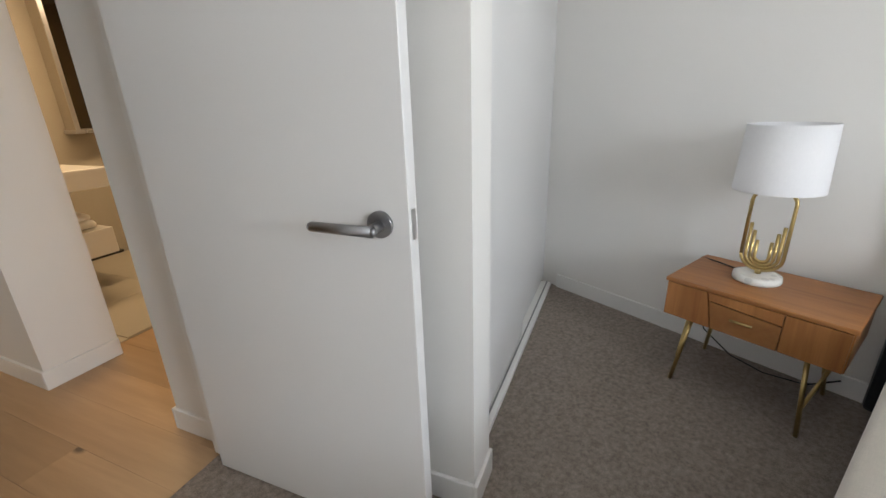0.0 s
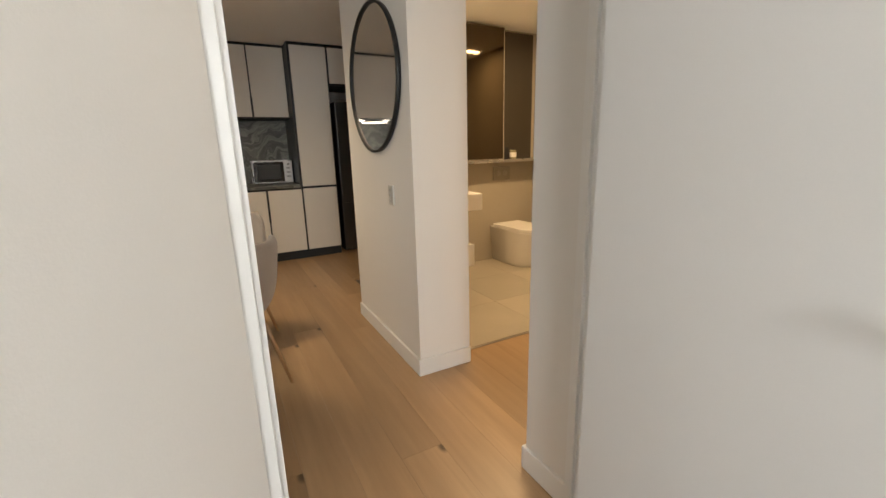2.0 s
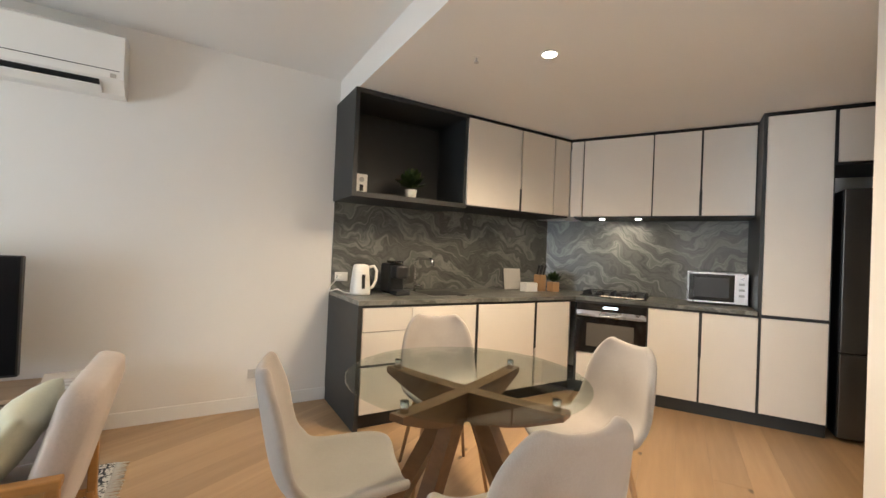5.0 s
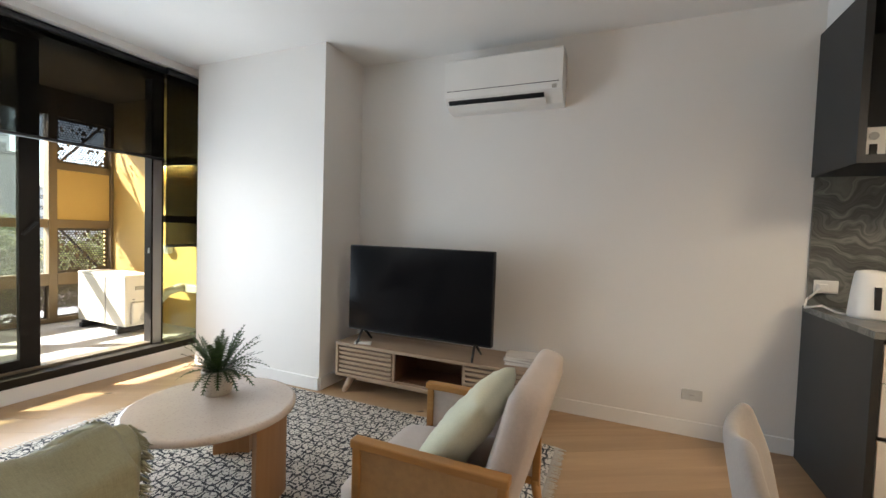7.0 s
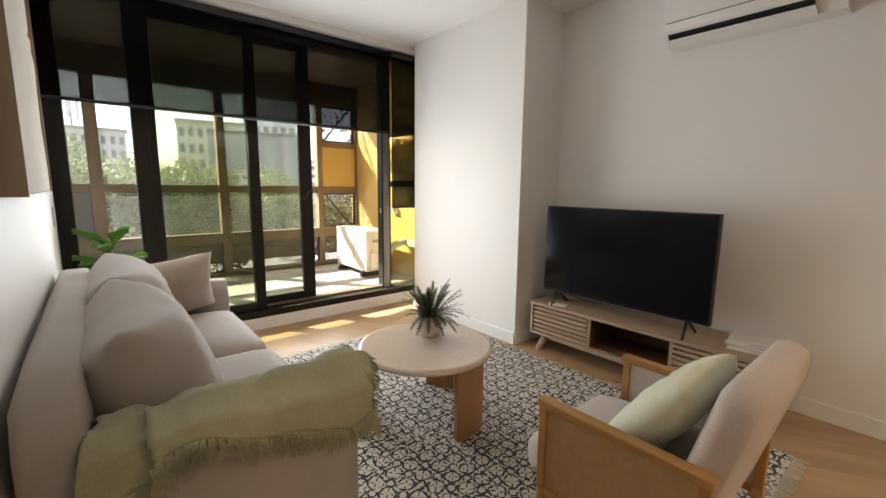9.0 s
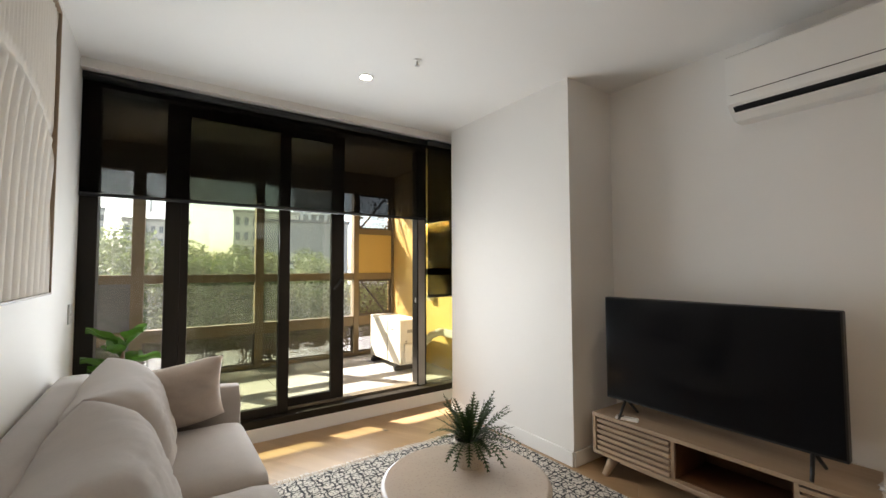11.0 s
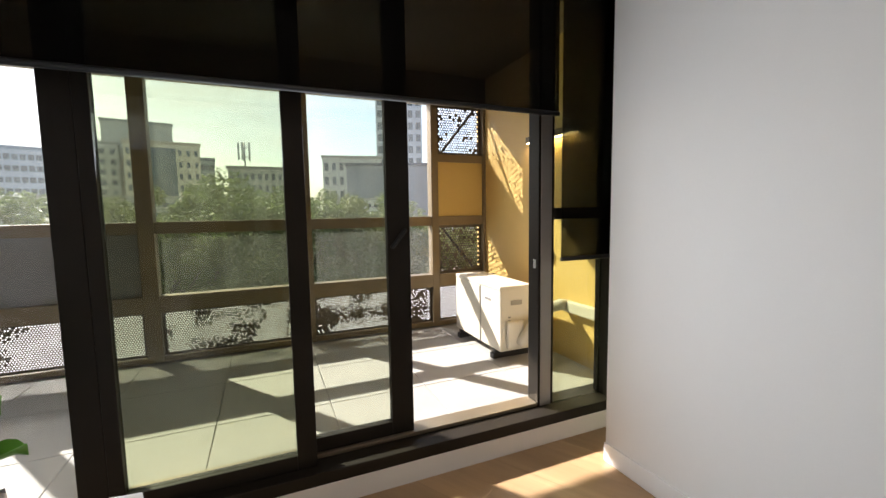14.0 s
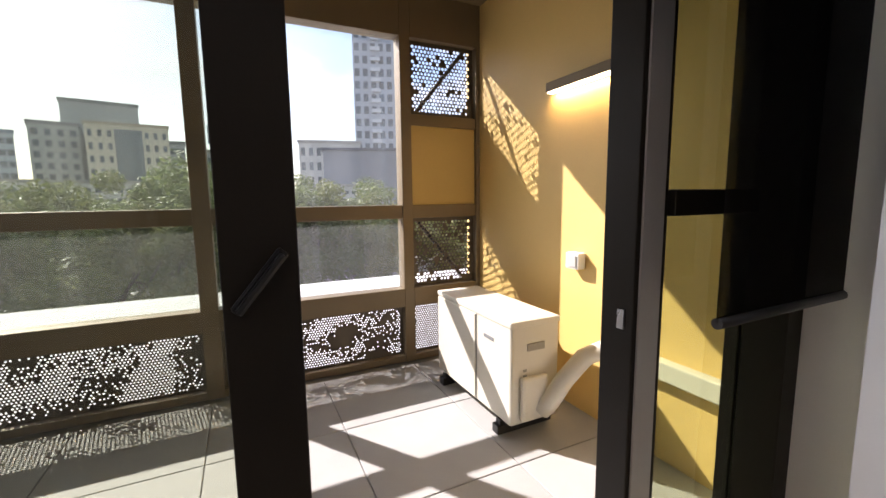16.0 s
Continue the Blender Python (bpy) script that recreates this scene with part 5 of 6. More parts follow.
top = thing("benchtop", Matrix.Identity(4), "veined grey stone benchtop over both cabinet runs", "worktop")
bm = bmesh.new()
prism(bm, [(0.0, 4.487), (0.745, 4.487), (0.745, 6.612), tuple(uv(5.285, 5.40)[:2]), tuple(uv(5.285, 6.05)[:2]), (0.0, 6.955)], 0.868, 0.90)
part("slab", bm, STONE, top)
bm = bmesh.new()
prism(bm, [(0.1, 4.52), (0.735, 4.52), (0.735, 6.61), tuple(uv(5.285, 5.41)[:2]), tuple(uv(5.285, 6.0)[:2]), (0.1, 6.8)], 0.85, 0.868)
part("shadow_strip", bm, GAP, top)
sp = thing("splashback", Matrix.Identity(4), "veined grey stone splashback behind the bench", "splashback")
block("stone_panel", (0.0, 0.015, 4.50, 6.94, 0.902, 1.664), STONE, sp)
block("stone_panel", (3.43, 5.284, 6.033, 6.05, 0.902, 1.664), STONE, sp, m=TURN)

# oven and cooktop
ov = thing("oven", TURN @ Matrix.Translation((4.215, 5.40, 0.395)), "built-in stainless and black glass oven", "oven")
block("body", (-0.295, 0.295, 0.0, 0.02, 0.0, 0.455), BLACK, ov)
block("control_panel", (-0.295, 0.295, -0.012, 0.0, 0.385, 0.452), BLACKGLASS, ov)
block("display", (-0.06, 0.06, -0.0135, -0.012, 0.41, 0.43), glow("oven_display", (0.75, 0.9, 1.0), 0.6), ov, "lit oven clock")
block("steel_strip", (-0.295, 0.295, -0.014, 0.0, 0.335, 0.383), STEEL, ov)
block("glass_door", (-0.295, 0.295, -0.014, 0.0, 0.0, 0.333), BLACKGLASS, ov, "black glass oven door")
block("window", (-0.20, 0.20, -0.0155, -0.014, 0.06, 0.27), plain("oven_window", (0.10, 0.095, 0.085), 0.15), ov)
bm = bmesh.new()
tube(bm, [(-0.26, -0.012, 0.345), (-0.26, -0.05, 0.345), (0.26, -0.05, 0.345), (0.26, -0.012, 0.345)], 0.010, 8)
part("handle", bm, STEEL, ov, "steel bar handle")

ct = thing("cooktop", TURN @ Matrix.Translation((4.21, 5.76, 0.90)), "black gas cooktop with cast iron trivets", "cooktop")
block("plate", (-0.29, 0.29, -0.235, 0.235, 0.0, 0.012), BLACKGLASS, ct, bev=0.003)
for x in (-0.145, 0.145):
    tv_ = part("trivet", bmesh.new(), BLACK, ct)
    for y in (-0.11, 0.11):
        bm = bmesh.new()
        rod(bm, (x, y, 0.012), (x, y, 0.03), 0.035, 0.03, 16)
        part("burner", bm, BLACK, ct)
        block("bar", (x - 0.125, x + 0.125, y - 0.006, y + 0.006, 0.036, 0.048), BLACK, tv_)
        block("bar", (x - 0.006, x + 0.006, y - 0.10, y + 0.10, 0.036, 0.048), BLACK, tv_)
    for sx in (-0.12, 0.12):
        block("bar", (x + sx - 0.006, x + sx + 0.006, -0.21, 0.21, 0.012, 0.046), BLACK, tv_)
for k in range(2):
    d = thing("hood_light", TURN @ Matrix.Translation((4.05 + 0.33 * k, 5.80, 1.664)), "small round light under the cooker hood", "light", "hood lights")
    bm = bmesh.new()
    lathe(bm, [(0.025, -0.004), (0.026, 0.0)], 16)
    part("lens", bm, glow("hood_glow", (1.0, 0.9, 0.75), 5.0), d)

mw = thing("microwave", TURN @ Matrix.Translation((5.05, 5.88, 0.90)), "silver microwave with a black door on the bench", "microwave")
block("body", (-0.235, 0.215, -0.15, 0.145, 0.012, 0.285), STEEL, mw, bev=0.006)
block("door", (-0.225, 0.115, -0.160, -0.15, 0.03, 0.268), BLACKGLASS, mw, "black glass door", bev=0.004)
block("control_panel", (0.125, 0.207, -0.156, -0.15, 0.03, 0.268), STEEL, mw)
block("window", (-0.185, 0.075, -0.1615, -0.160, 0.065, 0.235), plain("microwave_mesh", (0.02, 0.02, 0.02), 0.3), mw)
for z in (0.08, 0.13, 0.18):
    block("button", (0.145, 0.187, -0.158, -0.156, z, z + 0.02), plain("grey_button", (0.25, 0.25, 0.25), 0.4), mw)

# bench things
kt = thing("kettle", Matrix.Translation((0.33, 4.64, 0.90)), "white plastic electric kettle on the bench", "kettle")
bm = bmesh.new()
lathe(bm, [(0.078, 0.0), (0.08, 0.02), (0.072, 0.12), (0.062, 0.215), (0.055, 0.232), (0.02, 0.24)], 28)
part("body", bm, WHITEP, kt)
bm = bmesh.new()
tube(bm, [(0.02, 0.055, 0.215), (0.02, 0.10, 0.225), (0.02, 0.125, 0.19), (0.02, 0.12, 0.11), (0.02, 0.095, 0.06), (0.02, 0.072, 0.05)], 0.012, 8)
part("handle", bm, WHITEP, kt)
block("gauge", (0.066, 0.078, -0.014, 0.010, 0.05, 0.16), BLACK, kt, "dark water gauge")
cf = thing("coffee_machine", Matrix.Translation((0.30, 4.95, 0.90)), "black capsule coffee machine on the bench", "coffee machine")
block("body", (-0.17, 0.04, -0.065, 0.065, 0.0, 0.25), BLACK, cf, bev=0.02)
block("head", (0.0, 0.14, -0.055, 0.055, 0.13, 0.235), BLACK, cf, bev=0.018)
block("drip_tray", (0.03, 0.17, -0.06, 0.06, 0.0, 0.035), BLACK, cf, bev=0.006)
block("lid", (-0.10, 0.06, -0.04, 0.04, 0.25, 0.27), BLACKGLASS, cf, bev=0.006)
tp = thing("sink_tap", Matrix.Translation((0.13, 5.22, 0.90)), "chrome kitchen tap with a square spout", "tap")
bm = bmesh.new()
tube(bm, [(0, 0, 0), (0, 0, 0.27), (0.01, 0.004, 0.288), (0.03, 0.01, 0.295), (0.19, 0.05, 0.295), (0.21, 0.055, 0.285), (0.212, 0.055, 0.235)], 0.011, 10)
part("spout", bm, CHROME, tp)
bm = bmesh.new()
rod(bm, (0.0, 0.0, 0.05), (0.02, 0.065, 0.05), 0.016, 0.012, 10)
part("lever", bm, CHROME, tp)
sk = thing("sink", Matrix.Translation((0.38, 5.36, 0.90)), "steel kitchen sink set into the stone bench", "sink")
block("rim", (-0.19, 0.19, -0.21, 0.21, 0.0, 0.004), STEEL, sk, bev=0.001, seg=1)
# no hollow: a flat dark plate gives the bowl's shaded depth by colour
block("dark_bowl_plate", (-0.165, 0.165, -0.185, 0.185, 0.003, 0.006), plain("sink_bowl_shade", (0.10, 0.10, 0.10), 0.35, 0.9), sk)
cd = thing("kettle_plug", Matrix.Translation((0.012, 4.56, 1.0)), "white kettle plug and cord in the splashback outlet", "plug")
block("outlet_plate", (0.004, 0.012, -0.035, 0.075, -0.02, 0.055), WHITEP, cd, bev=0.002)
bm = bmesh.new()
tube(bm, [(0.02, 0.0, 0.01), (0.06, -0.03, 0.0), (0.12, -0.10, -0.05), (0.22, -0.14, -0.085), (0.28, -0.09, -0.06), (0.28, -0.03, -0.09), (0.30, 0.03, -0.093)], 0.006, 6)
part("cord", bm, WHITEP, cd)
block("plug", (0.012, 0.045, -0.025, 0.02, -0.01, 0.035), WHITEP, cd, bev=0.004)
kb = thing("knife_block", Matrix.Translation((0.26, 6.62, 0.90)), "wooden knife block with black handled knives", "knife block")
block("wood_block", (-0.05, 0.05, -0.04, 0.04, 0.0, 0.17), BEECH, kb, bev=0.004)
for k in range(4):
    bm = bmesh.new()
    x, y = -0.025 + 0.05 * (k % 2), -0.02 + 0.04 * (k // 2)
    rod(bm, (x, y, 0.17), (x + 0.02, y + 0.01, 0.27), 0.010, 0.012, 8)
    part("knife_handle", bm, BLACK, kb)
cn_ = thing("canister", Matrix.Translation((0.28, 6.45, 0.90)), "white storage canister on the bench", "canister")
block("jar", (-0.05, 0.05, -0.075, 0.075, 0.0, 0.09), WHITEP, cn_, bev=0.006)
bd = thing("chopping_board", Matrix.Translation((0.06, 6.42, 0.90)) @ Matrix.Rotation(radians(-8), 4, "Y"), "pale chopping board leaning on the splashback", "chopping board")
block("board", (0.0, 0.015, -0.11, 0.11, 0.0, 0.22), plain("pale_board", (0.55, 0.52, 0.47), 0.6, 0, 0.08), bd, bev=0.004)
pk = thing("wood_pot", Matrix.Translation((0.33, 6.74, 0.90)), "small wooden pot with a green herb", "plant")
block("pot", (-0.045, 0.045, -0.045, 0.045, 0.0, 0.10), BEECH, pk, bev=0.004)


def tuft(name, parent, z, r, n, seed):
    bm = bmesh.new()
    rr = random.Random(seed)
    for _ in range(n):
        a, e = rr.uniform(0, 2 * math.pi), rr.uniform(0.2, 1.5)
        d = Vector((math.cos(a) * math.cos(e), math.sin(a) * math.cos(e), math.sin(e)))
        c = Vector((0, 0, z)) + d * r * rr.uniform(0.35, 1.0)
        s = d.cross(Vector((0, 0, 1))).normalized() * r * 0.22
        t = d * r * 0.42
        bm.faces.new([bm.verts.new(c - t), bm.verts.new(c + s), bm.verts.new(c + t), bm.verts.new(c - s)])
    return part(name, bm, FERN, parent, "small dark green leaves")


tuft("foliage", pk, 0.10, 0.09, 70, 3)
ps = thing("small_plant", Matrix.Translation((0.30, 5.06, 1.685)), "small leafy plant in a white pot on the open shelf", "plant")
bm = bmesh.new()
lathe(bm, [(0.040, 0.0), (0.052, 0.085), (0.048, 0.088), (0.044, 0.07)], 24)
part("pot", bm, WHITEP, ps)
tuft("foliage", ps, 0.10, 0.13, 120, 5)
cl = thing("desk_clock", Matrix.Translation((0.28, 4.62, 1.685)), "small white digital clock on the open shelf", "clock")
block("body", (-0.03, 0.03, -0.05, 0.05, 0.0, 0.165), WHITEP, cl, bev=0.006)
block("panel", (0.03, 0.032, -0.015, 0.015, 0.03, 0.08), GAP, cl)
bm = bmesh.new()
rod(bm, (0.03, 0.0, 0.12), (0.033, 0.0, 0.12), 0.02, None, 16)
part("dial", bm, plain("grey_dial", (0.4, 0.4, 0.4), 0.4), cl)

# ---- bedroom door, frame and wardrobe ----
fr1 = tagged(thing("door_frame_1", TURN, "white painted bedroom door frame", "door frame"), kind="structure")
for d in ((4.43, 4.455, 1.05, 1.163, 0.0, 2.09), (5.335, 5.369, 1.05, 1.13, 0.0, 2.09), (4.455, 5.335, 1.05, 1.163, 2.065, 2.09)):
    block("jamb", d, TRIM, fr1, bev=0.002, seg=1)
for d in ((4.455, 4.468, 1.10, 1.14, 0.0, 2.065), (5.322, 5.335, 1.10, 1.13, 0.0, 2.065)):
    block("stop", d, TRIM, fr1)
block("strike_plate", (4.455, 4.4565, 1.065, 1.09, 0.95, 1.06), STEEL, fr1, "steel strike plate")

dr = tagged(thing("door_1", TURN @ Matrix.Translation((5.325, 1.045, 0.0)) @ Matrix.Rotation(radians(0.5), 4, "Z"), "white flush bedroom door standing open with a steel lever", "door"), kind="structure")
block("leaf", (-0.045, -0.006, -0.845, -0.005, 0.012, 2.055), DOORPAINT, dr, bev=0.002, seg=1)
LEVER = plain("satin_steel", (0.30, 0.30, 0.31), 0.34, 1.0, 0.06, 4, 300, 0.02)
hd = part("door_handle", bmesh.new(), LEVER, dr, "brushed steel lever handle")
bm = bmesh.new()
rod(bm, (-0.045, -0.773, 1.0), (-0.054, -0.773, 1.0), 0.031, None, 28)
part("rose", bm, LEVER, hd)
bm = bmesh.new()
rod(bm, (-0.05, -0.773, 0.997), (-0.098, -0.773, 0.997), 0.012, None, 16)
for y0, y1, r0, r1 in ((-0.792, -0.784, 0.006, 0.0125), (-0.784, -0.624, 0.0125, 0.012), (-0.624, -0.617, 0.012, 0.009), (-0.617, -0.613, 0.009, 0.003)):
    rod(bm, (-0.099, y0, 0.997), (-0.099, y1, 0.997), r0, r1, 18)
part("lever", bm, LEVER, hd)
block("latch_plate", (-0.036, -0.016, -0.8465, -0.845, 0.965, 1.035), STEEL, dr, "steel latch plate")

wd = thing("wardrobe", TURN, "built-in wardrobe with plain white sliding doors", "wardrobe")
block("door", (5.64, 6.52, 0.20, 0.225, 0.035, 2.31), DOORPAINT, wd, bev=0.002, seg=1)
block("door", (6.48, 7.36, 0.23, 0.255, 0.035, 2.31), DOORPAINT, wd, bev=0.002, seg=1)
block("track", (5.63, 7.30, 0.165, 0.262, 0.0, 0.03), TRIM, wd, "white floor track", bev=0.002, seg=1)
block("track_groove", (5.64, 7.29, 0.188, 0.196, 0.0305, 0.0335), plain("groove", (0.25, 0.25, 0.25), 0.6), wd)

# ---- bedside table and lamp ----
nt = thing("bedside_table", Matrix.Translation((6.035, 2.475, 0.006)), "warm acacia bedside table with angled drawer fronts and brass legs", "bedside table")
block("case", (-0.195, 0.20, -0.305, 0.305, 0.32, 0.494), ACACIA, nt, bev=0.004)
block("top", (-0.21, 0.205, -0.312, 0.312, 0.48, 0.498), ACACIA, nt, bev=0.004)
DR2 = wood("acacia_cross", (0.40, 0.18, 0.06), (0.25, 0.10, 0.03), 2, 16.0, 0.4)
for name_, poly, mat_ in (("drawer_front", [(0.30, 0.326), (0.115, 0.326), (0.145, 0.478), (0.30, 0.478)], ACACIA), ("drawer_front", [(0.11, 0.326), (-0.115, 0.326), (-0.115, 0.425), (0.128, 0.44)], DR2), ("drawer_front", [(0.13, 0.446), (-0.115, 0.431), (-0.115, 0.478), (0.138, 0.478)], ACACIA), ("drawer_front", [(-0.12, 0.326), (-0.30, 0.326), (-0.30, 0.478), (-0.12, 0.478)], ACACIA)):
    bm = bmesh.new()
    prism(bm, poly, 0.0, 0.014)
    part(name_, bm, mat_, nt, "", Matrix.Translation((-0.195, 0, 0)) @ Matrix(((0, 0, -1, 0), (1, 0, 0, 0), (0, 1, 0, 0), (0, 0, 0, 1))))
bm = bmesh.new()
rod(bm, (-0.222, 0.045, 0.395), (-0.222, -0.03, 0.395), 0.005, None, 8)
part("handle", bm, BRASS, nt, "small brass pull")
for sy in (-1, 1):
    for sx in (-1, 1):
        bm = bmesh.new()
        tube(bm, [(sx * 0.15, sy * 0.20, 0.32), (sx * 0.19, sy * 0.235, 0.0)], 0.009, 8)
        part("leg", bm, BRASS, nt)
    bm = bmesh.new()
    tube(bm, [(-0.18, sy * 0.225, 0.12), (0.05, sy * 0.275, 0.32)], 0.007, 8)
    part("brace", bm, BRASS, nt)

lm = thing("table_lamp", Matrix.Translation((6.06, 2.525, 0.504)), "table lamp with a white drum shade and brass tube frame", "lamp")
bm = bmesh.new()
lathe(bm, [(0.085, 0.0), (0.088, 0.006), (0.086, 0.026), (0.07, 0.030)], 36)
part("base", bm, speckled("white_marble", (0.72, 0.70, 0.66), (0.5, 0.48, 0.46), 0.25, 18.0), lm, "round white marble base")
for k, (w, h0) in enumerate(((0.073, 0.40), (0.057, 0.27), (0.041, 0.27), (0.025, 0.26))):
    bm = bmesh.new()
    bot = 0.045 + 0.012 * k
    pts = [(0, w, h0 - 0.03 * k)] if k else []
    arc = [(0, w * math.cos(a), bot + w * 0.8 + w * 0.8 * math.sin(a)) for a in [-math.pi * i / 10 for i in range(11)]]
    if k == 0:
        top_ = [(0, w * math.cos(a), 0.335 + w * 0.7 * math.sin(a)) for a in [math.pi * i / 10 for i in range(11)]]
        tube(bm, arc + list(reversed(top_)) + [arc[0]], 0.007, 8)
    else:
        tube(bm, pts + arc + [(0, -w, h0 - 0.03 * k)], 0.007, 8)
    part("brass_tube", bm, BRASS, lm)
bm = bmesh.new()
rod(bm, (0, 0, 0.028), (0, 0, 0.05), 0.012, None, 10)
rod(bm, (0, 0, 0.385), (0, 0, 0.47), 0.008, None, 10)
part("stem", bm, BRASS, lm)
bm = bmesh.new()
lathe(bm, [(0.150, 0.385), (0.140, 0.635), (0.137, 0.635), (0.147, 0.385)], 48, cap=False)
part("shade", bm, cloth("white_shade", (0.80, 0.79, 0.80), 500, 0.04, 0.9, 0.15), lm, "white fabric drum shade")
cdb = thing("lamp_cable", Matrix.Translation((0, 0, 0)), "black lamp cord behind the bedside table", "cord")
bm = bmesh.new()
tube(bm, [(6.10, 2.56, 0.51), (6.15, 2.70, 0.51), (6.20, 2.79, 0.50), (6.26, 2.80, 0.40), (6.25, 2.74, 0.10), (6.24, 2.60, 0.015), (6.20, 2.45, 0.012), (6.24, 2.30, 0.012), (6.26, 2.20, 0.08)], 0.0035, 6)
part("cord", bm, BLACK, cdb)

# ---- bed ----
bed = thing("bed", Matrix.Translation((5.27, 1.28, 0.006)), "double bed with cream bedding and a dark headboard", "bed")
block("headboard", (0.95, 1.01, -0.83, 0.84, 0.0, 1.10), cloth("navy_headboard", (0.012, 0.013, 0.018)), bed, "dark upholstered headboard", bev=0.02)
block("base", (-0.98, 0.95, -0.76, 0.76, 0.06, 0.28), cloth("dark_bed_base", (0.02, 0.02, 0.024)), bed, bev=0.02)
part("mattress", padded(-0.98, 0.95, -0.75, 0.75, 0.28, 0.46, 0.05, 0.01, 51), cloth("mattress_cream", (0.64, 0.60, 0.54)), bed)
part("duvet", padded(-1.0, 0.55, -0.79, 0.79, 0.27, 0.55, 0.06, 0.03, 52, 11), cloth("cream_duvet", (0.66, 0.61, 0.54), 500, 0.1), bed, "cream quilted duvet")
for y in (-0.38, 0.38):
    part("pillow", pillow(0.68, 0.44, 0.16, 12, 0.08, 0, 55), cloth("white_pillow", (0.72, 0.69, 0.64)), bed, "", Matrix.Translation((0.74, y, 0.58)) @ Matrix.Rotation(radians(90), 4, "Z") @ Matrix.Rotation(radians(55), 4, "X"))

# ---- hall mirror ----
mr = thing("round_mirror", TURN @ Matrix.Translation((5.31, 2.74, 1.665)), "round wall mirror in a thin black frame", "mirror")
bm = bmesh.new()
lathe(bm, [(0.395, 0.0), (0.396, 0.012)], 72)
part("glass", bm, plain("mirror_silver", (0.9, 0.9, 0.9), 0.02, 1.0, 0.01, 1, 10, 0.0), mr, "clear mirror glass", Matrix.Rotation(radians(-90), 4, "Y"))
bm = bmesh.new()
lathe(bm, [(0.394, 0.0), (0.408, 0.0), (0.410, 0.022), (0.398, 0.026), (0.394, 0.012)], 72, cap=False)
part("frame", bm, BLACK, mr, "thin black rim", Matrix.Rotation(radians(-90), 4, "Y"))

# ---- bathroom ----
SANIT = plain("white_ceramic", (0.78, 0.75, 0.70), 0.15, 0, 0.02, 2, 100, 0.0)
vn = thing("vanity_basin", TURN, "white wall-hung basin in the bathroom", "basin")
block("basin", (5.74, 6.20, 2.93, 3.85, 0.80, 0.93), SANIT, vn, bev=0.008)
bm = bmesh.new()
tube(bm, [(5.80, 3.35, 0.93), (5.80, 3.35, 1.05), (5.83, 3.35, 1.08), (5.95, 3.35, 1.07)], 0.012, 8)
part("tap", bm, CHROME, vn)
vd = thing("vanity_unit", TURN, "white wall-hung drawer under the basin", "drawer unit")
block("body", (5.74, 6.17, 3.0, 3.85, 0.34, 0.52), SANIT, vd, bev=0.006)
bm = bmesh.new()
rod(bm, (6.17, 3.3, 0.45), (6.185, 3.3, 0.45), 0.012, None, 12)
part("knob", bm, STEEL, vd)
tw = thing("towel", TURN @ Matrix.Translation((6.0, 3.22, 0.52)), "folded white towel on the drawer unit", "towel")
part("fold", padded(-0.12, 0.12, -0.16, 0.16, 0.0, 0.055, 0.025, 0.01, 61), cloth("towel_white", (0.72, 0.69, 0.64), 300, 0.1, 0.98, 0.7), tw)
part("fold", padded(-0.10, 0.11, -0.13, 0.14, 0.055, 0.10, 0.022, 0.012, 62), cloth("towel_white_top", (0.72, 0.69, 0.64), 300, 0.1, 0.98, 0.7), tw)
tagged(block("floor_scale", (5.78, 6.35, 3.3, 3.85, 0.24, 0.26), BLACK, None, m=TURN), "dark ledge under the vanity drawer", "shelf")
mc = thing("mirror_cabinet", TURN, "mirrored bathroom cabinet with an open niche", "cabinet")
block("body", (6.62, 7.18, 3.98, 4.12, 1.14, 2.44), TAUPE, mc)
block("mirror_door", (6.655, 7.165, 3.972, 3.98, 1.15, 2.43), plain("bronze_mirror", (0.11, 0.088, 0.06), 0.05, 1.0, 0.02, 1, 10, 0.0), mc, "bronze tinted mirror door")
block("edge_strip", (6.62, 6.65, 3.968, 3.98, 1.14, 2.44), STEEL, mc)
block("ledge", (6.60, 7.70, 3.95, 4.12, 1.11, 1.14), STEEL, mc, bev=0.002, seg=1)
block("niche_back", (7.18, 7.65, 4.10, 4.118, 1.14, 2.44), plain("dark_niche", (0.04, 0.032, 0.022), 0.3), mc)
jar = thing("candle_jar", TURN @ Matrix.Translation((7.35, 4.04, 1.14)), "glass candle jar with a pale label on the ledge", "jar")
bm = bmesh.new()
lathe(bm, [(0.035, 0.0), (0.038, 0.01), (0.038, 0.09), (0.03, 0.10)], 20)
part("glass", bm, plain("amber_jar", (0.25, 0.22, 0.14), 0.15), jar)
bm = bmesh.new()
lathe(bm, [(0.0388, 0.02), (0.0388, 0.07)], 20, cap=False)
part("paper_label", bm, PAGE, jar)
bt = thing("soap_bottle", TURN @ Matrix.Translation((7.24, 4.04, 1.14)), "dark soap bottle on the bathroom ledge", "bottle")
block("body", (-0.03, 0.03, -0.03, 0.03, 0.0, 0.13), BLACK, bt, bev=0.008)
fp = thing("flush_plate", TURN @ Matrix.Translation((7.25, 4.12, 0.985)), "grey two-button toilet flush plate", "flush plate")
block("plate", (-0.115, 0.115, -0.012, 0.0, -0.075, 0.075), plain("matt_steel", (0.30, 0.28, 0.24), 0.4, 0.7), fp, bev=0.003)
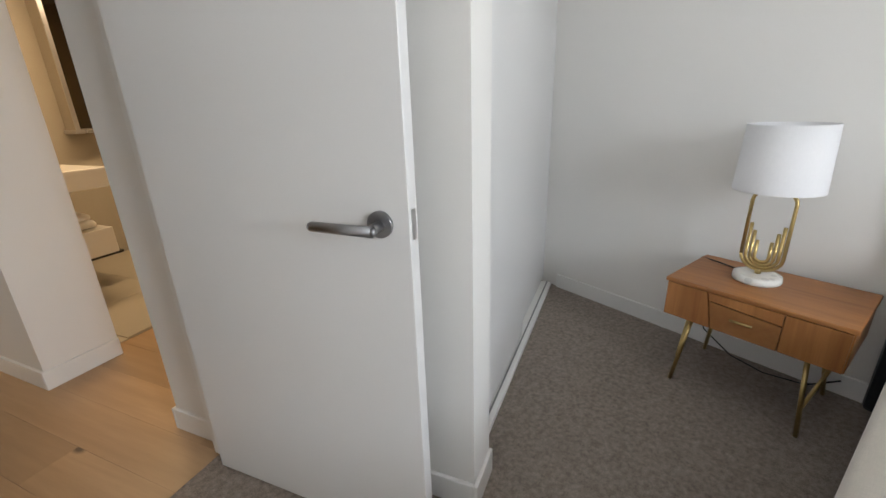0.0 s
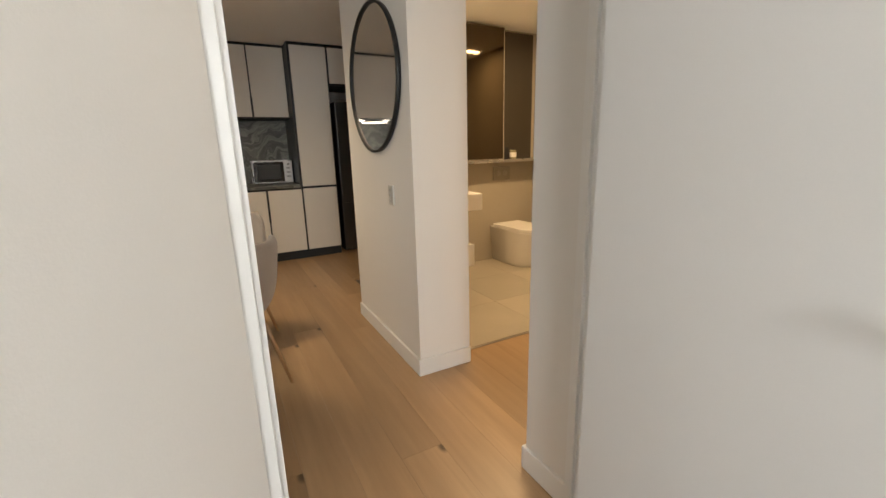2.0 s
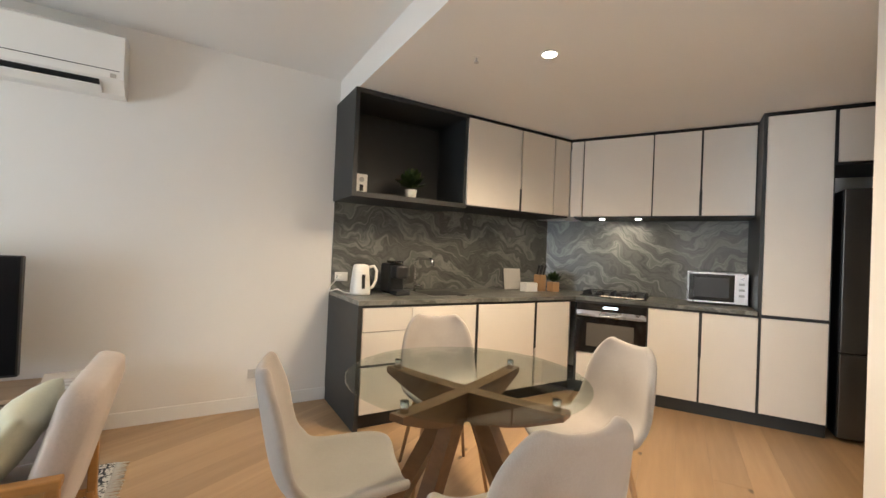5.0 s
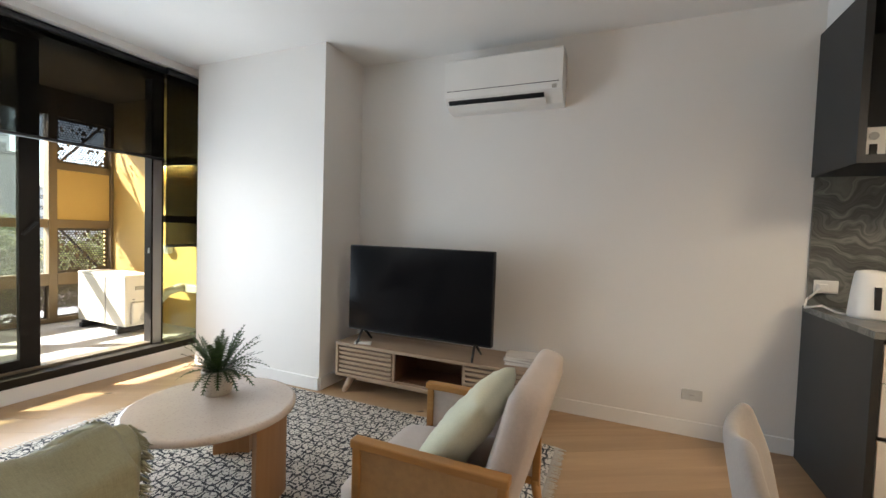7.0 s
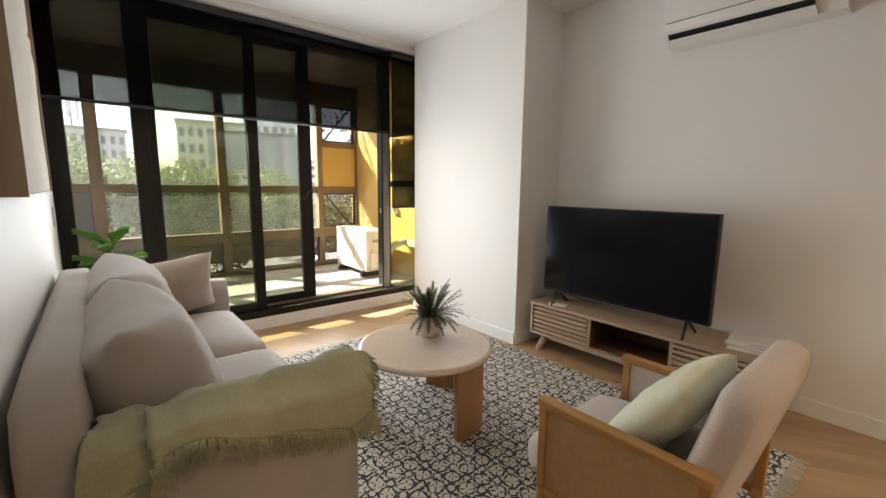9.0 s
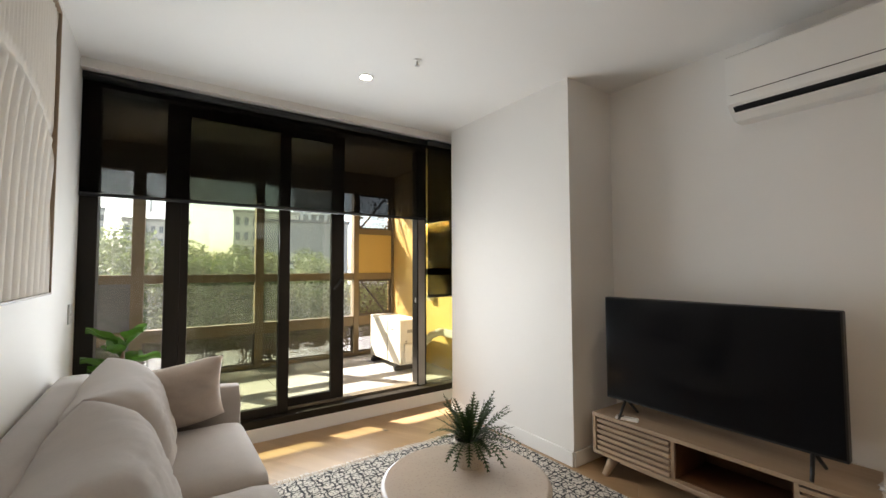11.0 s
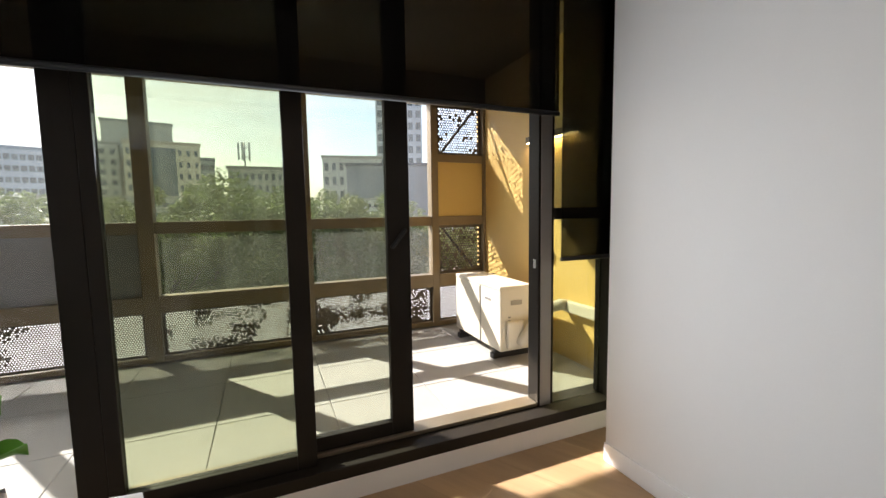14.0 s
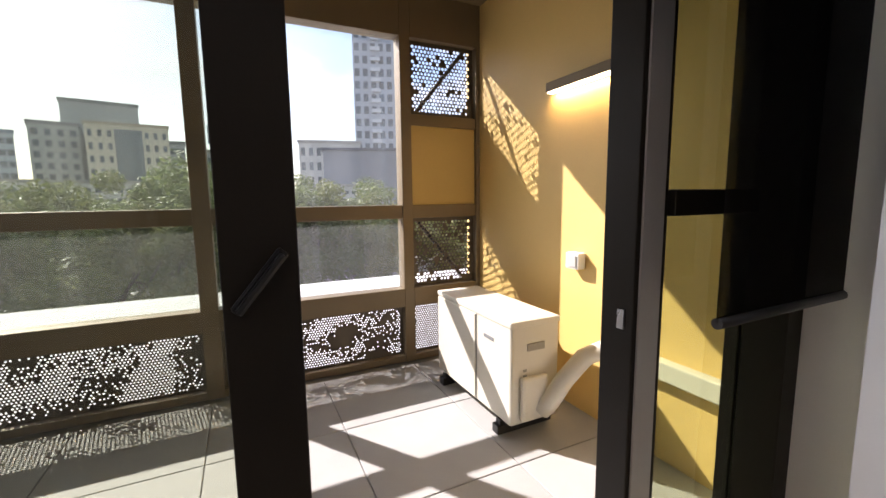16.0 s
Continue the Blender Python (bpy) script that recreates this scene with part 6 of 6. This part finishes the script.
for x in (-0.045, 0.045):
    bm = bmesh.new()
    rod(bm, (x, -0.012, 0.0), (x, -0.017, 0.0), 0.03, None, 20)
    part("button", bm, plain("matt_button", (0.34, 0.32, 0.28), 0.35, 0.7), fp)
wc = thing("toilet", TURN @ Matrix.Translation((7.28, 4.12, 0.004)), "white back-to-wall toilet with the lid closed", "toilet")


def rounded_front(w, d, n=14):
    pts = [(-w, 0.0)]
    for i in range(n + 1):
        a = math.pi + math.pi * i / n
        pts.append((w * math.cos(a), -(d - w) + w * math.sin(a) * 1.0))
    return pts + [(w, 0.0)]


bm = bmesh.new()
rings = []
for z, w, d in ((0.0, 0.14, 0.52), (0.05, 0.145, 0.54), (0.25, 0.165, 0.60), (0.38, 0.178, 0.64), (0.395, 0.178, 0.645)):
    rings.append([bm.verts.new((x, y, z)) for x, y in rounded_front(w, d)])
for a, b in zip(rings, rings[1:]):
    for i in range(len(a)):
        j = (i + 1) % len(a)
        f = bm.faces.new((a[i], a[j], b[j], b[i]))
        f.smooth = True
bm.faces.new(rings[0][::-1])
bm.faces.new(rings[-1])
part("pan", bm, SANIT, wc)
bm = bmesh.new()
prism(bm, rounded_front(0.182, 0.59), 0.397, 0.435)
soft(bm, 0.008, 2)
part("lid", bm, SANIT, wc, "closed flat lid", Matrix.Translation((0, -0.06, 0)))

# ---- balcony things ----
ou = thing("outdoor_unit", Matrix.Translation((0.16, -1.79, BF)), "cream outdoor air conditioner condenser standing on rubber feet", "air conditioner")
ENAMEL = plain("cream_enamel", (0.62, 0.58, 0.48), 0.4, 0, 0.04, 3, 120, 0.03)
block("case", (-0.15, 0.16, -0.42, 0.44, 0.075, 0.62), ENAMEL, ou, bev=0.012)
block("top_cover", (-0.155, 0.165, -0.425, 0.445, 0.60, 0.635), ENAMEL, ou, bev=0.008)
block("front_panel", (0.158, 0.168, -0.41, 0.09, 0.085, 0.595), ENAMEL, ou, "flat raised front panel", bev=0.004)
block("front_seam", (0.1605, 0.1625, 0.094, 0.102, 0.08, 0.60), plain("seam_shadow", (0.2, 0.19, 0.16), 0.6), ou)
block("name_bar", (0.1605, 0.163, 0.18, 0.28, 0.49, 0.51), plain("grey_mark", (0.2, 0.2, 0.2), 0.5), ou)
block("side_handle", (-0.05, 0.06, 0.4405, 0.448, 0.47, 0.51), plain("handle_shadow", (0.30, 0.28, 0.23), 0.5), ou, bev=0.002)
block("valve_cover", (-0.06, 0.11, 0.44, 0.475, 0.10, 0.34), ENAMEL, ou, bev=0.02)
for k in range(3):
    block("warning_mark", (0.06, 0.085, 0.4405, 0.4415, 0.36 - 0.03 * k, 0.375 - 0.03 * k), plain("grey_print", (0.25, 0.24, 0.2), 0.6), ou)
bm = bmesh.new()
tube(bm, [(-0.02, 0.465, 0.14), (-0.05, 0.50, 0.20), (-0.12, 0.53, 0.32), (-0.22, 0.56, 0.43), (-0.32, 0.60, 0.47), (-0.36, 0.66, 0.47)], 0.048, 14)
part("pipe_duct", bm, ENAMEL, ou, "cream pipe cover bending up to the wall")
trk = thing("pipe_trunking", Matrix.Translation((YW, -0.80, BF + 0.47)), "cream pipe trunking fixed along the yellow wall", "trunking")
block("channel", (0.0, 0.055, -0.42, 0.38, -0.045, 0.035), ENAMEL, trk, bev=0.004)
block("cover", (0.04, 0.068, -0.42, 0.38, -0.05, 0.04), ENAMEL, trk, bev=0.008)
for y in (-0.32, 0.34):
    block("rubber_foot", (-0.17, 0.19, y - 0.03, y + 0.03, 0.0, 0.05), BLACK, ou, bev=0.006)
    block("bracket", (-0.15, 0.17, y - 0.02, y + 0.02, 0.05, 0.076), BLACK, ou)

wl_ = thing("wall_light", Matrix.Translation((YW, -1.40, 1.935)), "slim bronze linear wall light, lit, on the yellow wall", "wall light")
block("housing", (0.0, 0.055, -0.33, 0.33, 0.0, 0.055), BRONZE2, wl_, bev=0.003)
block("diffuser", (0.006, 0.050, -0.32, 0.32, -0.006, 0.001), glow("strip_glow", (1.0, 0.76, 0.45), 6.0), wl_, "glowing strip")
lamp("wall_light_lamp", "AREA", Matrix.Translation((YW + 0.03, -1.40, 1.92)) @ DOWN.to_3x3().to_4x4(), 1.2, (1.0, 0.72, 0.38), size=0.05, size_y=0.62)
go = thing("outdoor_outlet", Matrix.Translation((YW, -1.47, 0.945)), "white weatherproof outdoor power outlet on the yellow wall", "outlet")
block("box", (0.0, 0.06, -0.05, 0.05, -0.045, 0.05), WHITEP, go, bev=0.008)
block("flap", (0.06, 0.066, -0.035, 0.035, -0.03, 0.035), plain("flap_grey", (0.45, 0.44, 0.42), 0.4), go, bev=0.002)

# ---- the city beyond ----
GROUND = -11.0


def toward(az, dist):
    """A place at that bearing, in degrees from straight out, and distance from the living room."""
    return Vector((1.6 + dist * math.sin(radians(az)), 0.3 - dist * math.cos(radians(az)), 0))


def height(el, dist):
    return 1.3 + dist * math.tan(radians(el))


bm = bmesh.new()
bm.faces.new([bm.verts.new(c) for c in ((-3000, -3000, GROUND), (3000, -3000, GROUND), (3000, 3000, GROUND), (-3000, 3000, GROUND))])
structure("ground", bm, plain("asphalt_ground", (0.26, 0.25, 0.23), 0.9, 0, 0.3, 0.05, 2.0, 0.1), "pale sunlit city ground far below the balcony", "ground")
bm = bmesh.new()
box(bm, -0.25, 9.2, -0.5, 10.9, GROUND, -0.31)
structure("wall_building_below", bm, GREYPANEL, "storeys of the building below the apartment", "wall")

# pale deck added below so that the punched panels' holes show bright
bm = bmesh.new()
box(bm, -30.0, 40.0, -22.0, -2.88, -3.4, -3.1)
structure("podium_roof", bm, plain("podium_concrete", (0.46, 0.45, 0.44), 0.9, 0, 0.15, 0.4, 20.0, 0.1), "pale sunlit concrete podium roof below the balcony", "roof")

PANE = plain("far_window", (0.11, 0.13, 0.15), 0.15, 0, 0.3, 1, 10, 0.0, 0.5)


def building(name, az0, az1, el, dist, col, label, rows=0, cols=0, depth=14.0, base=None, roof=True, band=None, win=(0.5, 0.55)):
    a, b = toward(az0, dist), toward(az1, dist)
    u = (b - a)
    w = u.length
    u.normalize()
    mid = (a + b) / 2
    nrm = Vector((u.y, -u.x, 0))
    if nrm.dot(Vector((1.6, 0.3, 0)) - mid) < 0:
        nrm = -nrm
    m = Matrix(((u.x, nrm.x, 0, mid.x), (u.y, nrm.y, 0, mid.y), (0, 0, 1, GROUND), (0, 0, 0, 1)))
    h = height(el, dist) - GROUND
    bd_ = thing(name, m, label, "building")
    z0 = 0 if base is None else height(base, dist) - GROUND
    # each facade colour is lifted towards white, distance haze put into the paint
    block("wall", (-w / 2, w / 2, -depth, 0, min(z0, 0.0), h), plain(name + "_hazed_facade", tuple(c * 0.85 + 0.14 for c in col), 0.8, 0, 0.12, 0.15, 3.0, 0.1), bd_)
    if roof:
        block("roof", (-w / 2 - 0.3, w / 2 + 0.3, -depth - 0.3, 0.3, h, h + max(0.4, dist * 0.006)), plain(name + "_roof", tuple(c * 0.8 for c in col), 0.8), bd_)
    if rows:
        top_ = h * 0.985
        low = max(-GROUND + 0.5, 0.0)
        ph, pw = (top_ - low) / rows, w / cols
        bmw = bmesh.new()
        box(bmw, -pw * win[0] / 2, pw * win[0] / 2, -0.05, 0.08, -ph * win[1] / 2, ph * win[1] / 2)
        first_w = part("window", bmw, PANE, bd_)
        k = 0
        for r in range(rows):
            for c in range(cols):
                if band and band[0] <= c < band[1]:
                    continue
                o = first_w if k == 0 else first_w.copy()
                if k:
                    scene.collection.objects.link(o)
                o.location = (-w / 2 + (c + 0.5) * pw, 0, low + (r + 0.5) * ph)
                k += 1
        if band:
            block("glass_band", (-w / 2 + band[0] * pw, -w / 2 + band[1] * pw, 0, 0.15, low, h * 0.97), PANE, bd_, "dark glazed centre bay")
    return bd_


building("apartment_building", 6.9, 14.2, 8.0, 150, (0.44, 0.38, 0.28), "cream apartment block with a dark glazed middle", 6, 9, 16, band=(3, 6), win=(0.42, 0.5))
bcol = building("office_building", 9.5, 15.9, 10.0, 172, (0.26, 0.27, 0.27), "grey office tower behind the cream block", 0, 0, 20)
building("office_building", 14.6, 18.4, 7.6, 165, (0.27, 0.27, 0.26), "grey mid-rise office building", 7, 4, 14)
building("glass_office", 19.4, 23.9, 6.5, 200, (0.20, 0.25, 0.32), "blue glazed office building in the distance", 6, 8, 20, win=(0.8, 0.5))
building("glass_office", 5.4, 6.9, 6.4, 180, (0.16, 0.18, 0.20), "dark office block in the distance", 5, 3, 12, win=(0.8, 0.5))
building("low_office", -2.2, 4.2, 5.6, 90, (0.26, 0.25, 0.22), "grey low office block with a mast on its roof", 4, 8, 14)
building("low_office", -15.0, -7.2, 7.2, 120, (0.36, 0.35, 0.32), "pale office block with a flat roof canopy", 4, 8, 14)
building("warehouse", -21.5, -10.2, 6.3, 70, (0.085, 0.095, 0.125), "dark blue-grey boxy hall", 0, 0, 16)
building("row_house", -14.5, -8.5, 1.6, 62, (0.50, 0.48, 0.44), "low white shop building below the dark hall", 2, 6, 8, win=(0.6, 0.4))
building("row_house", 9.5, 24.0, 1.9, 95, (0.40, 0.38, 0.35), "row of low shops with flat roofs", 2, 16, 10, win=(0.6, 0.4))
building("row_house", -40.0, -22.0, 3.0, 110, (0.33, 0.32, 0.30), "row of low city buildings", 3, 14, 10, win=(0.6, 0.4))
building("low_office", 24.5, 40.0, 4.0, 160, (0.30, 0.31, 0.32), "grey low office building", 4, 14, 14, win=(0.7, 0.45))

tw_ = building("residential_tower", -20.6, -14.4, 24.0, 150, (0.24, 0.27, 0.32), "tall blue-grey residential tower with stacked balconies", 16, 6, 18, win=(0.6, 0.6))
bmb = bmesh.new()
box(bmb, -1.6, 1.6, 0, 1.3, 0, 1.1)
fb = part("balcony", bmb, plain("tower_balcony", (0.50, 0.52, 0.55), 0.6), tw_, "pale balcony box")
for k in range(18):
    o = fb if k == 0 else fb.copy()
    if k:
        scene.collection.objects.link(o)
    o.location = (0.6, 0, 18 + 3.4 * k)

ms = thing("phone_mast", Matrix.Translation(toward(2.2, 92) + Vector((0, 0, height(5.7, 92)))), "grey telephone mast with antenna panels on a roof", "mast")
bm = bmesh.new()
rod(bm, (0, 0, 0), (0, 0, 5.2), 0.18, 0.12, 8)
for z in (2.2, 4.0):
    for k in range(3):
        a = 2 * math.pi * k / 3
        rod(bm, (0, 0, z), (1.1 * math.cos(a), 1.1 * math.sin(a), z), 0.08, None, 6)
part("pole", bm, plain("galvanised", (0.35, 0.36, 0.37), 0.5, 0.6), ms)
for z in (1.6, 3.4):
    for k in range(5):
        a = 2 * math.pi * k / 5
        block("antenna", (1.1 * math.cos(a) - 0.18, 1.1 * math.cos(a) + 0.18, 1.1 * math.sin(a) - 0.1, 1.1 * math.sin(a) + 0.1, z, z + 1.6), plain("antenna_grey", (0.40, 0.41, 0.42), 0.5), ms)

LEAF = [leaf_mat("tree_leaf_a", (0.075, 0.105, 0.035), (0.20, 0.235, 0.085), 0.6), leaf_mat("tree_leaf_b", (0.095, 0.115, 0.04), (0.25, 0.26, 0.10), 0.6)]
BARK = plain("bark", (0.11, 0.09, 0.07), 0.95, 0, 0.3, 4, 40, 0.6)


def tree(seed, h, spread, leaves, mat, label):
    rt = random.Random(seed)
    t = thing("tree", Matrix.Identity(4), label, "tree", "street trees below the balcony")
    bm = bmesh.new()
    rod(bm, (0, 0, 0), (0.1, 0.05, h * 0.45), 0.32, 0.2, 8)
    tips = []
    for k in range(13):
        a = k * 2.4 + rt.uniform(-0.3, 0.3)
        r = spread * rt.uniform(0.35, 0.8)
        tip = Vector((r * math.cos(a), r * math.sin(a), h * rt.uniform(0.38, 0.92)))
        rod(bm, (0.05, 0.03, h * rt.uniform(0.25, 0.45)), tip, 0.12, 0.03, 6)
        tips.append(tip)
    part("trunk", bm, BARK, t)
    clumps = []
    for tip in tips:
        for _ in range(4):
            clumps.append((tip + Vector((rt.gauss(0, 0.9), rt.gauss(0, 0.9), rt.gauss(0.2, 0.8))), rt.uniform(0.7, 1.5)))
    verts, faces = [], []
    for i in range(leaves):
        c, r = clumps[rt.randrange(len(clumps))]
        d = Vector((rt.gauss(0, 1), rt.gauss(0, 1), rt.gauss(0, 0.8))).normalized()
        p = c + d * r * rt.uniform(0.6, 1.0)
        u = Vector((rt.gauss(0, 1), rt.gauss(0, 1), rt.gauss(0, 0.6))).normalized()
        v = u.cross(d).normalized()
        s = rt.uniform(0.09, 0.19)
        k = len(verts)
        verts += [p - u * s, p + v * s * 0.55, p + u * s, p - v * s * 0.55]
        faces.append((k, k + 1, k + 2, k + 3))
    me = bpy.data.meshes.new("crown")
    me.from_pydata([tuple(v) for v in verts], [], faces)
    me.materials.append(mat)
    o = new("crown", me)
    o.parent = t
    return t


kinds = [(tree(1, 11.0, 4.2, 20000, LEAF[0], "leafy dark green street tree"), 11.0), (tree(2, 11.0, 4.6, 20000, LEAF[1], "leafy olive green street tree"), 11.0)]
PLACES = [(3.5, 36, 1.6), (8.5, 37, 0.6), (-2.0, 38, 0.8), (-8.0, 42, 0.2), (-14.5, 40, -0.6), (13.0, 35, -0.8), (1.0, 46, 0.6), (-6.0, 48, 0.8), (-12.0, 50, 0.4), (8.0, 47, 1.8),
          (17.0, 37, -0.9), (23.0, 40, 0.2), (29.0, 42, 0.0), (-21.0, 40, -1.2), (19.5, 50, 0.2), (36.0, 44, 0.0), (-4.0, 58, 1.2), (-18.0, 54, 0.0), (4.0, 58, 1.8), (-28.0, 46, 0.0), (26.0, 52, 0.4), (13.0, 52, 0.6)]
for k, (az, d, el) in enumerate(PLACES):
    src, h0 = kinds[k % 2]
    sc = (height(el, d) - GROUND) / h0 * 1.03
    m = Matrix.Translation(toward(az, d) + Vector((0, 0, GROUND))) @ Matrix.Rotation(k * 1.7, 4, "Z")
    if k < 2:
        o = src
        o.matrix_world = m
    else:
        o = copy_thing(src, m)
    o.scale = (sc, sc, sc)

# ---- floor boards, laid along the turned hall ----
def clip(poly, nx, ny, d):
    out = []
    for i, a in enumerate(poly):
        b = poly[(i + 1) % len(poly)]
        da, db = a[0] * nx + a[1] * ny - d, b[0] * nx + b[1] * ny - d
        if da >= 0:
            out.append(a)
        if da * db < 0:
            k = da / (da - db)
            out.append((a[0] + k * (b[0] - a[0]), a[1] + k * (b[1] - a[1])))
    return out


boards = tagged(thing("floor_boards", Matrix.Identity(4), "wide pale oak floor boards with a satin finish", "floor"), kind="structure")
rng = random.Random(5)
BW = 0.19
for i in range(-34, 14):
    p0 = 5.33 + i * BW
    q = -3.0 - rng.uniform(0, 1.8)
    while q < 6.1:
        ln = 2.6
        poly = [tuple(uv(a, b)[:2]) for a, b in ((p0, q), (p0 + BW, q), (p0 + BW, q + ln), (p0, q + ln))]
        q += ln
        for nx, ny, d in ((1, 0, 0.002), (0, 1, -0.249)):
            poly = clip(poly, nx, ny, d)
            if len(poly) < 3:
                break
        if len(poly) < 3:
            continue
        loc = [TURN.inverted() @ Vector((x, y, 0)) for x, y in poly]
        if max(v.y for v in loc) < 0.9 and sum(v.x for v in loc) / len(loc) > 5.45:
            continue
        flat = [(v.x, v.y) for v in loc]
        if p0 + BW > 5.645:
            hall = clip(clip(clip(flat, 0, -1, -2.355), 0, 1, 1.06), -1, 0, -7.69)
            recess = clip(clip(flat, 0, 1, 4.272), -1, 0, -6.448)
            shapes = [hall, recess]
        else:
            shapes = [flat]
        for shape in shapes:
            if len(shape) < 3:
                continue
            cxm = sum(v[0] for v in shape) / len(shape)
            cym = sum(v[1] for v in shape) / len(shape)
            bm = bmesh.new()
            g = 0.0004
            prism(bm, [(a - cxm - (g if a > cxm else -g), b - cym - (g if b > cym else -g)) for a, b in shape], -0.018, 0.0)
            part("board", bm, OAK, boards, "", TURN @ Matrix.Translation((cxm, cym, 0.0)))

# ---- bathroom floor tiles ----
TILES = plain("bath_floor_tile", (0.42, 0.37, 0.29), 0.35, 0, 0.10, 2.5, 120, 0.04, 0.16)
for i in range(4):
    for j in range(3):
        p0, q0 = 5.745 + 0.6 * i, 2.365 + 0.6 * j
        p1, q1 = min(p0 + 0.6, 7.695), min(q0 + 0.6, 4.115)
        if p1 - p0 < 0.05:
            continue
        bm = bmesh.new()
        box(bm, 0.001, p1 - p0 - 0.001, 0.001, q1 - q0 - 0.001, 0.0, 0.006)
        part("tile", bm, TILES, bpy.data.objects["floor_bathroom"], "", TURN @ Matrix.Translation((p0, q0, 0.004)))
